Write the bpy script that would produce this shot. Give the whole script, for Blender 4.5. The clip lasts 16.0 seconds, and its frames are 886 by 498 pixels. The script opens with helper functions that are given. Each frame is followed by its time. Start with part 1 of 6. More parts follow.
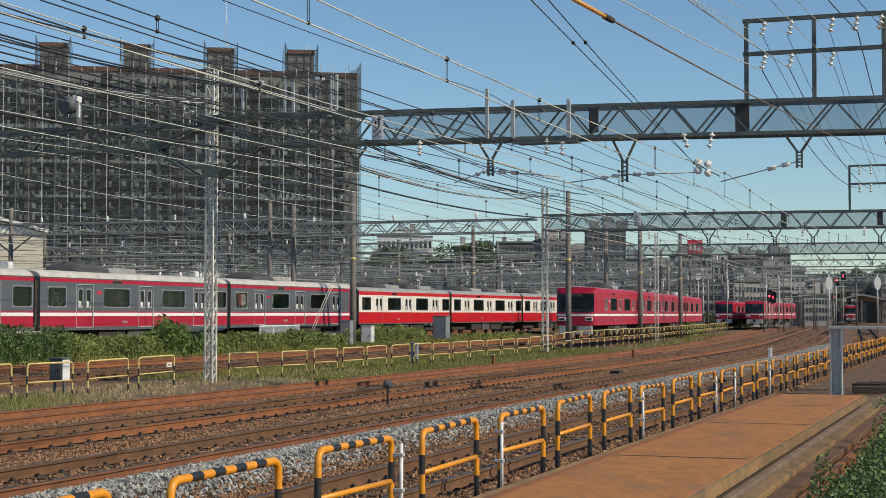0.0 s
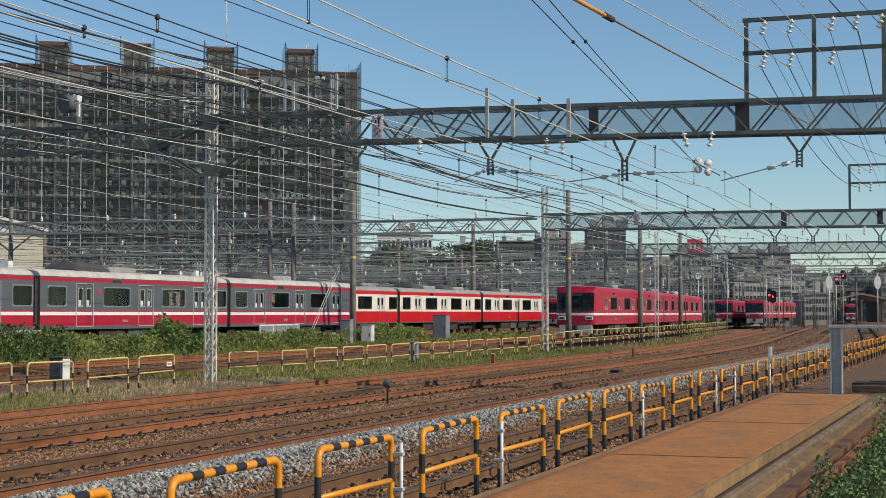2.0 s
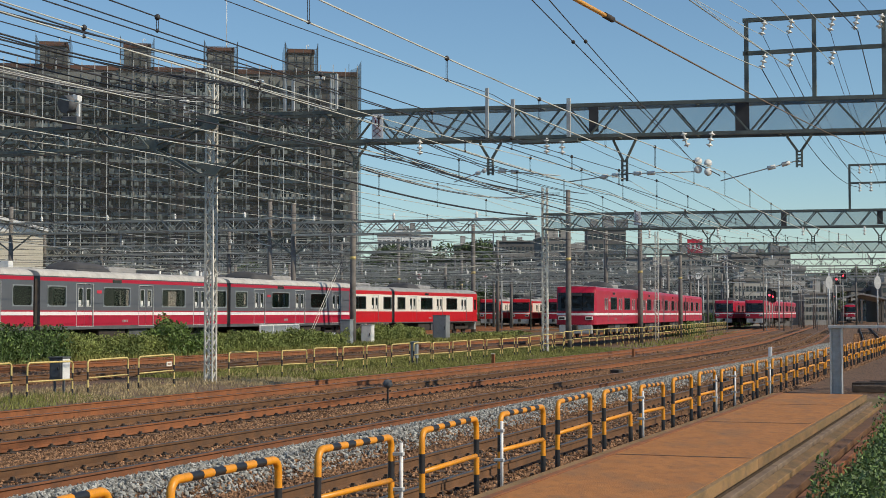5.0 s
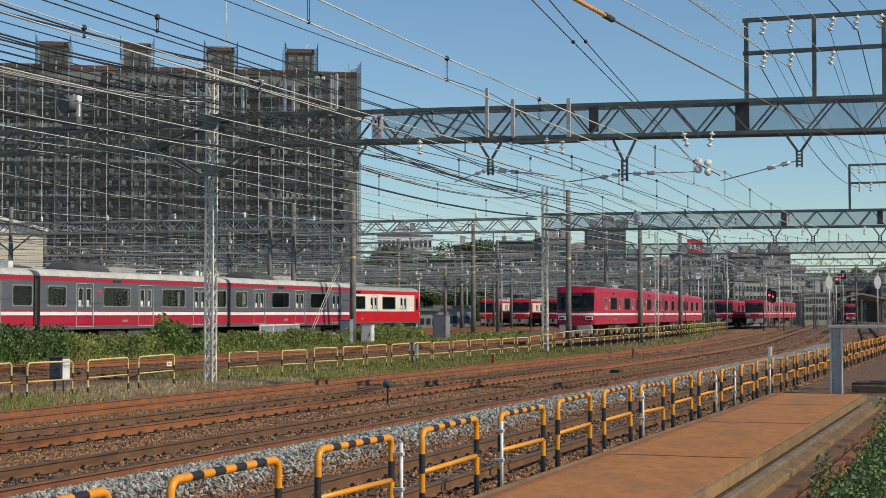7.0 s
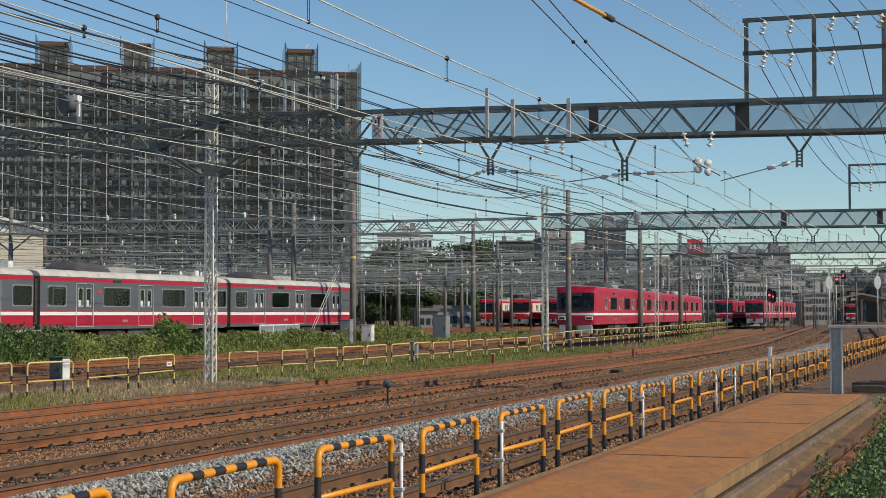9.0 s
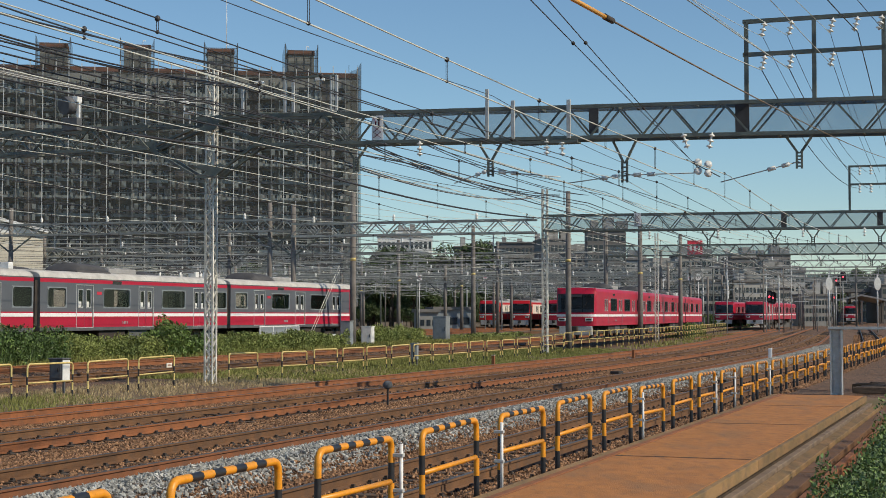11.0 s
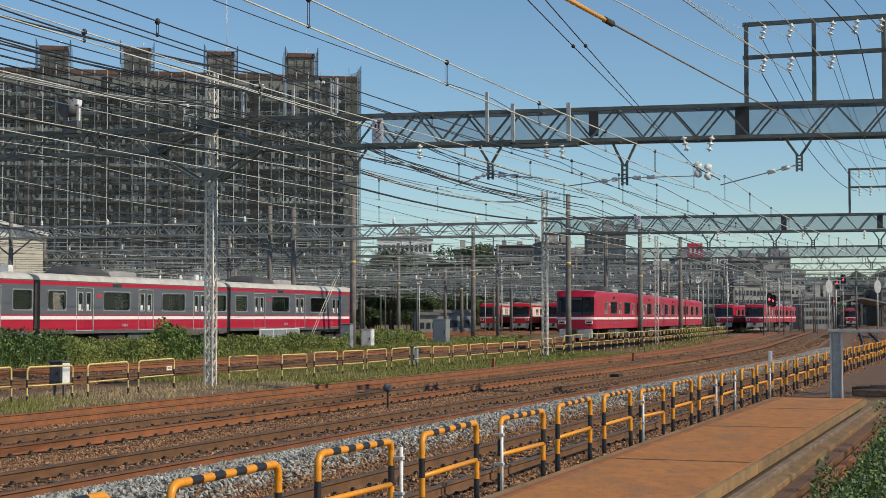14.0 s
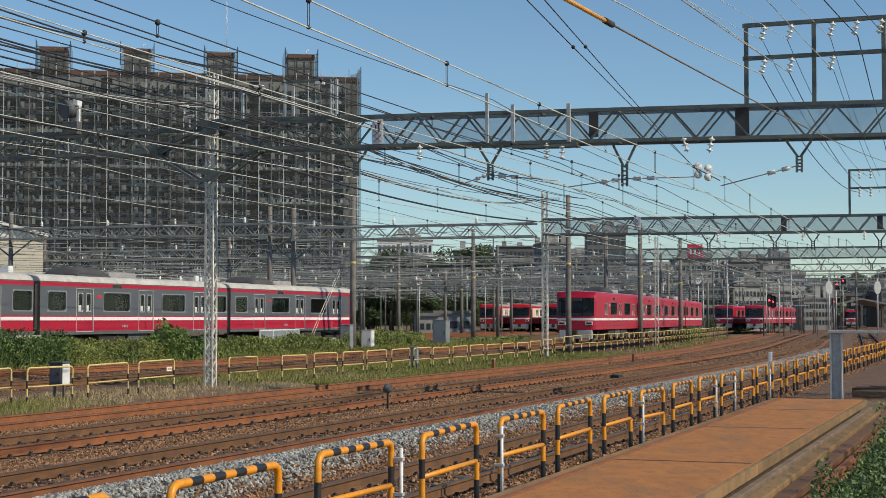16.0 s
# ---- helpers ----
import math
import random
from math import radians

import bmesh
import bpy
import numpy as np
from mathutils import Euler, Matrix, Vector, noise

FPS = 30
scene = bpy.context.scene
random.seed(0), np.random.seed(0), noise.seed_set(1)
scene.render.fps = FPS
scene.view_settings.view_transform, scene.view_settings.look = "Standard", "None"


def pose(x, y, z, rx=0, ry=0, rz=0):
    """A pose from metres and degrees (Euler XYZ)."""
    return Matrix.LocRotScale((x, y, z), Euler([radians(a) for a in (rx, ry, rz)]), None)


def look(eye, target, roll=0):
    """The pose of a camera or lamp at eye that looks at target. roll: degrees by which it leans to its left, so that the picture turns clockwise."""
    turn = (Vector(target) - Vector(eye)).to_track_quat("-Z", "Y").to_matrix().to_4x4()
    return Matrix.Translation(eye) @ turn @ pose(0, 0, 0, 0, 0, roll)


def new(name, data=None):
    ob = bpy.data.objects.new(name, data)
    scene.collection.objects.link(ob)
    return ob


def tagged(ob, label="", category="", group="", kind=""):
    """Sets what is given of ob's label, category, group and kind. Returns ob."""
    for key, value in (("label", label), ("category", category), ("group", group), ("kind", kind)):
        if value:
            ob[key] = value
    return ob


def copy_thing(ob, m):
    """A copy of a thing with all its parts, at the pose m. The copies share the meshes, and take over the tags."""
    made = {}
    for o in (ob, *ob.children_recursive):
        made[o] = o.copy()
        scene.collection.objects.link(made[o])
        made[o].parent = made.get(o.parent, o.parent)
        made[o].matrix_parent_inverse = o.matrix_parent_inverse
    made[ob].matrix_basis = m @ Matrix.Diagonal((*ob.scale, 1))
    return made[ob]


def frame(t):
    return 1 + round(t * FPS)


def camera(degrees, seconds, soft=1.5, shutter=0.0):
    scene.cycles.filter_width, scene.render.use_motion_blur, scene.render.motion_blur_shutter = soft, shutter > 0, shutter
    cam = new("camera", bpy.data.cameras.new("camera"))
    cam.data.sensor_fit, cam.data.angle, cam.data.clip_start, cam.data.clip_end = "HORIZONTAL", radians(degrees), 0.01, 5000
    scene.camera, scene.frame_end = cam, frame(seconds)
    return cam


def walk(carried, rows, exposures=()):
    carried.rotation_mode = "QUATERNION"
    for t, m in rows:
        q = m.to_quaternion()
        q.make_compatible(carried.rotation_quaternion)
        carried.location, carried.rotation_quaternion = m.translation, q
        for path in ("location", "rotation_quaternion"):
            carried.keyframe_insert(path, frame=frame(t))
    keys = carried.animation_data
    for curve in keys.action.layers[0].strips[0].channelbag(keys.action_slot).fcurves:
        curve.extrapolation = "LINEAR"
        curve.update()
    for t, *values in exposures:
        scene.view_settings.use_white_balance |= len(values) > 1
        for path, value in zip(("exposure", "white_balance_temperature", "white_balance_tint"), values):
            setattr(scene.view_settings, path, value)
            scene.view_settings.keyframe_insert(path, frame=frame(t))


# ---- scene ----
cam = camera(2 * math.degrees(math.atan(784 / 2800)), 16.0, soft=0.4)
EYE = (0.0, 0.0, 2.2)
# a tripod head that sinks a little: only the tilt changes
TILT = [(0.0, 1.5), (0.4, 0.0), (3.0, 0.0), (3.5, -1.0), (4.0, 0.0), (6.3, 0.0), (9.2, 0.0), (11.3, 3.0), (11.5, 3.5), (12.0, 4.8),
        (12.5, 5.6), (13.0, 6.2), (13.5, 6.7), (14.0, 7.4), (14.5, 7.6), (15.0, 7.9), (15.5, 8.6), (16.0, 9.0)]
walk(cam, [(t, pose(*EYE, 90 + math.degrees(math.atan((114 + dy) / 2800)), 0, 0)) for t, dy in TILT],
     exposures=[(0, 0.0), (16, 0.0)])

# ---- light ----
SUN_AZ, SUN_EL = radians(116), radians(38)      # clockwise from +y
world = bpy.data.worlds.new("sky")
scene.world = world
world.use_nodes = True
wn = world.node_tree
bg = wn.nodes["Background"]
sky = wn.nodes.new("ShaderNodeTexSky")
sky.sky_type, sky.sun_disc = "NISHITA", False
sky.sun_elevation, sky.sun_rotation = SUN_EL, SUN_AZ
sky.air_density, sky.dust_density, sky.ozone_density = 1.0, 0.0, 4.6
tint = wn.nodes.new("ShaderNodeMix")
tint.data_type, tint.blend_type = "RGBA", "MULTIPLY"
tint.inputs[0].default_value = 1.0
tint.inputs[7].default_value = (0.95, 1.02, 1.0, 1)      # clear washed autumn air
wn.links.new(sky.outputs[0], tint.inputs[6])
wn.links.new(tint.outputs[2], bg.inputs[0])
bg.inputs[1].default_value = 0.1045
sun = new("sun", bpy.data.lights.new("sun", "SUN"))
sun.data.energy, sun.data.angle, sun.data.color = 4.1, radians(0.5), (1.0, 0.87, 0.67)
sun.matrix_world = look((math.sin(SUN_AZ) * math.cos(SUN_EL), math.cos(SUN_AZ) * math.cos(SUN_EL), math.sin(SUN_EL)), (0, 0, 0))
sun.location = (40, -40, 60)


# ---- materials ----
def material(name, base, rough=0.7, metal=0.0, second=None, scale=4.0, spread=0.25, bump=0.0, bump_scale=60.0, third=None,
             stretch=(1, 1, 1), island=0.0, each=0.0, spec=0.5, grime=0.0, turn=0.0, cells=0.0):
    """A procedural surface: base mixed with a second colour by large noise, a fine grain, and bump."""
    m = bpy.data.materials.new(name)
    m.use_nodes = True
    nt = m.node_tree
    b = nt.nodes["Principled BSDF"]
    n, l = nt.nodes.new, nt.links.new
    tc = n("ShaderNodeNewGeometry")
    mp = n("ShaderNodeMapping")
    mp.inputs["Scale"].default_value = stretch
    mp.inputs["Rotation"].default_value = (0, 0, radians(turn))
    l(tc.outputs["Position"], mp.inputs["Vector"])

    def rgb(c):
        return (*c, 1)

    def noise_tex(s, detail):
        t = n("ShaderNodeTexNoise")
        t.inputs["Scale"].default_value, t.inputs["Detail"].default_value = s, detail
        l(mp.outputs[0], t.inputs["Vector"])
        return t.outputs["Fac"]

    def ramp(fac, lo, hi):
        r = n("ShaderNodeMapRange")
        r.inputs["From Min"].default_value, r.inputs["From Max"].default_value = lo, hi
        l(fac, r.inputs["Value"])
        return r.outputs["Result"]

    def mix(fac, a, c2, mode="MIX"):
        x = n("ShaderNodeMix")
        x.data_type, x.blend_type = "RGBA", mode
        if isinstance(fac, float):
            x.inputs[0].default_value = fac
        else:
            l(fac, x.inputs[0])
        for s, v in ((x.inputs[6], a), (x.inputs[7], c2)):
            if isinstance(v, tuple):
                s.default_value = rgb(v)
            else:
                l(v, s)
        return x.outputs[2]

    second = second or tuple(c * (1 - spread) for c in base)
    col = mix(ramp(noise_tex(scale, 5), 0.35, 0.65), tuple(base), tuple(second))
    if third:
        col = mix(ramp(noise_tex(scale * 0.31, 6), 0.52, 0.66), col, tuple(third))
    fine = noise_tex(scale * 11, 3)
    if grime:
        g = n("ShaderNodeMath")
        g.operation = "MULTIPLY"
        l(ramp(noise_tex(scale * 2.3, 8), 0.5, 0.75), g.inputs[0])
        g.inputs[1].default_value = grime
        col = mix(g.outputs[0], col, (0.07, 0.055, 0.045))
    if cells:       # a bed of broken stones: every cell its own tone, gap shade painted dark
        vo = n("ShaderNodeTexVoronoi")
        vo.inputs["Scale"].default_value = cells
        l(mp.outputs[0], vo.inputs["Vector"])
        bw = n("ShaderNodeRGBToBW")
        l(vo.outputs["Color"], bw.inputs[0])
        tone = n("ShaderNodeMapRange")
        tone.inputs["To Min"].default_value, tone.inputs["To Max"].default_value = 0.35, 1.5
        l(bw.outputs[0], tone.inputs["Value"])
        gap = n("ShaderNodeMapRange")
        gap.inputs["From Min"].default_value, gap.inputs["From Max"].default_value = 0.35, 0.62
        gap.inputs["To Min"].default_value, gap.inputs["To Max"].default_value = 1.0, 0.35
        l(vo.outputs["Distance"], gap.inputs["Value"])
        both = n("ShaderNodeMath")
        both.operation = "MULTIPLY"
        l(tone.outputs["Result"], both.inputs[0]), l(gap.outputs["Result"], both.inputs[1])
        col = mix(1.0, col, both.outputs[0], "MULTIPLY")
    hsv = n("ShaderNodeHueSaturation")
    l(col, hsv.inputs["Color"])
    add = n("ShaderNodeMapRange")
    add.inputs["To Min"].default_value, add.inputs["To Max"].default_value = 0.82, 1.18
    l(fine, add.inputs["Value"])
    val = add.outputs["Result"]
    for amount, source in ((island, tc.outputs["Random Per Island"]), (each, None)):
        if amount:
            if source is None:
                source = n("ShaderNodeObjectInfo").outputs["Random"]
            r = n("ShaderNodeMapRange")
            r.inputs["To Min"].default_value, r.inputs["To Max"].default_value = 1 - amount, 1 + amount
            l(source, r.inputs["Value"])
            mul = n("ShaderNodeMath")
            mul.operation = "MULTIPLY"
            l(val, mul.inputs[0]), l(r.outputs["Result"], mul.inputs[1])
            val = mul.outputs[0]
    l(val, hsv.inputs["Value"])
    l(hsv.outputs[0], b.inputs["Base Color"])
    b.inputs["Roughness"].default_value, b.inputs["Metallic"].default_value = rough, metal
    b.inputs["Specular IOR Level"].default_value = spec
    if bump:
        bp = n("ShaderNodeBump")
        bp.inputs["Strength"].default_value, bp.inputs["Distance"].default_value = bump, 0.02
        l(noise_tex(bump_scale, 4), bp.inputs["Height"])
        l(bp.outputs[0], b.inputs["Normal"])
    return m


def glass(name, tint, alpha=0.35, rough=0.03):
    """Thin tinted glass: part see-through, part mirror."""
    m = bpy.data.materials.new(name)
    m.use_nodes = True
    nt = m.node_tree
    b = nt.nodes["Principled BSDF"]
    b.inputs["Base Color"].default_value = (*tint, 1)
    b.inputs["Roughness"].default_value, b.inputs["Alpha"].default_value = rough, alpha
    b.inputs["Specular IOR Level"].default_value = 0.6
    return m


def netting(name, base, second, cover, scale=1.0):
    """Woven mesh cloth or wire mesh: part of the light goes through."""
    m = material(name, base, 0.8, second=second, scale=scale)
    b = m.node_tree.nodes["Principled BSDF"]
    b.inputs["Alpha"].default_value = cover
    return m


def glow(name, colour, strength):
    m = bpy.data.materials.new(name)
    m.use_nodes = True
    b = m.node_tree.nodes["Principled BSDF"]
    b.inputs["Base Color"].default_value = (*colour, 1)
    b.inputs["Emission Color"].default_value, b.inputs["Emission Strength"].default_value = (*colour, 1), strength
    return m


M = dict(
    earth=material("earth", (0.17, 0.115, 0.07), 0.95, second=(0.12, 0.08, 0.05), third=(0.13, 0.13, 0.055), scale=0.7, bump=0.6, bump_scale=25),
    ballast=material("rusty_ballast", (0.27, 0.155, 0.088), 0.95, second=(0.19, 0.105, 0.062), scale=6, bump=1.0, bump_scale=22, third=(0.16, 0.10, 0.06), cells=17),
    stone_brown=material("rusty_stone", (0.33, 0.19, 0.104), 0.9, second=(0.20, 0.108, 0.056), scale=3, island=0.5, bump=0.3, bump_scale=80),
    stone_grey=material("grey_stone", (0.38, 0.385, 0.36), 0.9, second=(0.26, 0.255, 0.235), scale=3, island=0.45, bump=0.3, bump_scale=80),
    rust=material("rusty_steel", (0.17, 0.082, 0.034), 0.8, second=(0.11, 0.056, 0.026), scale=2.5, grime=0.4, bump=0.2, each=0.1),
    rust_near=material("red_brown_rust", (0.23, 0.088, 0.036), 0.85, second=(0.16, 0.066, 0.03), scale=2, grime=0.4, bump=0.2),
    rail_top=material("worn_steel", (0.13, 0.115, 0.105), 0.45, 0.5, second=(0.08, 0.07, 0.062), scale=3),
    rust_orange=material("orange_rust", (0.28, 0.103, 0.037), 0.85, second=(0.19, 0.075, 0.031), scale=2, grime=0.4, bump=0.2),
    wood_dark=material("old_sleeper", (0.10, 0.07, 0.05), 0.95, second=(0.06, 0.043, 0.033), scale=5, bump=0.5, each=0.3, stretch=(1, 1, 3)),
    deck=material("orange_decking", (0.43, 0.180, 0.046), 0.75, second=(0.35, 0.142, 0.036), scale=3.2, third=(0.29, 0.140, 0.052), grime=0.4, bump=0.4, each=0.06, turn=19.5, stretch=(1, 0.45, 1)),
    deck_edge=material("weathered_plank", (0.30, 0.175, 0.075), 0.9, second=(0.19, 0.125, 0.055), scale=3, grime=0.55, bump=0.4, each=0.2, turn=19.5, stretch=(1, 0.12, 1)),
    amber=material("amber_paint", (0.75, 0.30, 0.015), 0.4, spread=0.12, scale=9, grime=0.18),
    black_paint=material("black_paint", (0.022, 0.023, 0.027), 0.45, spread=0.3, scale=9),
    pale_yellow=material("faded_yellow_paint", (0.70, 0.56, 0.22), 0.6, second=(0.55, 0.42, 0.15), scale=5, grime=0.5),
    galv=material("galvanised_steel", (0.52, 0.54, 0.54), 0.5, 0.15, second=(0.40, 0.41, 0.41), scale=5, grime=0.1),
    frame_green=material("grey_green_paint", (0.145, 0.168, 0.15), 0.6, second=(0.10, 0.115, 0.105), scale=2, grime=0.2, each=0.08),
    lattice=material("weathered_lattice_paint", (0.78, 0.76, 0.68), 0.6, second=(0.52, 0.50, 0.44), scale=3, grime=0.35),
    concrete=material("pole_concrete", (0.20, 0.185, 0.17), 0.9, second=(0.14, 0.13, 0.12), scale=2, bump=0.2, grime=0.3),
    grey_box=material("grey_cabinet_paint", (0.25, 0.28, 0.30), 0.5, spread=0.15, scale=3, grime=0.2),
    white_box=material("white_cabinet_paint", (0.75, 0.76, 0.75), 0.5, spread=0.1, scale=3, grime=0.15),
    wire=material("dark_cable", (0.035, 0.035, 0.04), 0.6),
    wire_bright=material("bare_wire", (0.66, 0.67, 0.60), 0.45, 0.1),
    net=netting("wire_mesh_panel", (0.24, 0.30, 0.34), (0.19, 0.24, 0.27), 0.5, 2),
    porcelain=material("porcelain", (0.78, 0.78, 0.75), 0.25, spread=0.15),
    red=material("train_red", (0.43, 0.008, 0.036), 0.4, spread=0.1, scale=0.8, grime=0.06),
    red_bright=material("train_bright_red", (0.55, 0.009, 0.015), 0.4, spread=0.1, scale=0.8, grime=0.06),
    cream=material("train_ivory", (0.80, 0.76, 0.68), 0.35, spread=0.06, scale=0.9, grime=0.05),
    white=material("stripe_white", (0.82, 0.82, 0.82), 0.4, spread=0.05, grime=0.05),
    train_grey=material("train_grey", (0.105, 0.115, 0.135), 0.35, spread=0.12, scale=1.2, grime=0.08),
    skirt=material("underframe_grey", (0.11, 0.115, 0.125), 0.7, spread=0.3, grime=0.3),
    dark=material("underframe_black", (0.03, 0.028, 0.027), 0.85, second=(0.055, 0.043, 0.035), scale=3),
    roof_pale=material("pale_roof", (0.54, 0.53, 0.50), 0.7, second=(0.42, 0.41, 0.39), scale=1.5, grime=0.25),
    roof_grey=material("grey_roof", (0.33, 0.33, 0.33), 0.8, spread=0.25, scale=1.5, grime=0.3),
    ac_dark=material("dark_roof_unit", (0.075, 0.075, 0.08), 0.8, spread=0.3, scale=2),
    lining=material("cabin_lining", (0.40, 0.42, 0.38), 0.6, spread=0.08),
    seat=material("seat_cloth", (0.22, 0.05, 0.06), 0.9),
    glass=glass("carriage_glass", (0.008, 0.016, 0.013), 0.30),
    glass_dark=glass("dark_glass", (0.012, 0.013, 0.014), 0.93, 0.12),
    screen=glass("windscreen_glass", (0.012, 0.013, 0.014), 0.72, 0.06),
    scaffold_net=netting("dark_scaffold_netting", (0.040, 0.046, 0.047), (0.026, 0.030, 0.031), 0.42, 0.12),
    facade=material("facade_concrete", (0.33, 0.35, 0.34), 0.85, spread=0.2, scale=0.3),
    brown_cap=material("brown_parapet", (0.15, 0.08, 0.06), 0.85, spread=0.25, scale=0.3),
    # leaf and leaf_dark also serve as lit and shaded tones of one plant
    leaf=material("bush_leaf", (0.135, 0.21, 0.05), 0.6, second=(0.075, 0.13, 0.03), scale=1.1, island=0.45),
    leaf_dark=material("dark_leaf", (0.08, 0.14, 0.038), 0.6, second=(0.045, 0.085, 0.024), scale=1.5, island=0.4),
    weed=material("weed_leaf", (0.22, 0.26, 0.066), 0.7, second=(0.12, 0.16, 0.042), scale=0.6, island=0.4),
    dry=material("dry_grass", (0.44, 0.35, 0.20), 0.9, second=(0.31, 0.24, 0.13), scale=1.0, island=0.4),
    grass=material("grass_blade", (0.23, 0.235, 0.062), 0.8, second=(0.15, 0.165, 0.04), scale=0.8, island=0.4),
    bark=material("bark", (0.09, 0.07, 0.05), 0.95, bump=0.5),
    signal_red=glow("signal_red_light", (1.0, 0.03, 0.05), 6.0),
    far_white=material("far_wall_white", (0.36, 0.355, 0.34), 0.85, spread=0.15, scale=0.2, each=0.25),
    far_grey=material("far_wall_grey", (0.19, 0.185, 0.18), 0.85, spread=0.2, scale=0.2, each=0.25),
    far_glass=glass("far_window_glass", (0.03, 0.04, 0.05), 1.0, 0.15),
    maroon=material("maroon_mark", (0.12, 0.012, 0.035), 0.5),
    sign_red=material("red_sign_board", (0.60, 0.03, 0.06), 0.5),
    # distance haze is mixed into the hills' blue-green colour
    hill=material("hazed_wooded_hill", (0.10, 0.15, 0.15), 0.95, second=(0.075, 0.115, 0.115), scale=0.08),
    orange_sleeve=material("orange_wire_sleeve", (0.88, 0.42, 0.06), 0.45, spread=0.1),
    old_grey=material("grey_timber", (0.22, 0.16, 0.11), 0.85, second=(0.14, 0.10, 0.07), scale=2, grime=0.4, stretch=(1, 1, 4)),
    yard_steel=material("yard_steel_paint", (0.36, 0.375, 0.35), 0.6, second=(0.23, 0.24, 0.225), scale=1, grime=0.2, each=0.15),
    balcony=material("pale_balcony_paint", (0.58, 0.66, 0.66), 0.7, second=(0.38, 0.44, 0.44), scale=0.5, each=0.3),
    tree_leaf=material("tree_leaf", (0.085, 0.125, 0.042), 0.65, second=(0.045, 0.075, 0.026), scale=0.5, island=0.5),
    tan=material("shed_cladding", (0.62, 0.58, 0.48), 0.7, spread=0.08, scale=0.7),
)


# ---- shape tools ----
def box(bm, x0, x1, y0, y1, z0, z1, mat=0, bevel=0.0):
    vs = [bm.verts.new((x, y, z)) for z in (z0, z1) for x, y in ((x0, y0), (x1, y0), (x1, y1), (x0, y1))]
    fs = [bm.faces.new([vs[i] for i in q]) for q in ((3, 2, 1, 0), (4, 5, 6, 7), (0, 1, 5, 4), (1, 2, 6, 5), (2, 3, 7, 6), (3, 0, 4, 7))]
    for f in fs:
        f.material_index = mat
    if bevel:
        es = list({e for f in fs for e in f.edges})
        bmesh.ops.bevel(bm, geom=es, offset=bevel, segments=2, affect="EDGES", profile=0.5)


def bar(bm, a, b, w, h=None, mat=0, sides=4):
    """A straight bar from a to b, w wide, h deep (4 sides), or round with more sides."""
    a, b = Vector(a), Vector(b)
    h = h or w
    d = (b - a).normalized()
    up = Vector((0, 0, 1)) if abs(d.z) < 0.95 else Vector((0, 1, 0))
    sx = d.cross(up).normalized()
    sy = sx.cross(d)
    rings = []
    for p in (a, b):
        ring = []
        for i in range(sides):
            t = 2 * math.pi * (i + 0.5) / sides
            k = 0.7071 if sides == 4 else 0.5
            ring.append(bm.verts.new(p + sx * math.cos(t) * w * k + sy * math.sin(t) * h * k))
        rings.append(ring)
    for i in range(sides):
        j = (i + 1) % sides
        f = bm.faces.new((rings[0][i], rings[0][j], rings[1][j], rings[1][i]))
        f.material_index, f.smooth = mat, sides > 4
    for r in (rings[0][::-1], rings[1]):
        bm.faces.new(r).material_index = mat


def tube(bm, pts, r, sides=8, mat=0, mats=None):
    """A bent tube through pts; mats: a material for each stretch."""
    pts = [Vector(p) for p in pts]
    rings, up = [], None
    for i, p in enumerate(pts):
        d = (pts[min(i + 1, len(pts) - 1)] - pts[max(i - 1, 0)]).normalized()
        if up is None:
            up = Vector((0, 0, 1)) if abs(d.z) < 0.9 else Vector((1, 0, 0))
        sx = d.cross(up).normalized()
        up = sx.cross(d)
        rings.append([bm.verts.new(p + (sx * math.cos(t) + up * math.sin(t)) * r) for t in (2 * math.pi * k / sides for k in range(sides))])
    for i in range(len(pts) - 1):
        for k in range(sides):
            j = (k + 1) % sides
            f = bm.faces.new((rings[i][k], rings[i][j], rings[i + 1][j], rings[i + 1][k]))
            f.material_index, f.smooth = (mats[i] if mats else mat), True
    bm.faces.new(rings[0][::-1]), bm.faces.new(rings[-1])


def lathe(bm, x, y, profile, sides=12, mat=0):
    """A turned shape from (radius, z) pairs."""
    rings = [[bm.verts.new((x + r * math.cos(t), y + r * math.sin(t), z)) for t in (2 * math.pi * k / sides for k in range(sides))] for r, z in profile]
    for i in range(len(rings) - 1):
        for k in range(sides):
            j = (k + 1) % sides
            f = bm.faces.new((rings[i][k], rings[i][j], rings[i + 1][j], rings[i + 1][k]))
            f.smooth, f.material_index = True, mat
    bm.faces.new(rings[0][::-1]), bm.faces.new(rings[-1])


def mesh_of(name, bm, *mats):
    me = bpy.data.meshes.new(name)
    bmesh.ops.recalc_face_normals(bm, faces=bm.faces)
    bm.to_mesh(me)
    bm.free()
    for m in mats:
        me.materials.append(m)
    return me


def part(name, bm, mats, parent=None, label="", at=None):
    """Links a bmesh (or a mesh) as one object, under a thing or part."""
    if not isinstance(mats, (list, tuple)):
        mats = [mats]
    me = bm if isinstance(bm, bpy.types.Mesh) else mesh_of(name, bm, *mats)
    ob = new(name, me)
    if parent:
        ob.parent = parent
    if at is not None:
        ob.matrix_basis = at if isinstance(at, Matrix) else Matrix.Translation(at)
    if label:
        ob["label"] = label
    if name == "pane":
        ob.visible_shadow = False
    return ob


def thing(name, label, category, group="", at=None, kind=""):
    ob = tagged(new(name), label, category, group, kind)
    if at is not None:
        ob.matrix_basis = at
    return ob


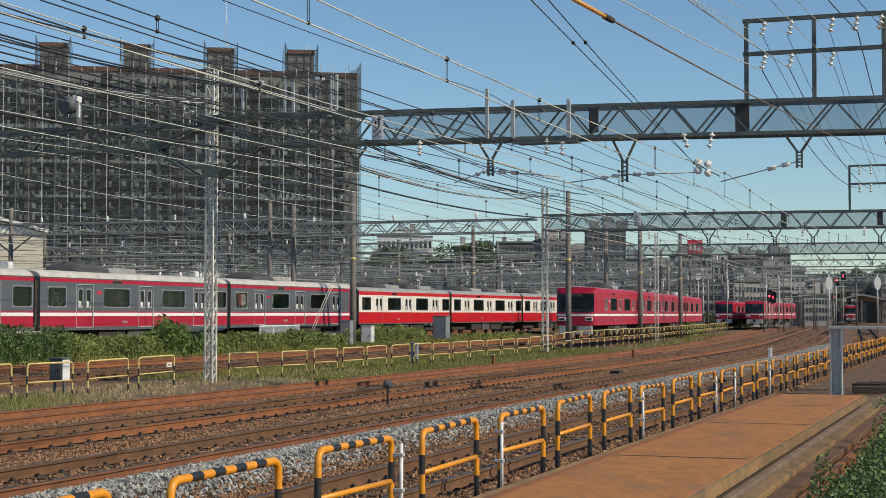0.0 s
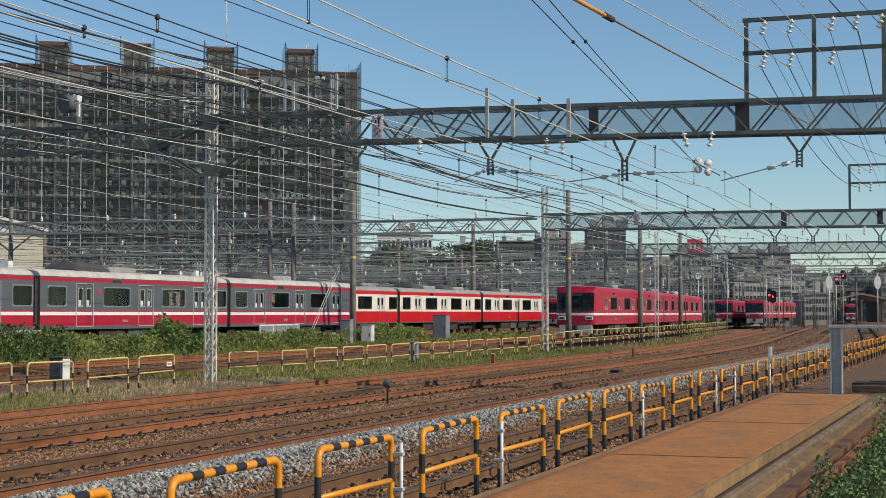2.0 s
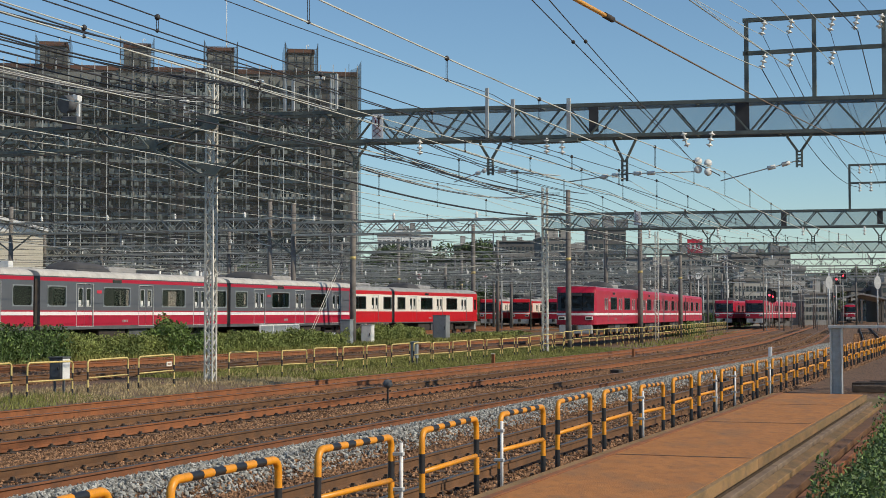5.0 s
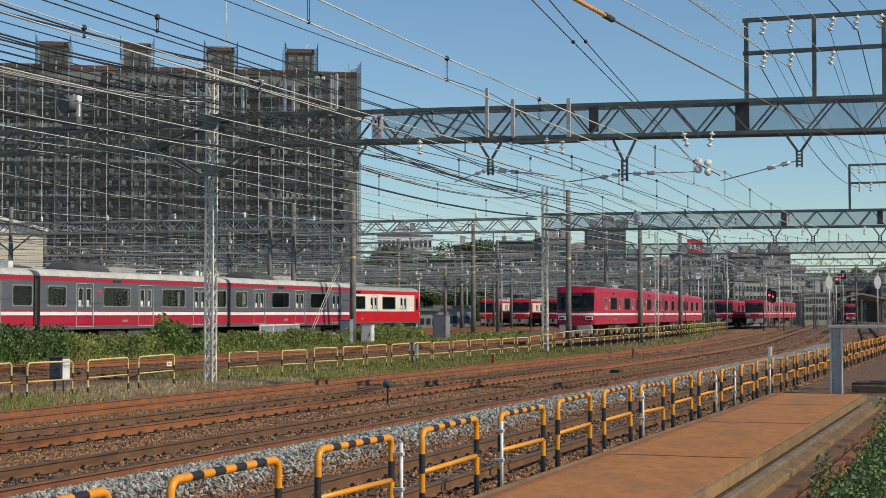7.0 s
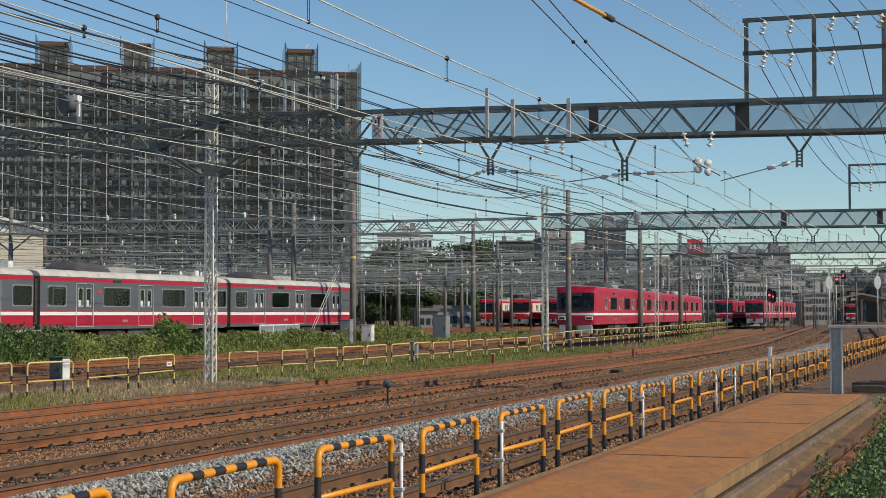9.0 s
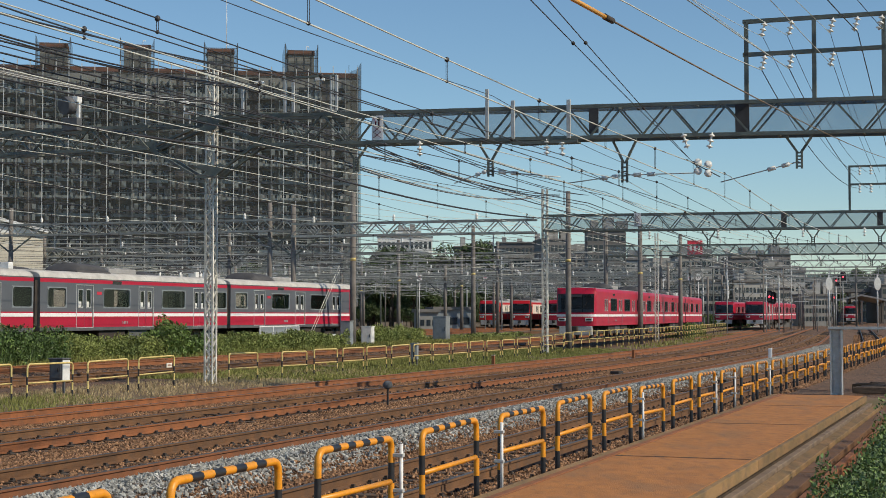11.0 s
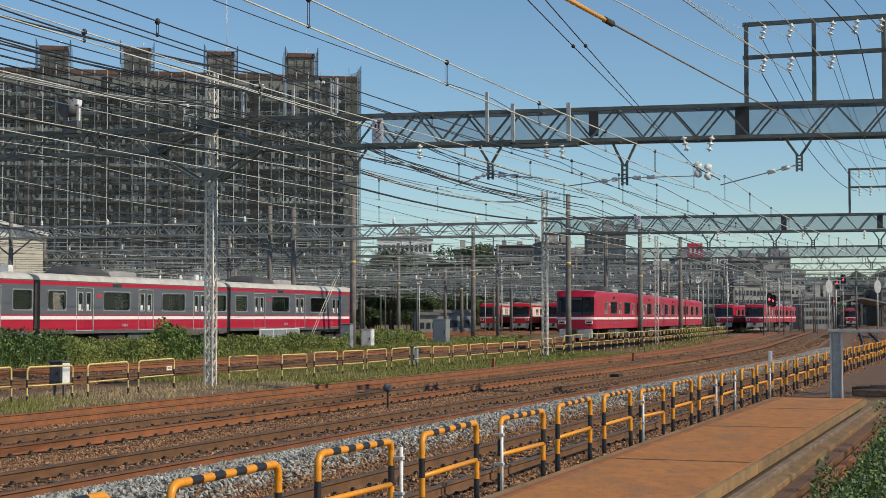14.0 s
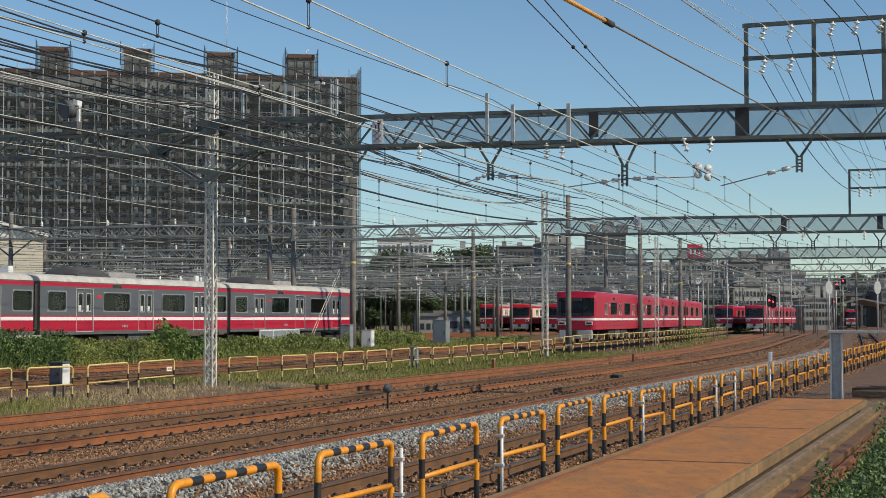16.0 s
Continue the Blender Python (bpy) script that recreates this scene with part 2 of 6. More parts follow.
# ---- the line's plan: s runs along the railway, d to its right, z up from the main rails ----
HEAD0, HEAD1, CURVE0, CURVE1 = radians(19.5), radians(14.6), 75.0, 140.0


def heading(s):
    k = min(1.0, max(0.0, (s - CURVE0) / (CURVE1 - CURVE0)))
    return HEAD0 + (HEAD1 - HEAD0) * k


STEP = 1.0
_base = [Vector((-80 * math.sin(HEAD0), -80 * math.cos(HEAD0)))]
for _i in range(900):
    _h = heading(-80 + _i * STEP + STEP / 2)
    _base.append(_base[-1] + Vector((math.sin(_h), math.cos(_h))) * STEP)


def at(s, d, z=0.0):
    i = (s + 80) / STEP
    k = max(0, min(len(_base) - 2, int(math.floor(i))))
    p = _base[k].lerp(_base[k + 1], i - k)
    h = heading(s)
    return Vector((p.x + d * math.cos(h), p.y - d * math.sin(h), z))


def track_pose(s, d, z=0.0, turn=0.0):
    """A pose whose +y runs along the railway."""
    return Matrix.Translation(at(s, d, z)) @ Matrix.Rotation(-heading(s) - radians(turn), 4, "Z")


YARD = 0.5      # the yard's rails lie higher than the main line's

# ---- ground ----
def level(d, s=0):
    """Height of the ground at offset d."""
    def ease(a, b, x):
        k = min(1, max(0, (x - a) / (b - a)))
        return k * k * (3 - 2 * k)
    z = -0.205
    z += 0.10 * ease(-24, -22.5, d) * 0 + 0.1 * ease(-22.5, -24.5, d)      # strip under the fence
    z += (YARD - 0.13) * ease(-30, -37, d)
    z += 0.12 * ease(-6.8, -6.1, d)
    if s < 44:
        z -= 0.40 * ease(-3.7, -3.46, d)                                   # trench beside the deck
    heap = math.exp(-((d + 10.7) / 0.8) ** 2)
    z += 0.20 * heap                                                      # ridge of new ballast
    return z


def ground():
    ds = [-400, -200, -120, -80, -60, -50, -44, -40] + [-38 + i * 0.5 for i in range(26)] + [-25 + i * 0.25 for i in range(80)] + [-5, -4, -3.75, -3.45, -3.3, -3.15, -2.5, -2, 0, 4, 10, 25, 60, 150, 400]
    ss = [-70, -40, -20, -5] + [2 + i * 1.0 for i in range(110)] + [115 + i * 5 for i in range(30)] + [280, 330, 400, 500, 640, 800]
    bm = bmesh.new()
    grid = []
    for s in ss:
        row = []
        for d in ds:
            p = at(s, d)
            z = level(d, s) + (noise.noise(Vector((p.x * 0.6, p.y * 0.6, 0))) * 0.04 + noise.noise(Vector((p.x * 2, p.y * 2, 3))) * 0.025)
            row.append(bm.verts.new((p.x, p.y, z)))
        grid.append(row)
    for a, b in zip(grid, grid[1:]):
        for i in range(len(ds) - 1):
            f = bm.faces.new((a[i], a[i + 1], b[i + 1], b[i]))
            f.smooth = True
            mid = (ds[i] + ds[i + 1]) / 2
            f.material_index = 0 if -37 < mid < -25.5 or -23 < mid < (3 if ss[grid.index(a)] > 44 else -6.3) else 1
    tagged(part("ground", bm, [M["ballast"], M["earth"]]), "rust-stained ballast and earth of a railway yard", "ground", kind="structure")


ground()


# ---- tracks ----
PROFILE = [(-0.062, -0.175), (-0.062, -0.162), (-0.012, -0.138), (-0.010, -0.045), (-0.034, -0.035), (-0.034, -0.004), (-0.028, 0.0),
           (0.028, 0.0), (0.034, -0.004), (0.034, -0.035), (0.010, -0.045), (0.012, -0.138), (0.062, -0.162), (0.062, -0.175)]


def rail_mesh(s0, s1, d, z, web, shiny=True, path=at, step=2.0):
    bm = bmesh.new()
    n = max(2, int((s1 - s0) / step))
    rows = []
    for i in range(n + 1):
        s = s0 + (s1 - s0) * i / n
        c = path(s, d, z)
        side = (path(s, d + 1, z) - c).normalized()
        rows.append([bm.verts.new((c.x + side.x * u, c.y + side.y * u, z + v)) for u, v in PROFILE])
    for a, b in zip(rows, rows[1:]):
        for k in range(len(PROFILE) - 1):
            f = bm.faces.new((a[k], a[k + 1], b[k + 1], b[k]))
            f.material_index = 1 if k in (5, 6, 7) else 0
    return part("rail", bm, [web, M["rail_top"] if shiny else web])


def sleeper_mesh():
    bm = bmesh.new()
    box(bm, -1.2, 1.2, -0.11, 0.11, -0.34, -0.178, 0, 0.012)
    return mesh_of("sleeper", bm, M["wood_dark"])


def fastener_mesh():
    bm = bmesh.new()
    box(bm, -0.13, 0.13, -0.06, 0.06, -0.18, -0.158, 0)
    for sx in (-1, 1):
        box(bm, sx * 0.09 - 0.022, sx * 0.09 + 0.022, -0.028, 0.028, -0.158, -0.128, 0)
    return mesh_of("fastener", bm, M["dark"])


SLEEPER, FASTENER = sleeper_mesh(), fastener_mesh()


def track(label, d, s0, s1, z=0.0, web="rust", pieces=(), near=None, path=at):
    """A pair of rails with sleepers; pieces: stretch of s with single sleepers and fasteners."""
    t = thing("railway_track", label, "railway track", "parallel railway tracks")
    for side, m in ((-0.7525, web), (0.7525, near or web)):
        r = rail_mesh(s0, s1, d + side, z, M[m], path=path)
        r.parent = t
    if pieces:
        s = pieces[0]
        while s < pieces[1]:
            m = Matrix.Translation(path(s, d, z)) @ Matrix.Rotation(-heading(s), 4, "Z")
            part("sleeper", SLEEPER, [], t, at=m @ pose(0, 0, 0, 0, 0, random.uniform(-1, 1)))
            for side in (-0.7525, 0.7525):
                part("fastener", FASTENER, [], t, at=m @ pose(side, 0, 0))
            s += 0.62
        # beyond them the sleepers are one joined strip
        bm = bmesh.new()
        while s < min(s1, 230):
            p, q = path(s, d - 1.2, z), path(s, d + 1.2, z)
            bar(bm, (p.x, p.y, z - 0.27), (q.x, q.y, z - 0.27), 0.22, 0.16)
            s += 0.62
        part("sleeper_strip", bm, M["wood_dark"], t)["kind"] = "stuff"
    return t


track("rusty running rails on dark sleepers beside the deck", -7.8, -20, 300, 0, "rust", (14, 80))
track("rusty running rails in brown ballast", -12.7, -20, 300, 0, "rust", (15, 70), near="rust_near")
track("rusty running rails with orange rail web in brown ballast", -16.95, -20, 300, 0, "rust", (22, 66), near="rust_orange")
track("rusty siding rails at the grass edge", -20.9, -20, 260, -0.03, "rust_orange")
track("overgrown rusty siding rails behind the low fence", -30.6, -20, 220, 0.1, "rust")
track("overgrown rusty siding rails beside the weeds", -34.3, -20, 220, 0.28, "rust_orange")
for dd in (-27.2,):
    track("rusty yard rails under the parked red train", dd, 96, 300, YARD - 0.05, "rust")
for dd, a in ((-48.5, 95), (-52.5, 105), (-56.5, 110), (-60.5, 120), (-23.0, 150)):
    track("rusty yard rails among brown ballast", dd, a, 300, YARD - 0.02 if dd < -30 else 0.02, "rust_orange")
track("rusty yard rails under the grey train", -40.7, -20, 260, YARD, "rust")


# ---- low fences of bent tube ----
def hoop(name, width, height, radius, body, stripe, dark_post):
    """One hoop: two posts, a rounded top with stripes, a lower bar."""
    bm = bmesh.new()
    pts, mats = [], []
    r = 0.11
    zs = [-0.2, 0.0, 0.18, 0.40, 0.62, height - r]
    post = [0, 1, 0, 1, 0] if dark_post else [0, 0, 0, 0, 0]
    post = [1, 1, 0, 1, 0] if dark_post == 2 else post
    pts += [(0, 0, z) for z in zs]
    mats += post
    for k in range(1, 5):
        a = math.pi / 2 * k / 4
        pts.append((0, r - r * math.cos(a), height - r + r * math.sin(a)))
        mats.append(0)
    n = 9
    for k in range(1, n + 1):
        pts.append((0, r + (width - 2 * r) * k / n, height))
        mats.append(stripe if k % 2 == 0 else 0)
    for k in range(1, 5):
        a = math.pi / 2 * k / 4
        pts.append((0, width - r + r * math.sin(a), height - r + r * math.cos(a)))
        mats.append(0)
    pts += [(0, width, z) for z in zs[::-1][1:]]
    mats += post[::-1]
    tube(bm, pts, radius, 8, mats=mats)
    hoop_mesh = mesh_of("hoop", bm, *body)
    bm = bmesh.new()
    tube(bm, [(0, 0.01, height * 0.47), (0, width - 0.01, height * 0.47)], radius * 0.8, 8)
    bar_mesh = mesh_of("crossbar", bm, body[0])
    return hoop_mesh, bar_mesh


NEAR_HOOP, NEAR_BAR = hoop("near", 1.98, 0.88, 0.038, [M["amber"], M["black_paint"]], 1, 2)
FAR_HOOP, FAR_BAR = hoop("far", 2.2, 0.95, 0.027, [M["pale_yellow"], M["black_paint"]], 0, 1)


def fence_row(starts, d, z, meshes, label, group, rise=None):
    z00 = z
    for s in starts:
        z = z00 + (rise(s) if rise else 0.0)
        t = thing("fence_hoop", label, "fence hoop", group,
                  track_pose(s, d + random.uniform(-0.02, 0.02), z, random.uniform(-0.6, 0.6)) @ pose(0, 0, random.uniform(-0.02, 0.02), random.uniform(-0.7, 0.7), random.uniform(-0.7, 0.7)))
        part("hoop", meshes[0], [], t)
        part("crossbar", meshes[1], [], t)


fence_row([5.42 + 2.885 * i for i in range(48)], -6.25, 0.0, (NEAR_HOOP, NEAR_BAR), "amber and black striped tubular fence hoop beside the deck", "striped hoop fence")
fence_row([28.1, 30.85, 33.5, 36.32, 39.32, 42.15, 48.1, 52.3, 55.1, 57.83, 60.42, 63.2, 65.9, 68.4, 71.1, 73.8, 76.5, 79.2, 82.0, 84.8, 87.5] + [90.3 + 2.4 * i for i in range(46)],
          -24.7, -0.08, (FAR_HOOP, FAR_BAR), "faded yellow tubular fence hoop in the grass", "yellow hoop fence", lambda s: 0.28 * min(1, max(0, (s - 82) / 14)))


# ---- deck of boards beside the track ----
def deck():
    t = thing("walkway_deck", "orange-brown weathered walkway deck beside the fence", "walkway")
    edges = [2.0, 9.5, 16.6, 24.0, 31.85, 38.5, 43.9]
    for a, b in zip(edges, edges[1:]):
        bm = bmesh.new()
        box(bm, -1.12, 0.985, a + 0.02, b - 0.02, -0.10, 0.03, 0, 0.006)
        part("deck_panel", bm, M["deck"], t)
    # cracked panel joints, the shadow along them painted in as dark strips
    for b in edges[1:-1]:
        bm = bmesh.new()
        n = 9
        lo, hi = [], []
        for k in range(n + 1):
            x = -1.1 + 2.07 * k / n
            w = 0.045 + 0.04 * noise.noise(Vector((x * 2.3, b, 0)))
            o = 0.06 * noise.noise(Vector((x * 1.1, b, 7)))
            lo.append(bm.verts.new((x, b + o - w, 0.034)))
            hi.append(bm.verts.new((x, b + o + w, 0.034)))
        for k in range(n):
            bm.faces.new((lo[k], lo[k + 1], hi[k + 1], hi[k]))
        part("joint_seal", bm, M["wood_dark"], t, "dark deck joint with its shadow painted in")
    # the wood_dark board is a dark strip for the shade under the overhang
    for x0, x1, m, z in ((-1.24, -1.13, "rust_orange", 0.045), (-1.40, -1.25, "deck_edge", 0.035), (0.99, 1.075, "deck_edge", 0.025), (0.93, 0.965, "wood_dark", -0.11)):
        for a, b in zip(edges, edges[1:]):
            bm = bmesh.new()
            box(bm, x0, x1, a, b - 0.01, -0.14 if z > 0 else -0.45, z, 0, 0.008)
            part("edge_board", bm, M[m], t)
    t.matrix_basis = track_pose(0, -4.57, 0.0)


deck()


# ---- steel gantries ----
def truss(parent, x0, x1, z0, z1, depth, bay, tone, net=None, slope=0.0):
    """A box truss along local x; slope: rise in metres per metre."""
    def zz(x, z):
        return z + slope * (x - x0)
    for y in (-depth / 2, depth / 2):
        for z, nm in ((z0, "bottom_chord"), (z1, "top_chord")):
            bm = bmesh.new()
            bar(bm, (x0, y, zz(x0, z)), (x1, y, zz(x1, z)), 0.11, 0.11)
            part(nm, bm, tone, parent)
        n = max(2, round((x1 - x0) / bay))
        w = (x1 - x0) / n
        bm = bmesh.new()
        bar(bm, (0, 0, 0), (w / 2, 0, z1 - z0), 0.08, 0.05)
        up = mesh_of("diagonal", bm, tone)
        bm = bmesh.new()
        bar(bm, (w / 2, 0, z1 - z0), (w, 0, 0), 0.08, 0.05)
        down = mesh_of("diagonal", bm, tone)
        for i in range(n):
            x = x0 + i * w
            part("diagonal", up, [], parent, at=(x, y, zz(x, z0)))
            part("diagonal", down, [], parent, at=(x, y, zz(x, z0)))
    n = max(2, round((x1 - x0) / (bay * 1.5)))
    bm = bmesh.new()
    bar(bm, (0, -depth / 2, 0), (0, depth / 2, 0), 0.06)
    cross = mesh_of("cross_member", bm, tone)
    for i in range(n + 1):
        x = x0 + (x1 - x0) * i / n
        for z in (z0, z1):
            part("cross_member", cross, [], parent, at=(x, 0, zz(x, z)))
    if net is not None:
        xn = net
        bm = bmesh.new()
        vs = [bm.verts.new(v) for v in ((xn, 0.1, zz(xn, z0)), (x1, 0.1, zz(x1, z0)), (x1, 0.1, zz(x1, z1)), (xn, 0.1, zz(xn, z1)))]
        bm.faces.new(vs)
        part("mesh_panel", bm, M["net"], parent, "blue-grey wire mesh panel")


def lattice_pole(parent, x, z0, z1, w, tone):
    for sx in (-1, 1):
        for sy in (-1, 1):
            bm = bmesh.new()
            box(bm, x + sx * w / 2 - 0.03, x + sx * w / 2 + 0.03, sy * w / 2 - 0.03, sy * w / 2 + 0.03, z0, z1)
            part("leg", bm, tone, parent)
    n = int((z1 - z0) / (w * 1.0))
    h = (z1 - z0) / n
    bm = bmesh.new()
    bar(bm, (-w / 2, 0, 0), (w / 2, 0, h), 0.05, 0.02)
    lace_a = mesh_of("lacing_bar", bm, tone)
    bm = bmesh.new()
    bar(bm, (w / 2, 0, 0), (-w / 2, 0, h), 0.05, 0.02)
    lace_b = mesh_of("lacing_bar", bm, tone)
    for i in range(n):
        for y in (-w / 2, w / 2):
            part("lacing_bar", lace_a if i % 2 else lace_b, [], parent, at=(x, y, z0 + i * h))
        for k in (-1, 1):
            part("lacing_bar", lace_a if i % 2 else lace_b, [], parent, at=Matrix.Translation((x + k * w / 2, 0, z0 + i * h)) @ pose(0, 0, 0, 0, 0, 90))


def concrete_pole(name, label, s, d, z0, z1, r=0.17, group="concrete poles"):
    t = thing(name, label, "pole", group, track_pose(s, d, 0))
    bm = bmesh.new()
    lathe(bm, 0, 0, [(r * 1.1, z0 - 0.3), (r, z0 + 3), (r * 0.8, z1)], 14)
    part("shaft", bm, M["concrete"], t)
    bm = bmesh.new()
    zb = z0 + (z1 - z0) * 0.55
    lathe(bm, 0, 0, [(r * 0.97, zb), (r * 0.96, zb + 0.18)], 14)
    part("band", bm, M["pale_yellow"], t, "yellow marker band")
    return t


def y_drop(parent, x, z, drop, tone):
    """A forked drop bracket below a beam with a perforated plate."""
    bm = bmesh.new()
    for sx in (-1, 1):
        bar(bm, (x + sx * 0.34, 0, z), (x + sx * 0.34, 0, z - 0.12), 0.07)
        bar(bm, (x + sx * 0.34, 0, z - 0.1), (x + sx * 0.03, 0, z - drop * 0.55), 0.07)
    part("fork", bm, tone, parent)
    bm = bmesh.new()
    for sx in (-0.075, 0.075):
        box(bm, x + sx - 0.03, x + sx + 0.03, -0.04, 0.04, z - drop, z - drop * 0.5)
    for k in range(5):
        box(bm, x - 0.05, x + 0.05, -0.03, 0.03, z - drop + 0.05 + k * drop * 0.1, z - drop + 0.09 + k * drop * 0.1)
    part("drop_plate", bm, tone, parent)


def insulator(parent, x, y, z, length, lean=0.0, name="insulator"):
    """A short string of porcelain discs hanging from (x, y, z)."""
    bm = bmesh.new()
    prof = [(0.015, 0.0)]
    n = 3
    for k in range(n):
        zz = -length * (k + 0.6) / n
        prof += [(0.03, zz + 0.05), (0.10, zz + 0.01), (0.10, zz - 0.01), (0.03, zz - 0.03)]
    prof.append((0.015, -length))
    lathe(bm, 0, 0, prof[::-1], 10)
    return part(name, bm, M["porcelain"], parent, "pale porcelain insulator", at=pose(x, y, z, 0, lean, 0))


def knee(parent, a, b, tone, w=0.13):
    bm = bmesh.new()
    for y in (-0.3, 0.3):
        bar(bm, (a[0], y, a[1]), (b[0], y, b[1]), w, 0.08)
    part("brace", bm, tone, parent)


def gusset(parent, pts, tone):
    for y in (-0.37, 0.35):
        bm = bmesh.new()
        a = [bm.verts.new((x, y, z)) for x, z in pts]
        b = [bm.verts.new((x, y + 0.02, z)) for x, z in pts]
        bm.faces.new(a), bm.faces.new(b[::-1])
        for k in range(len(pts)):
            j = (k + 1) % len(pts)
            bm.faces.new((a[k], a[j], b[j], b[k]))
        part("gusset_plate", bm, tone, parent, "green steel gusset plate")


GT = M["frame_green"]
G1 = thing("gantry", "grey-green steel truss gantry on a lattice pole across the tracks", "gantry", "overhead line gantries", track_pose(47.7, 0))
truss(G1, -23.4, 6.0, 7.84, 8.80, 0.8, 1.62, GT, -19.3, -0.0155)
truss(G1, -46.0, -27.4, 7.86, 8.62, 0.8, 1.5, GT, None, 0.0)
lattice_pole(G1, -25.2, -0.3, 10.45, 0.27, M["lattice"])
for a, b in (((-25.9, 8.7), (-23.4, 8.85)), ((-24.9, 8.6), (-23.3, 7.95)), ((-23.4, 7.86), (-24.9, 6.9)), ((-27.4, 7.86), (-25.7, 6.9)), ((-27.4, 7.86), (-25.7, 8.5)), ((-27.4, 8.62), (-25.7, 8.62))):
    knee(G1, a, b, GT)
gusset(G1, [(-25.2, 8.7), (-25.9, 8.85), (-24.6, 8.9), (-24.9, 8.4), (-25.6, 8.35)], GT)
gusset(G1, [(-25.2, 7.0), (-25.75, 7.2), (-24.6, 7.25), (-24.85, 6.8), (-25.7, 6.8)], GT)
gusset(G1, [(-23.4, 7.9), (-23.7, 8.15), (-23.1, 8.1), (-23.1, 7.8), (-23.8, 7.7)], GT)
gusset(G1, [(-27.4, 7.9), (-27.7, 8.1), (-27.1, 8.1), (-27.1, 7.75), (-27.6, 7.75)], GT)
for x, z, drop in ((-15.29, 7.68, 1.1), (-10.95, 7.62, 1.35), (-5.66, 7.54, 1.0), (-19.9, 7.75, 0.9)):
    y_drop(G1, x, z, drop, GT)
for x, z, n in ((-17.5, 7.75, 0), (-13.3, 7.65, 0), (-12.8, 7.6, 0), (-9.05, 7.68, -18), (-8.15, 7.66, 12)):
    insulator(G1, x, -0.5, z, 0.5, n)
bm = bmesh.new()
for k in range(22):
    box(bm, -14.3 + k * 0.09, -14.25 + k * 0.09, -0.55, 0.1, 7.52, 7.57)
box(bm, -14.4, -12.3, -0.56, -0.5, 7.5, 7.6)
part("walkway_grating", bm, GT, G1)
for x, w, z in ((-7.35, 0.42, 7.75), (-11.95, 0.3, 7.9)):
    bm = bmesh.new()
    box(bm, x - w / 2, x + w / 2, 0.08, 0.12, z - 0.05, z + 0.85)
    part("blank_panel", bm, M["ac_dark"], G1, "dark blank panel")
bm = bmesh.new()
box(bm, -19.17, -18.78, -0.47, -0.44, 7.83, 8.62, 0, 0.006)
sign = part("sign_board", bm, M["white"], G1, "white board with a maroon zigzag mark")
for sx in (-1, 1):
    for a, b in (((sx * 0.13, 8.56), (sx * 0.05, 8.42)), ((sx * 0.05, 8.43), (sx * 0.06, 8.32)), ((-sx * 0.13, 8.28), (sx * 0.13, 8.09)), ((-sx * 0.13, 8.09), (sx * 0.13, 7.90))):
        bm = bmesh.new()
        bar(bm, (-18.975 + a[0], -0.478, a[1]), (-18.975 + b[0], -0.478, b[1]), 0.045, 0.01)
        part("zigzag_stroke", bm, M["maroon"], sign)
for x, z0, z1, w in ((-15.25, 7.7, 9.3, 0.1), (-23.8, 8.85, 9.9, 0.09), (-22.25, 8.85, 10.05, 0.09), (-21.95, 8.85, 9.9, 0.1), (-20.4, 8.85, 10.0, 0.09), (-20.6, 8.85, 10.0, 0.06), (-14.4, 7.7, 8.9, 0.12), (-12.6, 7.65, 8.85, 0.12)):
    bm = bmesh.new()
    box(bm, x - w / 2, x + w / 2, -0.52, -0.44, z0, z1, 0, 0.008)
    part("upright", bm, M["galv"], G1, "pale galvanised upright")
bm = bmesh.new()
bar(bm, (-22.3, -0.48, 10.0), (-20.4, -0.48, 10.0), 0.07)
part("top_rail", bm, GT, G1)
# raised feeder frame with two arms
for x in (-7.2, -5.2, -3.2, -1.2):
    bm = bmesh.new()
    box(bm, x - 0.06, x + 0.06, -0.06, 0.06, 8.55, 11.0)
    part("frame_post", bm, GT, G1)
for z in (10.02, 11.02):
    bm = bmesh.new()
    bar(bm, (-7.3, 0, z), (4, 0, z + 0.02), 0.12)
    part("frame_arm", bm, GT, G1)
    for x in (-6.7, -5.9, -4.7, -4.0, -3.3):
        if z < 10.5 and x > -4.5:
            continue
        insulator(G1, x + 0.08, -0.1, z - 0.05, 0.46, 14)
# lamp, loudspeaker and switch box on the yard arm
bm = bmesh.new()
bar(bm, (-30.4, -0.3, 9.5), (-30.55, -0.75, 9.42), 0.62, sides=20)
part("floodlight", bm, M["skirt"], G1, "round floodlight with white hood")
bm = bmesh.new()
box(bm, -30.3, -30.08, -0.6, -0.3, 9.55, 9.78, 0, 0.03)
box(bm, -30.2, -30.08, -0.5, -0.4, 9.0, 9.6, 0, 0.02)
part("floodlight_hood", bm, M["white_box"], G1)
bm = bmesh.new()
box(bm, -30.6, -30.0, -0.75, -0.45, 8.55, 9.0, 0, 0.02)
part("switch_box", bm, M["skirt"], G1, "dark switch box")
for x, z in ((-26.0, 9.3), (-25.8, 8.95), (-21.0, 9.85), (-23.2, 9.85)):
    bm = bmesh.new()
    box(bm, x - 0.16, x + 0.14, -0.55, -0.35, z, z + 0.1, 0, 0.02)
    bar(bm, (x, -0.45, z - 0.3), (x, -0.45, z), 0.04)
    part("small_lamp", bm, M["white_box"], G1)

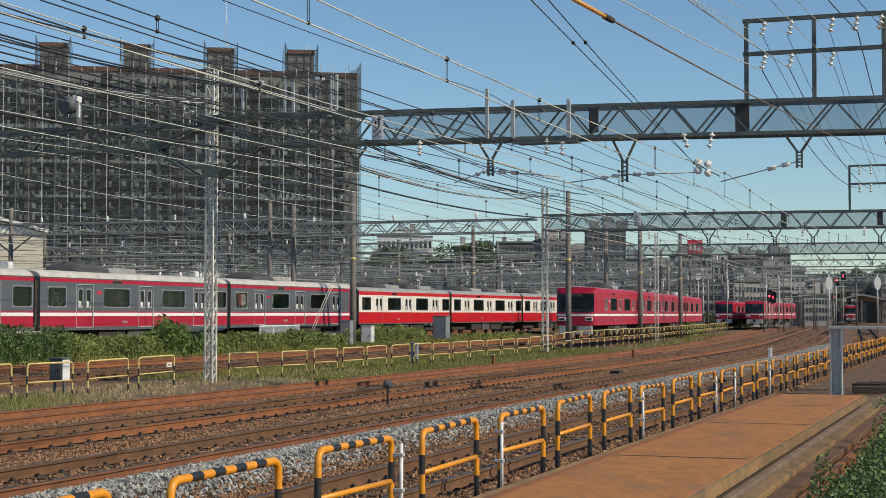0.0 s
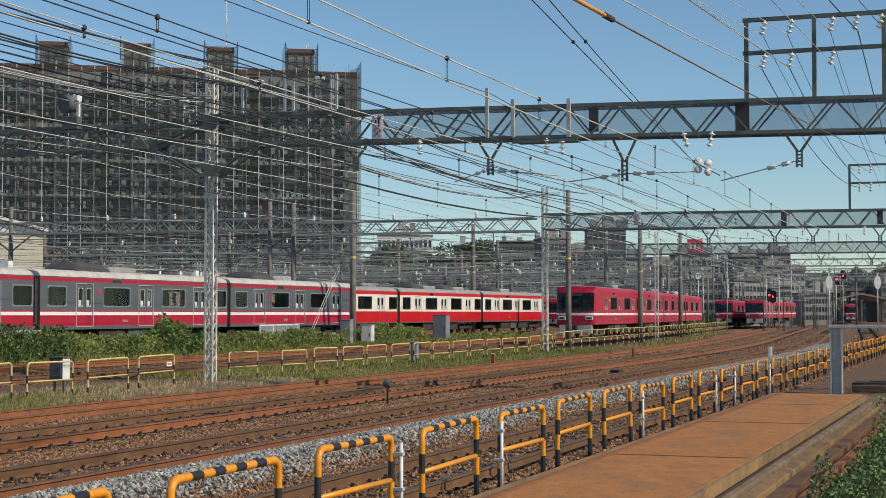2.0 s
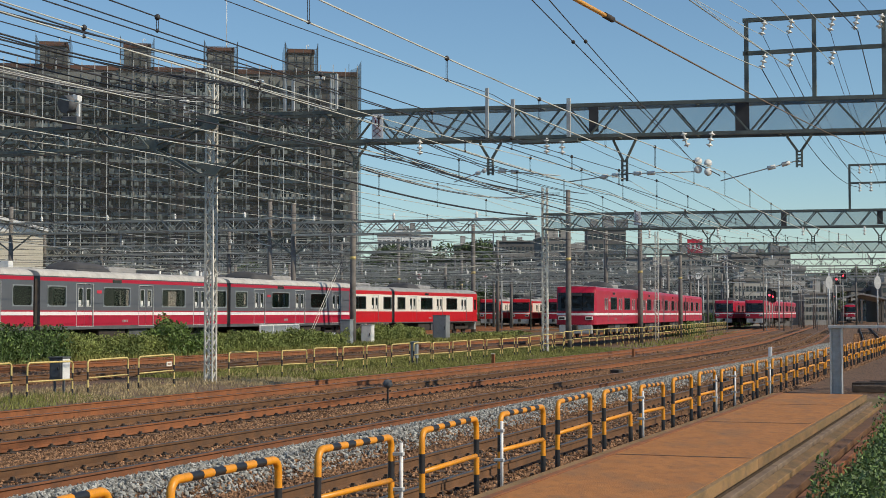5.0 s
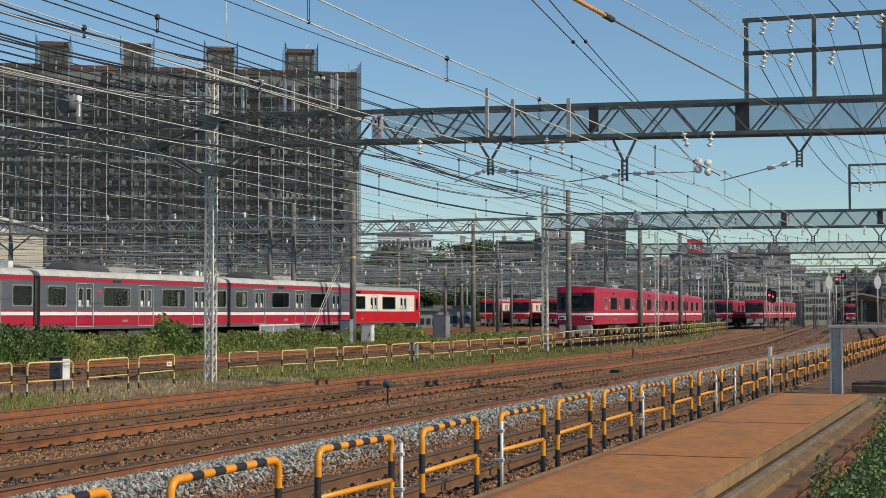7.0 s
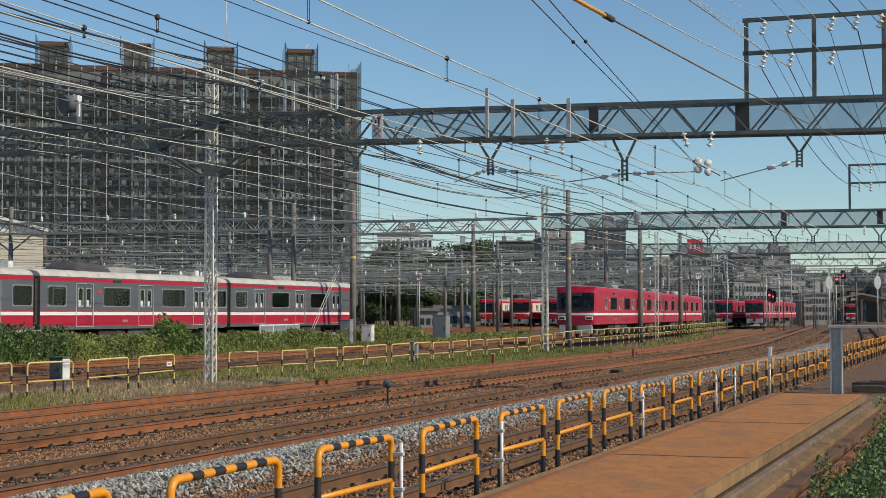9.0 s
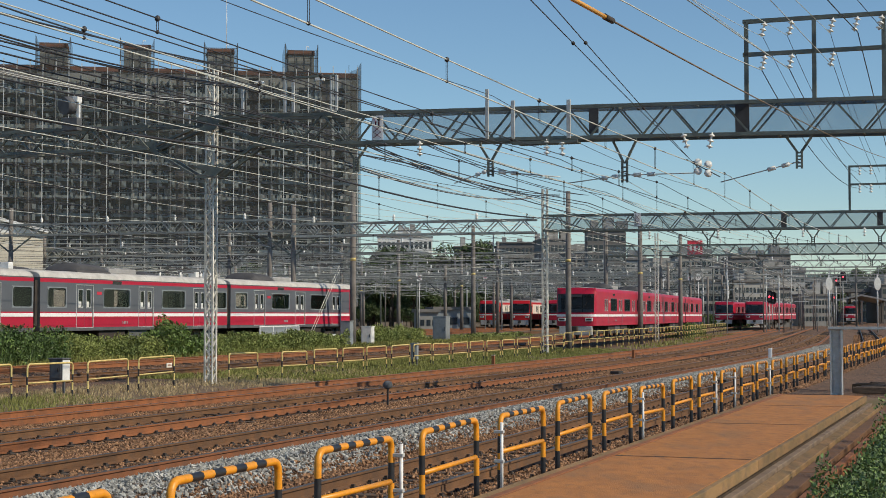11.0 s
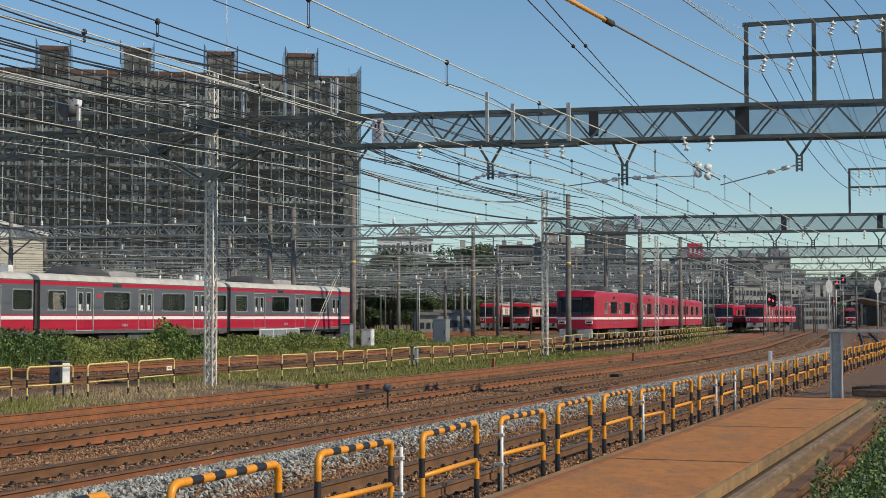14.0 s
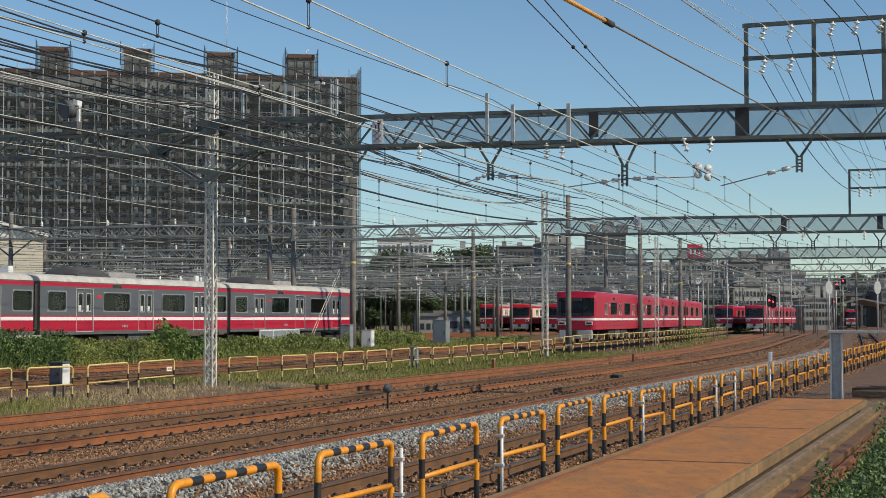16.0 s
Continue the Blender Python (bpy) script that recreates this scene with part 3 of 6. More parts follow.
G2 = thing("gantry", "grey-green steel truss gantry farther along the line", "gantry", "overhead line gantries", track_pose(90, 0))
truss(G2, -25.2, 6.0, 7.1, 8.0, 0.8, 1.5, GT, -25.2, -0.006)
lattice_pole(G2, -25.2, -0.3, 9.6, 0.28, M["lattice"])
for x in (-15.6, -11.9, -9.8, -6.2):
    y_drop(G2, x, 7.0, 1.0, GT)
for x in (-7.8, -5.8, -3.8, -1.8):
    bm = bmesh.new()
    box(bm, x - 0.06, x + 0.06, -0.06, 0.06, 7.95, 10.4)
    part("frame_post", bm, GT, G2)
for z in (9.4, 10.4):
    bm = bmesh.new()
    bar(bm, (-7.85, 0, z), (6, 0, z), 0.11)
    part("frame_arm", bm, GT, G2)
    for x in (-7.25, -6.65, -5.0, -3.2):
        insulator(G2, x, -0.1, z, 0.5)
for x in (-18.9, -15.0, -10.3, -7.0):
    insulator(G2, x, -0.5, 7.0, 0.5)
for x, w in ((-11.4, 0.3), (-6.2, 0.3)):
    bm = bmesh.new()
    box(bm, x - w / 2, x + w / 2, 0.08, 0.12, 7.1, 7.85)
    part("blank_panel", bm, M["ac_dark"], G2)
bm = bmesh.new()
box(bm, -19.8, -19.4, -0.47, -0.44, 7.25, 8.05, 0, 0.006)
sign = part("sign_board", bm, M["white"], G2, "white board with a maroon zigzag mark")
for za, zb in ((7.95, 7.65), (7.65, 7.35)):
    for sx in (-1, 1):
        bm = bmesh.new()
        bar(bm, (-19.6 - sx * 0.12, -0.478, za), (-19.6 + sx * 0.12, -0.478, zb), 0.05, 0.01)
        part("zigzag_stroke", bm, M["maroon"], sign)
G3 = thing("gantry", "distant grey-green steel truss gantry", "gantry", "overhead line gantries", track_pose(140, 0))
truss(G3, -30.6, 12, 7.4, 8.3, 0.8, 1.5, GT, -30.6)
bm = bmesh.new()
lathe(bm, -30.6, 0, [(0.2, -0.3), (0.17, 10)], 12)
lathe(bm, 2.0, 0, [(0.2, -0.3), (0.17, 8.2)], 12)
part("pole", bm, M["concrete"], G3)
for x in (-22, -17, -12, -7.8):
    y_drop(G3, x, 7.35, 1.0, GT)
    insulator(G3, x + 1.5, -0.3, 8.9, 0.5)

POLE = "tall weathered concrete pole with a yellow band"
for s_, d_, z0, z1 in ((92.4, -38.2, 0.3, 9.9), (132.6, -41.0, 0.4, 9.9), (101.3, -26.4, 0, 10.3), (124.0, -25.35, 0.1, 9.7), (152.0, -25.3, 0.1, 9.9), (36.0, -46.0, 0.3, 9.9),
                       (159, -55.3, 0.4, 10.0), (179.5, -53.6, 0.4, 9.6), (189.8, -69.1, 0.4, 9.0), (196, -34.8, 0.1, 10)):
    concrete_pole("concrete_pole", POLE, s_, d_, z0, z1, 0.19 if s_ < 120 else 0.2)
LP = thing("lattice_pole", "pale lattice pole between the sidings", "pole", at=track_pose(131.85, -25.1))
lattice_pole(LP, 0, 0, 9.0, 0.24, M["lattice"])


# ---- trains ----
WINDOWS = [(0.55, 2.05), (5.1, 7.5), (10.5, 12.9), (15.95, 17.45)]
DOORS = [(2.88, 4.22), (8.33, 9.67), (13.78, 15.12)]
LENGTH, HALF = 17.5, 1.4

STYLES = {      # bands from the bottom up: (top of band, material slot); slots: lower, stripe, upper, top, roof
    "grey": dict(mats=["red", "white", "train_grey", "red"], bands=[(0.98, 1.14, "skirt"), (1.14, 1.62, 0), (1.62, 1.77, 1), (1.77, 1.83, 0), (1.83, 3.13, 2), (3.13, 3.29, 3), (3.29, 3.34, "skirt")], roof="roof_pale"),
    "ivory": dict(mats=["red_bright", "cream", "cream", "red_bright"], bands=[(0.98, 1.06, "skirt"), (1.06, 1.85, 0), (1.85, 3.08, 2), (3.08, 3.34, 3)], roof="roof_grey"),
    "red": dict(mats=["red", "white", "red", "red"], bands=[(0.98, 1.62, 0), (1.62, 1.78, 1), (1.78, 3.34, 2)], roof="roof_grey"),
}


def panel(bm, x, y0, y1, bands, slot, holes, thick, inner):
    """A side wall at x from y0 to y1, cut into bands and with holes (ya, yb, za, zb) through its thickness."""
    ys = sorted({y0, y1, *[h[k] for h in holes for k in (0, 1)]})
    zs = sorted({b[0] for b in bands} | {b[1] for b in bands} | {h[k] for h in holes for k in (2, 3)})
    zs = [z for z in zs if bands[0][0] - 1e-6 <= z <= bands[-1][1] + 1e-6]
    xi = x - math.copysign(thick, x)

    def is_hole(a, b, c, d):
        return any(h[0] <= a + 1e-6 and b <= h[1] + 1e-6 and h[2] <= c + 1e-6 and d <= h[3] + 1e-6 for h in holes)
    for a, b in zip(ys, ys[1:]):
        for c, d in zip(zs, zs[1:]):
            if is_hole(a, b, c, d):
                continue
            k = next(slot(bd[2]) for bd in bands if bd[0] <= c + 1e-6 and d <= bd[1] + 1e-6)
            for xx, mm in ((x, k), (xi, inner)):
                f = bm.faces.new([bm.verts.new(v) for v in ((xx, a, c), (xx, b, c), (xx, b, d), (xx, a, d))])
                f.material_index = mm
    for a, b, c, d in holes:
        ring = [(a, c), (b, c), (b, d), (a, d)]
        for (p, q), (r_, s_) in zip(ring, ring[1:] + ring[:1]):
            f = bm.faces.new([bm.verts.new(v) for v in ((x, p, q), (x, r_, s_), (xi, r_, s_), (xi, p, q))])
            f.material_index = inner


def rounded_ring(bm, x, y0, y1, z0, z1, w, r, thick, mat=0):
    """A window frame: a rounded rectangle with a rounded hole, seen along x."""
    def loop(inset, rad):
        out = []
        for cy, cz, a0 in ((y1 - rad - inset, z1 - rad - inset, 0), (y0 + rad + inset, z1 - rad - inset, 90), (y0 + rad + inset, z0 + rad + inset, 180), (y1 - rad - inset, z0 + rad + inset, 270)):
            for k in range(4):
                a = radians(a0 + 30 * k)
                out.append((cy + rad * math.cos(a), cz + rad * math.sin(a)))
        return out
    o, i = loop(0, r), loop(w, max(0.01, r - w * 0.5))
    # outer face: ring, with the square corners of the opening filled as well
    vo = [bm.verts.new((x, *p)) for p in o]
    vi = [bm.verts.new((x, *p)) for p in i]
    vb = [bm.verts.new((x - thick, *p)) for p in i]
    n = len(o)
    for k in range(n):
        j = (k + 1) % n
        bm.faces.new((vo[k], vo[j], vi[j], vi[k])).material_index = mat
        bm.faces.new((vi[k], vi[j], vb[j], vb[k])).material_index = mat
    vs = [bm.verts.new((x, *p)) for p in ((y1, z1), (y0, z1), (y0, z0), (y1, z0))]
    for c in range(4):
        for k in range(3):
            bm.faces.new((vs[c], vo[c * 4 + k], vo[c * 4 + k + 1])).material_index = mat


CAR_MESH = {}


def window_meshes(style, w, za, zb):
    key = (style, round(w, 2))
    if key not in CAR_MESH:
        bm = bmesh.new()
        rounded_ring(bm, 0.012, 0, w, za, zb, 0.05, 0.16, 0.05)
        fr = mesh_of("window_frame", bm, M["grey_box"] if style == "grey" else M["skirt"])
        bm = bmesh.new()
        box(bm, -0.035, -0.025, 0.02, w - 0.02, za + 0.02, zb - 0.02)
        CAR_MESH[key] = fr, mesh_of("pane", bm, M["glass"])
    return CAR_MESH[key]


def door_meshes(style):
    key = (style, "door")
    if key not in CAR_MESH:
        st = STYLES[style]
        w = (DOORS[0][1] - DOORS[0][0]) / 2
        mats = [M[m] for m in st["mats"]] + [M["skirt"], M["lining"]]
        slot = lambda k: 4 if k == "skirt" else k
        bands = [(max(b[0], 1.14), min(b[1], 3.02), b[2]) for b in st["bands"] if b[1] > 1.14 and b[0] < 3.02]
        bm = bmesh.new()
        hole = (0.15, w - 0.12, 2.0, 2.86)
        panel(bm, 0.0, 0.012, w - 0.006, bands, slot, [hole], -0.04, 5)
        leaf = mesh_of("door_leaf", bm, *mats)
        bm = bmesh.new()
        rounded_ring(bm, 0.012, *hole, 0.03, 0.10, 0.04)
        fr = mesh_of("door_window_frame", bm, M["galv"])
        bm = bmesh.new()
        box(bm, -0.03, -0.022, hole[0] + 0.01, hole[1] - 0.01, hole[2] + 0.01, hole[3] - 0.01)
        pane = mesh_of("pane", bm, M["glass"])
        CAR_MESH[key] = leaf, fr, pane, w
    return CAR_MESH[key]


def roof_section(extra=0.0):
    return [(-HALF, 3.34), (-HALF + 0.03, 3.46), (-1.22, 3.58), (-0.8, 3.66), (0, 3.70), (0.8, 3.66), (1.22, 3.58), (HALF - 0.03, 3.46), (HALF, 3.34)]


def railway_car(style, label, cab=0, pantograph=False, units=(3.2, 9.0)):
    """A carriage along +y from 0 to LENGTH; cab: +1 at its far end, -1 at its near end."""
    st = STYLES[style]
    car = thing("railway_car", label, "railway car")
    mats = [M[m] for m in st["mats"]] + [M["skirt"], M["lining"]]
    slot = lambda k: 4 if k == "skirt" else k
    wins, doors = list(WINDOWS), list(DOORS)
    if cab > 0:
        wins = wins[:3]
    if cab < 0:
        wins = wins[1:]
    za, zb = 2.0, 2.93
    holes = [(a, b, za, zb) for a, b in wins] + [(a, b, 1.14, 3.02) for a, b in doors]
    bm = bmesh.new()
    for x in (-HALF, HALF):
        panel(bm, x, 0.0, LENGTH, st["bands"], slot, holes, 0.09, 5)
    for y in (0.0, LENGTH):      # end walls
        if (cab > 0 and y > 1) or (cab < 0 and y < 1):
            continue
        f = bm.faces.new([bm.verts.new(v) for v in ((-HALF, y, 0.98), (HALF, y, 0.98), (HALF, y, 3.34), (-HALF, y, 3.34))])
        f.material_index = 4
    part("body", bm, mats, car)
    bm = bmesh.new()
    box(bm, -HALF + 0.1, HALF - 0.1, 0.05, LENGTH - 0.05, 0.98, 1.12)
    part("floor_pan", bm, M["skirt"], car)
    bm = bmesh.new()
    sec = roof_section()
    ends = []
    for y in (0.0, 0.25, LENGTH - 0.25, LENGTH):
        drop = 0.06 if y in (0.0, LENGTH) else 0.0
        ends.append([bm.verts.new((x * (1 - drop * 0.3), y, z - drop * (z - 3.34) / 0.36)) for x, z in sec])
    for a, b in zip(ends, ends[1:]):
        for k in range(len(sec) - 1):
            f = bm.faces.new((a[k], a[k + 1], b[k + 1], b[k]))
            f.smooth = True
            f.material_index = 1 if 2 <= k <= 5 else 0
    bm.faces.new(ends[0][::-1]), bm.faces.new(ends[-1])
    part("roof", bm, [M["red"] if style == "red" else M[st["roof"]], M[st["roof"]]], car)
    for x, turn in ((HALF, 0), (-HALF, 180)):
        for a, b in wins:
            fr, pane = window_meshes(style, b - a, za, zb)
            m = pose(x, a if turn == 0 else b, 0, 0, 0, turn)
            w = part("window", fr, [], car, at=m)
            part("pane", pane, [], w)
        leaf, fr, pane, w2 = door_meshes(style)
        for a, b in doors:
            for k in (0, 1):
                y = a + k * w2
                m = pose(x - math.copysign(0.03, x), y if turn == 0 else y + w2, 0, 0, 0, turn)
                dl = part("door", leaf, [], car, at=m)
                part("door_window", fr, [], dl)
                part("pane", pane, [], dl)
    for y in units:
        bm = bmesh.new()
        n = 10
        prof = []
        for k in range(n + 1):
            a = math.pi * k / n
            prof.append((-0.95 * math.cos(a), 3.62 + 0.48 * math.sin(a) ** 0.6))
        L = 2.9 if style == "grey" else 2.4
        rings = [[bm.verts.new((px, yy, 3.62 + (pz - 3.62) * sc)) for px, pz in prof] for yy, sc in ((y, 0.25), (y + 0.35, 0.92), (y + 0.9, 1.0), (y + L - 0.5, 0.9), (y + L, 0.3))]
        for a, b in zip(rings, rings[1:]):
            for k in range(n):
                bm.faces.new((a[k], a[k + 1], b[k + 1], b[k])).smooth = True
        bm.faces.new(rings[0][::-1]), bm.faces.new(rings[-1])
        part("roof_unit", bm, M["ac_dark"], car, "dark roof air-conditioning unit")
        bm = bmesh.new()
        box(bm, -0.8, 0.8, y + L + 0.1, y + L + 2.6, 3.6, 3.9, 0, 0.08)
        part("roof_unit_cover", bm, M["roof_grey"], car)
    # benches and ceiling rails seen through the glass
    bm = bmesh.new()
    for x0, x1 in ((-1.28, -0.85), (0.85, 1.28)):
        for a, b in ((4.4, 8.2), (9.8, 13.6)):
            box(bm, x0, x1, a, b, 1.12, 1.58, 0, 0.04)
    part("bench", bm, M["seat"], car)
    for yc in (2.6, LENGTH - 2.6):
        bm = bmesh.new()
        for sx in (-0.98, 0.98):
            box(bm, sx - 0.06, sx + 0.06, yc - 1.5, yc + 1.5, 0.42, 0.66, 0, 0.02)
        box(bm, -0.95, 0.95, yc - 0.25, yc + 0.25, 0.5, 0.8)
        bg_ = part("bogie", bm, M["dark"], car)
        for yy in (-1.05, 1.05):
            bm = bmesh.new()
            for sx in (-0.75, 0.75):
                bar(bm, (sx - 0.06, yc + yy, 0.43), (sx + 0.06, yc + yy, 0.43), 0.86, mat=0, sides=20)
            bar(bm, (-0.75, yc + yy, 0.43), (0.75, yc + yy, 0.43), 0.16, sides=8)
            part("wheelset", bm, M["dark"], bg_)
    for a, b, m in ((5.0, 7.3, "dark"), (7.6, 9.4, "skirt"), (9.7, 12.4, "dark")):
        bm = bmesh.new()
        box(bm, -1.25, 1.25, a, b, 0.38, 0.96, 0, 0.03)
        part("equipment_box", bm, M[m], car)
    for end in (0, 1):
        if (end == 1 and cab > 0) or (end == 0 and cab < 0):
            continue
        y = LENGTH if end else 0.0
        s = 1 if end else -1
        bm = bmesh.new()
        for k in range(3):
            ya, yb = sorted((y + s * 0.01 + s * k * 0.08, y + s * 0.07 + s * k * 0.08))
            box(bm, -0.75, 0.75, ya, yb, 1.05, 3.3)
        for sx in (-1.2, 1.2):
            ya, yb = sorted((y, y + s * 0.2))
            box(bm, sx - 0.06, sx + 0.06, ya, yb, 1.2, 3.2)
        part("gangway", bm, M["dark"], car)
    for y in (6.3,):       # line-number panel, plates and small marks on the sides
        for sx in (-1, 1):
            xa, xb = sorted((sx * HALF, sx * (HALF + 0.008)))
            bm = bmesh.new()
            box(bm, xa, xb, y - 0.4, y + 0.4, 3.12, 3.27, 0, 0.003)
            part("destination_panel", bm, M["glass_dark"], car, "dark destination panel")
            bm = bmesh.new()
            box(bm, xa, xb, 4.55, 4.95, 2.62, 2.76, 0, 0.003)
            part("number_plate", bm, M["sign_red"] if style == "grey" else M["porcelain"], car, "small plate with a plain bar")
            bm = bmesh.new()
            for k in range(4):
                box(bm, xa, xb, 6.8 + k * 0.13, 6.88 + k * 0.13, 1.28, 1.40)
            part("number_bar", bm, M["roof_grey"], car)
            for dd_ in DOORS:
                if style == "grey":
                    bm = bmesh.new()
                    for ya, yb, z0, z1 in ((dd_[0] - 0.05, dd_[0] - 0.015, 1.12, 3.06), (dd_[1] + 0.015, dd_[1] + 0.05, 1.12, 3.06), (dd_[0] - 0.05, dd_[1] + 0.05, 3.03, 3.06), (dd_[0] - 0.05, dd_[1] + 0.05, 1.10, 1.13)):
                        box(bm, xa, xb, ya, yb, z0, z1)
                    part("doorway_trim", bm, M["galv"], car)
                bm = bmesh.new()
                for k in (0.22, 0.86):
                    box(bm, *sorted((sx * (HALF - 0.05), sx * (HALF - 0.045))), dd_[0] + k, dd_[0] + k + 0.22, 2.05, 2.3)
                part("door_sticker", bm, M["porcelain"], car)
    if pantograph:
        bm = bmesh.new()
        for sx in (-0.6, 0.6):
            bar(bm, (sx, 13.6, 3.9), (sx, 16.2, 3.9), 0.06)
        pan = part("pantograph", bm, M["ac_dark"], car, "folded dark pantograph")
        for sx in (-0.6, 0.6):
            for p, q in (((sx * 0.8, 14.0, 3.95), (sx * 0.3, 15.6, 4.1)), ((sx * 0.3, 15.6, 4.1), (sx * 0.9, 14.2, 4.25))):
                bm = bmesh.new()
                bar(bm, p, q, 0.05)
                part("arm", bm, M["ac_dark"], pan)
            for y in (13.8, 16.0):
                bm = bmesh.new()
                bar(bm, (sx, y, 3.62), (sx, y, 3.9), 0.12, sides=8)
                part("insulator", bm, M["porcelain"], pan)
        for y in (14.1, 14.45):
            bm = bmesh.new()
            bar(bm, (-0.95, y, 4.26), (0.95, y, 4.26), 0.05)
            part("contact_strip", bm, M["ac_dark"], pan)
        for y in (15.2, 16.6):
            bm = bmesh.new()
            box(bm, 0.3, 0.75, y, y + 0.35, 3.66, 3.95, 0, 0.03)
            part("arrester", bm, M["white_box"], car)
    if cab:
        cab_front(car, style, cab)
    return car


def cab_front(car, style, cab):
    """A slightly raked, rounded driving end."""
    st = STYLES[style]
    y0 = LENGTH if cab > 0 else 0.0
    s = 1 if cab > 0 else -1
    col = {"grey": "red", "ivory": "red_bright", "red": "red"}[style]

    def ring(z):
        rake = 0.0 if z < 1.9 else (z - 1.9) * 0.12
        out = []
        for u in (-1, -0.97, -0.9, -0.75, -0.4, 0, 0.4, 0.75, 0.9, 0.97, 1):
            bulge = 0.22 * (1 - abs(u) ** 6) + 0.2
            top = max(0, (z - 3.3)) * 0.9
            out.append((u * HALF * (1 - top * 0.15), y0 + s * (0 if abs(u) == 1 else max(0.02, bulge - rake - top)), z))
        return out
    bm = bmesh.new()
    zs = [0.98, 1.3, 1.62, 1.78, 1.95, 2.3, 2.9, 3.15, 3.34, 3.5, 3.6]
    rows = [[bm.verts.new(v) for v in ring(z)] for z in zs]
    for i in range(len(zs) - 1):
        for k in range(10):
            if 1.9 < zs[i] < 3.1 and 2 <= k <= 7:
                continue        # the windscreen's opening
            f = bm.faces.new((rows[i][k], rows[i][k + 1], rows[i + 1][k + 1], rows[i + 1][k]))
            f.smooth = True
            f.material_index = 1 if zs[i] == 1.62 else 0
    f = bm.faces.new(rows[-1])
    part("cab_end", bm, [M[col], M["white"]], car, "painted driving end with a pale stripe")
    if style != "red":
        for sx in (-1, 1):
            bm = bmesh.new()
            ya, yb = sorted((y0, y0 - s * 0.95))
            box(bm, *sorted((sx * HALF, sx * (HALF + 0.006))), ya, yb, 1.06, 3.34)
            cs = part("cab_side", bm, M[col], car)
            bm = bmesh.new()
            box(bm, *sorted((sx * (HALF + 0.004), sx * (HALF + 0.012))), ya + 0.3, yb - 0.25, 2.0, 2.85)
            part("cab_window", bm, M["glass_dark"], cs)
    bm = bmesh.new()

    def shell(u0, u1, z0, z1, off, mat=0):
        us = [u0 + (u1 - u0) * k / 8 for k in range(9)]
        zz = [z0 + (z1 - z0) * k / 4 for k in range(5)]
        g = []
        for z in zz:
            rake = 0.0 if z < 1.9 else (z - 1.9) * 0.12
            g.append([bm.verts.new((u * HALF, y0 + s * (0.22 * (1 - abs(u) ** 6) + 0.2 - rake + off), z)) for u in us])
        for a, b in zip(g, g[1:]):
            for k in range(8):
                f = bm.faces.new((a[k], a[k + 1], b[k + 1], b[k]))
                f.smooth, f.material_index = True, mat
    shell(-0.925, 0.925, 1.90, 3.19, 0.012)
    part("windscreen", bm, M["screen"], car, "black glossy windscreen")
    bm = bmesh.new()
    box(bm, -HALF + 0.1, HALF - 0.1, *sorted((y0 - s * 0.9, y0 - s * 0.95)), 1.12, 3.3)
    part("bulkhead", bm, M["skirt"], car)
    bm = bmesh.new()
    box(bm, -1.15, 1.15, *sorted((y0 + s * 0.02, y0 - s * 0.35)), 1.12, 2.12, 0, 0.05)
    part("driving_desk", bm, M["grey_box"], car)
    for x0, x1, z0, z1 in ((-0.5, -0.44, 1.93, 3.17), (0.44, 0.5, 1.93, 3.17), (-1.2, 1.2, 2.93, 3.17)):
        bm = bmesh.new()
        box(bm, x0, x1, *sorted((y0 + s * 0.24, y0 + s * 0.21)), z0, z1)
        part("screen_mullion" if z0 < 2.5 else "blind_box", bm, M["black_paint"], car)
    bm = bmesh.new()
    box(bm, -0.42, 0.42, *sorted((y0 + s * 0.33, y0 + s * 0.30)), 2.97, 3.13)
    part("destination_sign", bm, M["ac_dark"], car)
    for sx in (-1, 1):
        bm = bmesh.new()
        box(bm, sx * 0.95 - 0.26, sx * 0.95 + 0.26, *sorted((y0 + s * 0.30, y0 + s * (0.43))), 1.30, 1.54, 0, 0.02)
        hl_ = part("headlight", bm, M["porcelain"], car, "pale oblong headlight unit")
        bm = bmesh.new()
        box(bm, sx * 0.95 - 0.19, sx * 0.95 + 0.19, *sorted((y0 + s * 0.42, y0 + s * 0.436)), 1.355, 1.485, 0, 0.004)
        part("lens", bm, M["glass_dark"], hl_)
        bm = bmesh.new()
        bar(bm, (sx * 0.35, y0 + s * 0.45, 1.95), (sx * 0.8, y0 + s * 0.36, 2.6), 0.025, sides=6)
        part("wiper", bm, M["dark"], car)
    bm = bmesh.new()
    box(bm, -1.15, 1.15, *sorted((y0 + s * 0.05, y0 + s * 0.4)), 0.35, 0.96, 0, 0.04)
    part("front_skirt", bm, M["galv"], car, "grey obstacle deflector")
    bm = bmesh.new()
    box(bm, -0.17, 0.17, *sorted((y0 + s * 0.3, y0 + s * 0.75)), 0.6, 0.95, 0, 0.03)
    part("coupler", bm, M["dark"], car)


def place_train(cars, s, d, z, gap=0.5, path=track_pose):
    for c in cars:
        c.matrix_basis = path(s, d, z)
        s += LENGTH + gap


GREY = "grey and red commuter carriage with a white stripe, standing"
g_mid = railway_car("grey", GREY, 0, True, units=(3.6,))
g_front = railway_car("grey", "grey and red commuter driving carriage, standing behind tall weeds", 1, units=(3.6,))
g_back = copy_thing(g_mid, pose(0, 0, 0))
g_mid["group"] = g_back["group"] = g_front["group"] = "standing grey train"
place_train([g_back, g_mid, g_front], 40.75, -40.7, YARD)

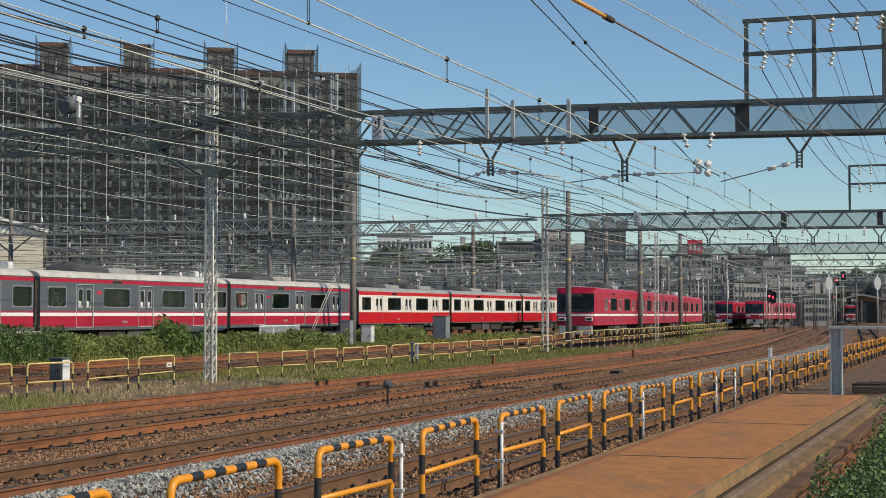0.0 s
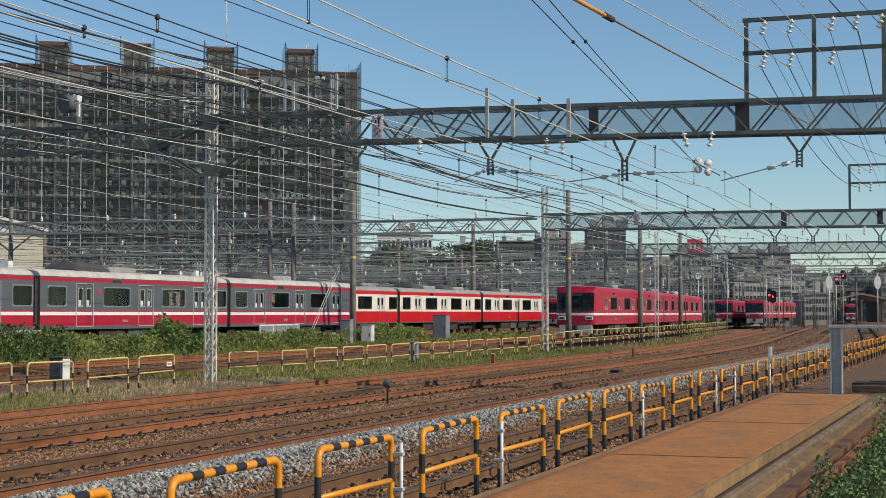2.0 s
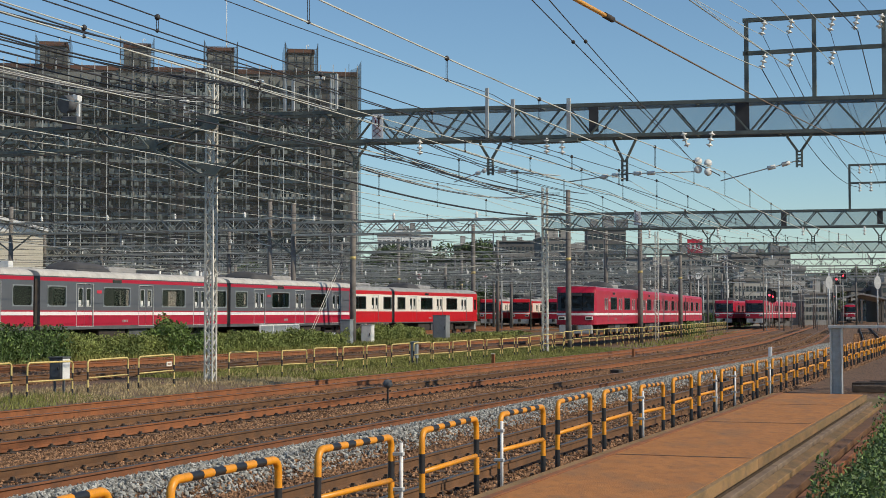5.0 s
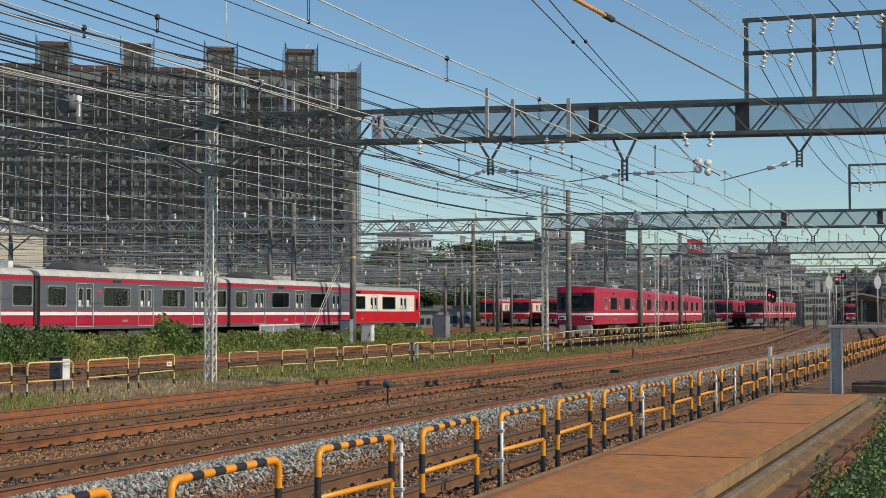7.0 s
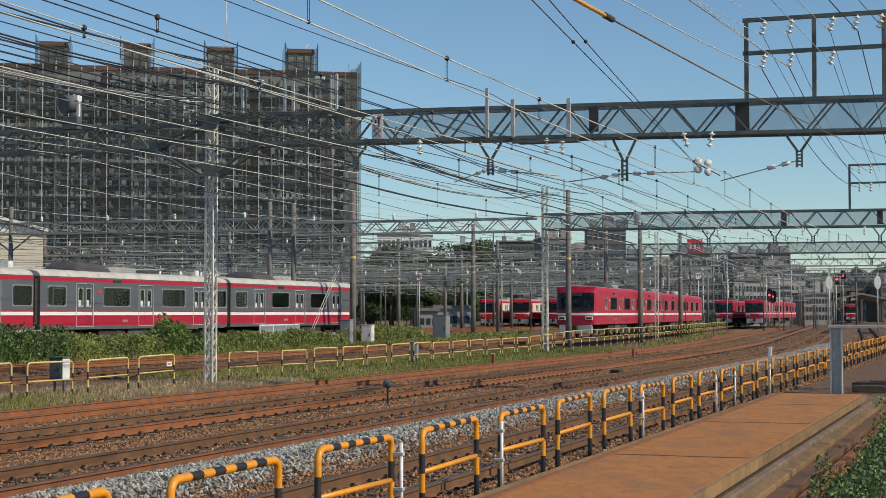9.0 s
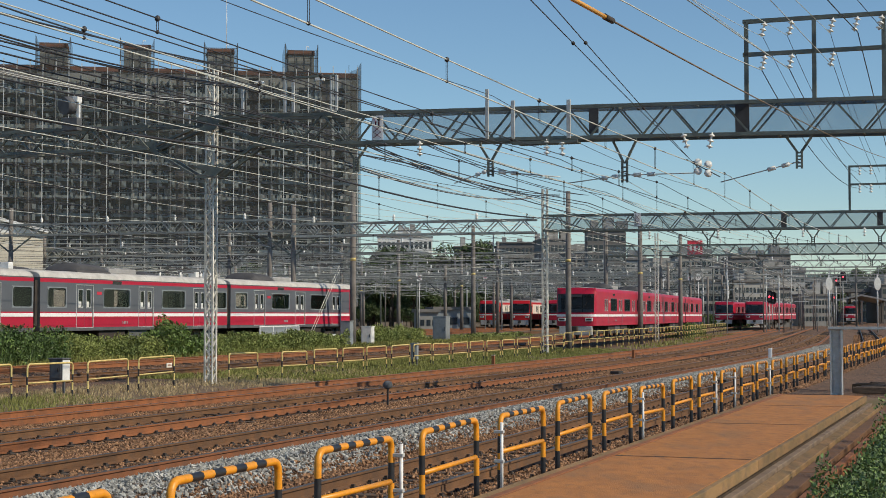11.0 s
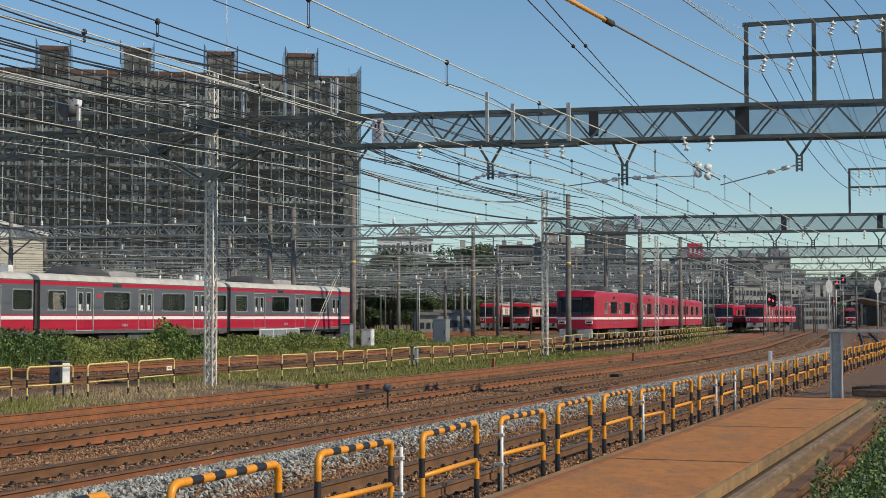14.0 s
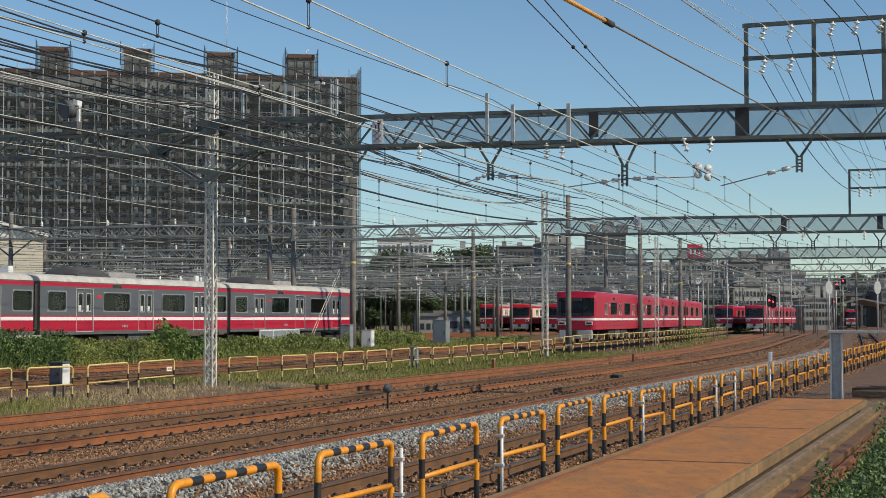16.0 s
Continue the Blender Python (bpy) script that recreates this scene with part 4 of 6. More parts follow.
RED = "crimson commuter carriage with a white stripe, parked"
r_front = railway_car("red", "crimson commuter driving carriage with black windscreen, parked", -1, units=(6.2,))
r_mid = railway_car("red", RED, 0, True, units=(3.6, 9.0))
r_end = railway_car("red", RED, 1, units=(3.6,))
reds = [r_front, r_mid, copy_thing(r_mid, pose(0, 0, 0)), r_end]
for c in reds:
    c["group"] = "parked red train"
place_train(reds, 107.6, -27.2, YARD - 0.05)

w_end = railway_car("ivory", "ivory and red commuter driving carriage rolling through the yard", 1, units=(3.6,))
w_mid = railway_car("ivory", "ivory and red commuter carriage rolling through the yard", 0, units=(3.6, 10.0))
w_mids = [w_mid, copy_thing(w_mid, pose(0, 0, 0))]
w_lead = railway_car("ivory", "ivory and red leading carriage rolling through the yard", -1, units=(3.6,))
IVORY = [w_end, *w_mids, w_lead]
for c in IVORY:
    c["group"] = "moving ivory train"


# ---- apartment block wrapped for repair ----
def apartment_block():
    t = thing("apartment_building", "tall apartment block wrapped in dark scaffold netting", "building")
    t.matrix_basis = pose(-14.3, 270, 0, 0, 0, 10)
    W, TOP, ST = 88.0, 43.3, 2.9
    bm = bmesh.new()
    box(bm, -W, -0.5, 0, 13, -2, TOP - 0.6)
    part("wall", bm, M["facade"], t)
    bm = bmesh.new()
    box(bm, -W, -0.45, -0.2, 13.2, TOP - 0.6, TOP + 0.2, 0, 0.05)
    part("parapet", bm, M["brown_cap"], t, "brown roof parapet")
    # balconies: slab, rail and partition, one mesh shared by all bays
    bm = bmesh.new()
    box(bm, 0.05, 5.95, -1.4, 0, 0, 0.18)
    box(bm, 0.05, 5.95, -1.42, -1.30, 0.18, 0.55)
    for k in range(4):
        box(bm, 0.1 + k * 1.9, 0.2 + k * 1.9, -1.4, -1.32, 0.5, 1.15)
    box(bm, 0.05, 5.95, -1.42, -1.34, 1.1, 1.2)
    box(bm, -0.08, 0.08, -1.4, 0, 0.1, 2.8)
    balcony = mesh_of("balcony", bm, M["balcony"])
    bm = bmesh.new()
    box(bm, 0.6, 2.6, -0.03, 0.02, 0.2, 2.2)
    box(bm, 3.4, 5.4, -0.03, 0.02, 0.2, 2.2)
    wins = mesh_of("window", bm, M["far_glass"])
    for fl in range(14):
        for k in range(14):
            x = -W + 1 + k * 6.1
            m = Matrix.Translation((x, 0, 1.0 + fl * ST))
            part("balcony", balcony, [], t, at=m)
            part("window", wins, [], t, at=m)
    for k in range(7):      # flat darker strips that paint the shade of recessed shafts between the flats
        bm = bmesh.new()
        x = -W + 9 + k * 12.2
        box(bm, x - 0.9, x + 0.9, -1.5, -1.38, -1, TOP - 1.2)
        part("shaft_screen", bm, M["ac_dark"] if k % 2 else M["far_grey"], t)
    bm = bmesh.new()
    for k in range(900):    # white boxes behind the balconies: curtains, and panes with reflections painted bright
        x = -W + 1 + random.randrange(0, 84) * 1.02
        z = 1.3 + random.randrange(0, 14) * ST
        box(bm, x, x + random.uniform(0.3, 0.9), -0.2, -0.1, z + 0.2, z + random.uniform(0.9, 1.9))
    part("curtain", bm, M["white_box"], t)["kind"] = "stuff"
    # scaffold: standards, ledgers, netting with some torn light bays
    bm = bmesh.new()
    for k in range(43):
        x = -W + k * 2.08
        bar(bm, (x, -2.25, -1), (x, -2.25, TOP + 0.6 + random.uniform(-0.4, 0.5)), 0.13)
        if k % 3 == 0:
            bar(bm, (x, -1.7, -1), (x, -1.7, TOP + 1.0), 0.10)
    part("standard", bm, M["galv"], t)["kind"] = "stuff"
    bm = bmesh.new()
    for k in range(23):
        z = 0.5 + k * 1.9
        bar(bm, (-W, -1.75, z), (-0.2, -1.75, z), 0.10)
        box(bm, -W, -0.3, -2.1, -1.75, z - 0.16, z - 0.10)
    for k in range(40):
        x = random.uniform(-W, -4)
        z = random.uniform(2, TOP - 5)
        bar(bm, (x, -1.9, z), (x + random.choice((-2.4, 2.4)), -1.9, z + 3.8), 0.07)
    part("ledgers", bm, M["skirt"], t)["kind"] = "stuff"
    bm = bmesh.new()
    for k in range(1500):     # pale pieces on the scaffold, painting in reflections of the glazing behind
        x = -W + 1 + random.randrange(0, 42) * 2.05
        z = 0.6 + random.randrange(0, 22) * 1.9
        w, h = random.uniform(0.2, 0.8), random.uniform(0.25, 1.2)
        box(bm, x, x + w, -1.68, -1.6, z, z + h)
    part("hoarding", bm, M["balcony"], t)["kind"] = "stuff"
    for a, b, top in ((-W - 1, -52, TOP - 0.1), (-52, -36, TOP - 0.9), (-36, -22, TOP - 0.6), (-22, -0.3, TOP - 0.3)):
        bm = bmesh.new()
        n = 24
        lo = [bm.verts.new((a + (b - a) * k / n, -2.32 + 0.06 * math.sin(k * 1.7), -1.5)) for k in range(n + 1)]
        hi = [bm.verts.new((a + (b - a) * k / n, -2.32 + 0.06 * math.sin(k * 1.3 + 1), top + random.uniform(-0.15, 0.15))) for k in range(n + 1)]
        for k in range(n):
            bm.faces.new((lo[k], lo[k + 1], hi[k + 1], hi[k]))
        part("netting", bm, M["scaffold_net"], t, "dark see-through scaffold netting")
    bm = bmesh.new()
    for x in (-1.6, -0.05):
        bar(bm, (x, -2.2, 30), (x, -2.2, TOP + 1.2 + x * 0.5), 0.1)
        bar(bm, (x, 2.2, 0), (x, 2.2, TOP + 2.0), 0.1)
    vs = [bm.verts.new(v) for v in ((-2.0, -2.35, 30), (0.0, -2.35, 30), (0.0, -2.35, TOP + 1.9), (-0.6, -2.35, TOP + 0.7), (-2.0, -2.35, TOP + 0.1))]
    bm.faces.new(vs)
    vs = [bm.verts.new(v) for v in ((0.0, -2.35, -1.5), (0.0, 9, -1.5), (0.0, 9, TOP + 1.0), (0.0, -2.35, TOP + 1.9))]
    bm.faces.new(vs)
    part("end_scaffold", bm, M["scaffold_net"], t)
    # stair heads on the roof, each wrapped too
    for x, h in ((-51.2, 4.1), (-37.5, 4.2), (-23.6, 3.9), (-10.0, 4.0)):
        bm = bmesh.new()
        box(bm, x - 2.2, x + 2.2, 0.5, 5, TOP - 1, TOP + h - 0.4)
        hd_ = part("stair_head", bm, M["facade"], t)
        bm = bmesh.new()
        box(bm, x - 2.3, x + 2.3, 0.3, 5.2, TOP + h - 0.8, TOP + h)
        part("brown_cap", bm, M["brown_cap"], hd_)
        bm = bmesh.new()
        for sx in (-2.75, -1.2, 0.3, 1.6, 2.75):
            bar(bm, (x + sx, -0.3, TOP - 1), (x + sx, -0.3, TOP + h - 0.2 + (1.1 if abs(sx) > 2 else 0)), 0.11)
        for k in range(4):
            bar(bm, (x - 2.75, -0.2, TOP + k * 1.3), (x + 2.75, -0.2, TOP + k * 1.3), 0.09)
        part("scaffold_pole", bm, M["skirt"], hd_)["kind"] = "stuff"
        bm = bmesh.new()
        pts = ((-2.85, TOP - 1), (2.85, TOP - 1), (2.85, TOP + h + 1.0), (2.3, TOP + h - 0.5), (-2.1, TOP + h - 0.7), (-2.85, TOP + h + 1.3))
        bm.faces.new([bm.verts.new((x + px, -0.4, pz)) for px, pz in pts])
        for sx in (-2.85, 2.85):
            bm.faces.new([bm.verts.new(v) for v in ((x + sx, -0.4, TOP - 1), (x + sx, 5.5, TOP - 1), (x + sx, 5.5, TOP + h), (x + sx, -0.4, TOP + h + 1.0))])
        part("netting", bm, M["scaffold_net"], hd_)
        bm = bmesh.new()
        tube(bm, [(x + 0.9, 1, TOP + h - 0.2), (x + 0.9, 1, TOP + h + 0.6), (x + 1.0, 1, TOP + h + 0.85), (x + 1.25, 1, TOP + h + 0.85), (x + 1.3, 1, TOP + h + 0.6)], 0.06, 6)
        part("vent_pipe", bm, M["white"], hd_)
    bm = bmesh.new()
    bar(bm, (-22.6, 2, TOP + 3.5), (-22.6, 2, TOP + 13), 0.12, sides=8)
    part("mast", bm, M["white"], t, "thin white roof mast")


apartment_block()


# ---- yard gantries, far poles and number boards ----
def yard_gantry(s, d0, d1, z, depth, label, posts, turn=0.0, thick=0.75):
    t = thing("yard_gantry", label, "gantry", "yard gantries", track_pose(s, 0, 0, turn))
    for y in (0, depth):
        for zz, nm in ((z, "top_chord"), (z - thick, "bottom_chord")):
            bm = bmesh.new()
            bar(bm, (d0, y, zz), (d1, y, zz), 0.12)
            part(nm, bm, M["yard_steel"], t)
    bm = bmesh.new()
    n = int((d1 - d0) / 1.5)
    w = (d1 - d0) / n
    for y in (0, depth):
        for i in range(n):
            x = d0 + i * w
            bar(bm, (x, y, z - thick), (x + w / 2, y, z), 0.085, 0.05)
            bar(bm, (x + w / 2, y, z), (x + w, y, z - thick), 0.085, 0.05)
    part("web", bm, M["yard_steel"], t)["kind"] = "stuff"
    for x in posts:
        bm = bmesh.new()
        lathe(bm, x, depth / 2, [(0.19, 0), (0.15, z + 1.2)], 10)
        part("pole", bm, M["concrete"], t)
        for sx in (-1, 1):
            bm = bmesh.new()
            bar(bm, (x, depth / 2, z - 2.0), (x + sx * 1.8, depth / 2, z - thick), 0.09)
            part("brace", bm, GT, t)
    k = 0
    x = d0 + 1.5
    while x < d1:
        bm = bmesh.new()
        lathe(bm, x, 0, [(0.03, z + 0.05), (0.11, z + 0.15), (0.06, z + 0.22), (0.11, z + 0.30), (0.04, z + 0.46)], 8)
        part("insulator", bm, M["porcelain"], t)
        bm = bmesh.new()
        bar(bm, (x + 1.0, 0.1, z - thick), (x + 1.0, 0.1, z - thick - 1.0), 0.06)
        bar(bm, (x + 1.0, 0.1, z - thick - 0.9), (x + 1.9, 0.1, z - thick - 1.1), 0.05)
        part("drop_arm", bm, M["galv"], t)
        x += 5.2
    return t


YG = "steel lattice yard gantry with insulators over the sidings"
yard_gantry(97, -70.0, -42.5, 8.55, 0.7, YG, (-46.0, -66.0))
yard_gantry(89, -41.0, -25.6, 7.75, 0.7, YG, (-41.0,))
yard_gantry(128, -110, -44.0, 8.2, 0.7, YG, (-62, -80, -98))
yard_gantry(160, -130, -32.0, 8.6, 0.7, YG, (-45, -62, -90))
yard_gantry(190, -150, -33.0, 7.9, 0.7, YG, (-50, -75, -105))
yard_gantry(225, -160, -33.0, 9.6, 0.7, YG, (-48, -66, -90, -120))
yard_gantry(225 + 38, -160, 15.0, 9.4, 0.7, YG, (-55, -80, -110, -30, 5))
yard_gantry(308, -160, 15.0, 9.2, 0.7, YG, (-40, -60, -90, -28, 6))
for k in range(7):
    yard_gantry(150 + k * 24, -120, -27.5 - (k % 2) * 3, 5.9 + (k * 7 % 5) * 0.4, 0.5, "low steel beam carrying wires over the sidings", (-48 - k * 3, -70 - k * 3, -29), 0, 0.5)
for k in range(4):
    yard_gantry(300 + k * 24, -34, 16.0, 9.6 + (k % 2) * 1.2, 0.6, "steel beam over the station throat", (-33, -9, 15), 0, 0.7)
yard_gantry(180, -30, 12.0, 8.2, 0.7, YG, (-30.5, 3))


def far_pole(name, x, y, z, r, tone, label):
    bm = bmesh.new()
    lathe(bm, 0, 0, [(r, -0.5), (r * 0.85, z)], 10)
    t = thing(name, label, "pole", "far poles", Matrix.Translation((x, y, 0)))
    part("shaft", bm, tone, t)
    for k in range(2):
        bm = bmesh.new()
        bar(bm, (-0.9, -0.1, z - 0.6 - k * 0.9), (0.9, -0.1, z - 0.6 - k * 0.9), 0.09)
        part("cross_arm", bm, M["galv"], t)


rng = random.Random(7)
for i in range(85):
    Y = rng.uniform(170, 330)
    px = rng.choice((rng.uniform(640, 1000), rng.uniform(80, 640), rng.uniform(1040, 1500)))
    far_pole("far_pole", (px - 784) / 2800 * Y, Y, rng.uniform(7.0, 9.8), rng.uniform(0.06, 0.11), rng.choice((M["galv"], M["concrete"], M["frame_green"])), "distant slim line pole in the yard")


for i in range(22):
    Y = rng.uniform(215, 330)
    far_pole("far_pole", (rng.uniform(1255, 1500) - 784) / 2800 * Y, Y, rng.uniform(5.0, 9.5), rng.uniform(0.06, 0.12), rng.choice((M["galv"], M["concrete"], M["skirt"])), "distant slim line pole in the yard")


def number_board(x, y, z, text, colour):
    t = thing("track_number_board", "white track number board with a single numeral", "sign", "track number boards", pose(x, y, z))
    bm = bmesh.new()
    box(bm, -0.28, 0.28, -0.02, 0.02, -0.36, 0.36, 0, 0.01)
    part("board", bm, M["white"], t)
    cu = bpy.data.curves.new("numeral", "FONT")
    cu.body, cu.size, cu.align_x, cu.align_y, cu.extrude = text, 0.66 if len(text) == 1 else 0.46, "CENTER", "CENTER", 0.01
    cu.materials.append(colour)
    n = new("numeral", cu)
    n.parent = t
    n.matrix_basis = pose(0, -0.035, 0, 90, 0, 0)
    bm = bmesh.new()
    bar(bm, (0, 0.08, -z), (0, 0.08, 0.35), 0.12, sides=8)
    part("post", bm, M["galv"], t)


for px, py, Y, txt, col in ((742, 490, 175, "8", "sign_red"), (859, 490, 200, "9", "sign_red"), (1174, 490, 210, "15", "black_paint"), (1221, 489, 200, "15", "sign_red"), (1236, 489, 200, "17", "black_paint"), (1287, 443, 185, "11", "black_paint")):
    number_board((px - 784) / 2800 * Y, Y, 2.2 + (555 - py) / 2800 * Y, txt, M[col])


# ---- parked trains far off ----
def park(front, xs, y, turn, cars, z=YARD, group="far parked trains", lead=None, rest=None):
    x = xs
    h = radians(turn)
    for i in range(cars):
        c = copy_thing((lead or r_front) if i == 0 and front else (rest or r_mid), Matrix.Translation((x, y, z)) @ Matrix.Rotation(-h, 4, "Z"))
        c["label"] = ("ivory and red " if lead else "crimson ") + ("commuter driving carriage parked far down the yard" if i == 0 else "commuter carriage parked far down the yard")
        c["group"] = group
        x, y = x + math.sin(h) * 18, y + math.cos(h) * 18


park(True, 6.3, 214, 17.5, 2, lead=w_lead, rest=w_mid)
park(True, 10.4, 212, 17.5, 2, lead=w_lead, rest=w_mid)
park(True, 14.8, 210, 17.5, 2)
park(True, 41.4, 233, 17.0, 2)
park(True, 45.3, 230, 17.3, 3)
park(True, 91.5, 355, 12.0, 1)


# ---- lineside boxes and posts ----
def cabinet(name, label, s, d, z, w, dp, h, tone, legs=0.0, door_tone=None):
    t = thing(name, label, "cabinet", at=track_pose(s, d, z, random.uniform(-3, 3)))
    bm = bmesh.new()
    box(bm, -w / 2, w / 2, -dp / 2, dp / 2, legs, legs + h, 0, 0.02)
    part("body", bm, tone, t)
    bm = bmesh.new()
    box(bm, -w / 2 - 0.03, w / 2 + 0.03, -dp / 2 - 0.03, dp / 2 + 0.03, legs + h, legs + h + 0.04, 0, 0.01)
    part("lid", bm, tone, t)
    bm = bmesh.new()
    box(bm, -w / 2 + 0.05, w / 2 - 0.05, -dp / 2 - 0.018, -dp / 2, legs + 0.08, legs + h - 0.06, 0, 0.006)
    dr = part("door", bm, door_tone or tone, t)
    bm = bmesh.new()
    box(bm, w / 2 - 0.14, w / 2 - 0.10, -dp / 2 - 0.04, -dp / 2 - 0.018, legs + h * 0.45, legs + h * 0.6)
    part("handle", bm, M["dark"], dr)
    if legs:
        for sx in (-1, 1):
            bm = bmesh.new()
            box(bm, sx * w * 0.35 - 0.03, sx * w * 0.35 + 0.03, -0.03, 0.03, -0.2, legs)
            part("leg", bm, M["skirt"], t)
    return t


t = cabinet("relay_box", "grey relay box with a white side on legs behind the fence", 39.2, -25.55, -0.1, 0.42, 0.4, 0.62, M["skirt"], 0.40)
# thin white sheet over the right side, paler than the body
bm = bmesh.new()
box(bm, 0.21, 0.225, -0.19, 0.19, 0.42, 1.0, 0, 0.004)
part("side_panel", bm, M["white_box"], t, "white right side")
cabinet("lineside_cabinet", "dark grey lineside cabinet beside the concrete pole", 89.2, -37.4, 0.25, 0.65, 0.6, 1.55, M["grey_box"])
cabinet("lineside_cabinet", "white lineside cabinet behind the concrete pole", 93.2, -37.5, 0.25, 0.7, 0.6, 1.2, M["white_box"])
cabinet("lineside_cabinet", "tall grey lineside cabinet in the weeds", 109.0, -37.4, 0.2, 1.0, 0.9, 1.85, M["grey_box"])
cabinet("lineside_cabinet", "small grey box on a post in the fence", 66.5, -24.9, -0.1, 0.3, 0.25, 0.7, M["grey_box"], 0.3)
cabinet("lineside_cabinet", "white equipment box under the grey train", 88.5, -38.4, 0.3, 0.9, 0.4, 0.7, M["white_box"])
cabinet("lineside_cabinet", "distant dark lineside cabinet", 200, -28.0, 0, 1.2, 1.0, 1.9, M["skirt"])


def marker(name, label, s, d, z, h, r, tone, cap=None):
    t = thing(name, label, "marker post", at=track_pose(s, d, z))
    bm = bmesh.new()
    box(bm, -r, r, -r, r, -0.15, h, 0, r * 0.2)
    part("post", bm, tone, t)
    if cap:
        bm = bmesh.new()
        box(bm, -r * 1.05, r * 1.05, -r * 1.05, r * 1.05, h, h + 0.03, 0, 0.005)
        part("cap", bm, cap, t)


marker("marker_post", "rust-stained concrete marker post in the grass", 68.7, -21.9, -0.1, 0.45, 0.07, M["rust_orange"], M["lattice"])
marker("marker_post", "rust-brown marker post between the tracks", 82.3, -18.4, -0.15, 0.5, 0.07, M["rust_orange"])
marker("marker_post", "white marker post on the ballast ridge", 82.5, -11.3, -0.02, 0.5, 0.09, M["white"])
t = thing("ground_signal", "short dark ground signal with a round head", "signal", at=track_pose(38.6, -15.2, -0.15))
bm = bmesh.new()
box(bm, -0.022, 0.022, -0.022, 0.022, 0, 0.42)
part("stem", bm, M["dark"], t)
bm = bmesh.new()
lathe(bm, 0, 0, [(0.02, 0.40), (0.11, 0.44), (0.13, 0.52), (0.10, 0.60), (0.02, 0.63)], 12)
part("head", bm, M["skirt"], t)

# small things along the sidings
t = thing("panel_frame", "grey panels in a white frame beside the grey train", "panel", at=track_pose(79.3, -38.75, 0.3))
bm = bmesh.new()
for y in (0.0, 1.75, 3.5, 5.2):
    box(bm, -0.03, 0.03, y, y + 0.07, 0.2, 1.28)
for z in (1.22, 0.5):
    box(bm, -0.03, 0.03, 0, 5.27, z, z + 0.06)
part("frame", bm, M["white"], t)
for k in range(3):
    bm = bmesh.new()
    box(bm, -0.02, 0.02, 0.08 + k * 1.74, 1.74 + k * 1.74, 0.56, 1.21)
    part("panel", bm, M["grey_box"], t)
t = thing("guy_wire", "pale guy wires anchored beside the grey train", "guy wire")
for k in (0, 0.35):
    bm = bmesh.new()
    bar(bm, at(84.0 + k, -38.1, 0.2), at(90.0 + k, -38.2, 5.2), 0.03, sides=6)
    part("strand", bm, M["lattice"], t)
t = thing("notice_plate", "small pale oval plate on a fence hoop", "sign", at=track_pose(43.9, -24.65, 0.62))
bm = bmesh.new()
box(bm, 0.0, 0.03, -0.16, 0.16, -0.07, 0.07, 0, 0.01)
part("plate", bm, M["cream"], t)
bm = bmesh.new()
for k in range(4):
    box(bm, 0.03, 0.034, -0.11 + k * 0.06, -0.07 + k * 0.06, -0.03, 0.03)
part("marks", bm, M["rust_orange"], t)
for s_, d_ in ((60.5, -11.0), (33.0, -17.9), (44.5, -18.2), (62.0, -14.6), (55.0, -9.2)):
    t = thing("track_box", "low dark cable box on the ballast", "cable box", "cable boxes", track_pose(s_, d_, -0.2, random.uniform(-6, 6)))
    bm = bmesh.new()
    box(bm, -0.18, 0.18, -0.28, 0.28, 0, 0.16, 0, 0.02)
    part("box", bm, M["dark"], t)
    bm = bmesh.new()
    tube(bm, [(0.15, 0.1, 0.05), (0.4, 0.3, 0.06), (0.7, 0.2, 0.02)], 0.02, 6)
    part("cable", bm, M["dark"], t)

# galvanised portal at the end of the deck
t = thing("steel_portal", "galvanised steel portal frame at the end of the deck", "portal frame", at=track_pose(46.2, -4.5, 0))
bm = bmesh.new()
for sx in (-0.15, 0.15):
    box(bm, sx - 0.02, sx + 0.02, -0.13, 0.13, -0.2, 1.78)
box(bm, -0.14, 0.14, -0.012, 0.012, -0.2, 1.78)
part("column", bm, M["galv"], t)
bm = bmesh.new()
box(bm, -0.22, 5.0, -0.14, 0.14, 1.78, 1.86, 0, 0.01)
part("beam", bm, M["galv"], t)
# level bars put in place of the shadow bands across the column
bm = bmesh.new()
for k in range(7):
    box(bm, -0.12, 0.12, -0.03, 0.0, 0.1 + k * 0.24, 0.14 + k * 0.24)
part("rungs", bm, M["galv"], t)
for x in (2.6, 4.6):
    bm = bmesh.new()
    box(bm, x - 0.12, x + 0.12, 14.9, 15.1, -0.2, 2.3)
    part("column", bm, M["galv"], t)
# stack of old rails and sleepers behind the deck
for i in range(8):
    t = thing("timber_baulk", "dark timber baulk lying behind the deck", "timber", "stacked timber baulks",
              track_pose(47.3 + i * 0.55, -3.0 + random.uniform(-0.3, 0.3), 0.05, random.uniform(-10, 25)))
    bm = bmesh.new()
    box(bm, -1.1, 1.1, -0.11, 0.11, -0.12, 0.06, 0, 0.012)
    part("baulk", bm, M["wood_dark"], t)

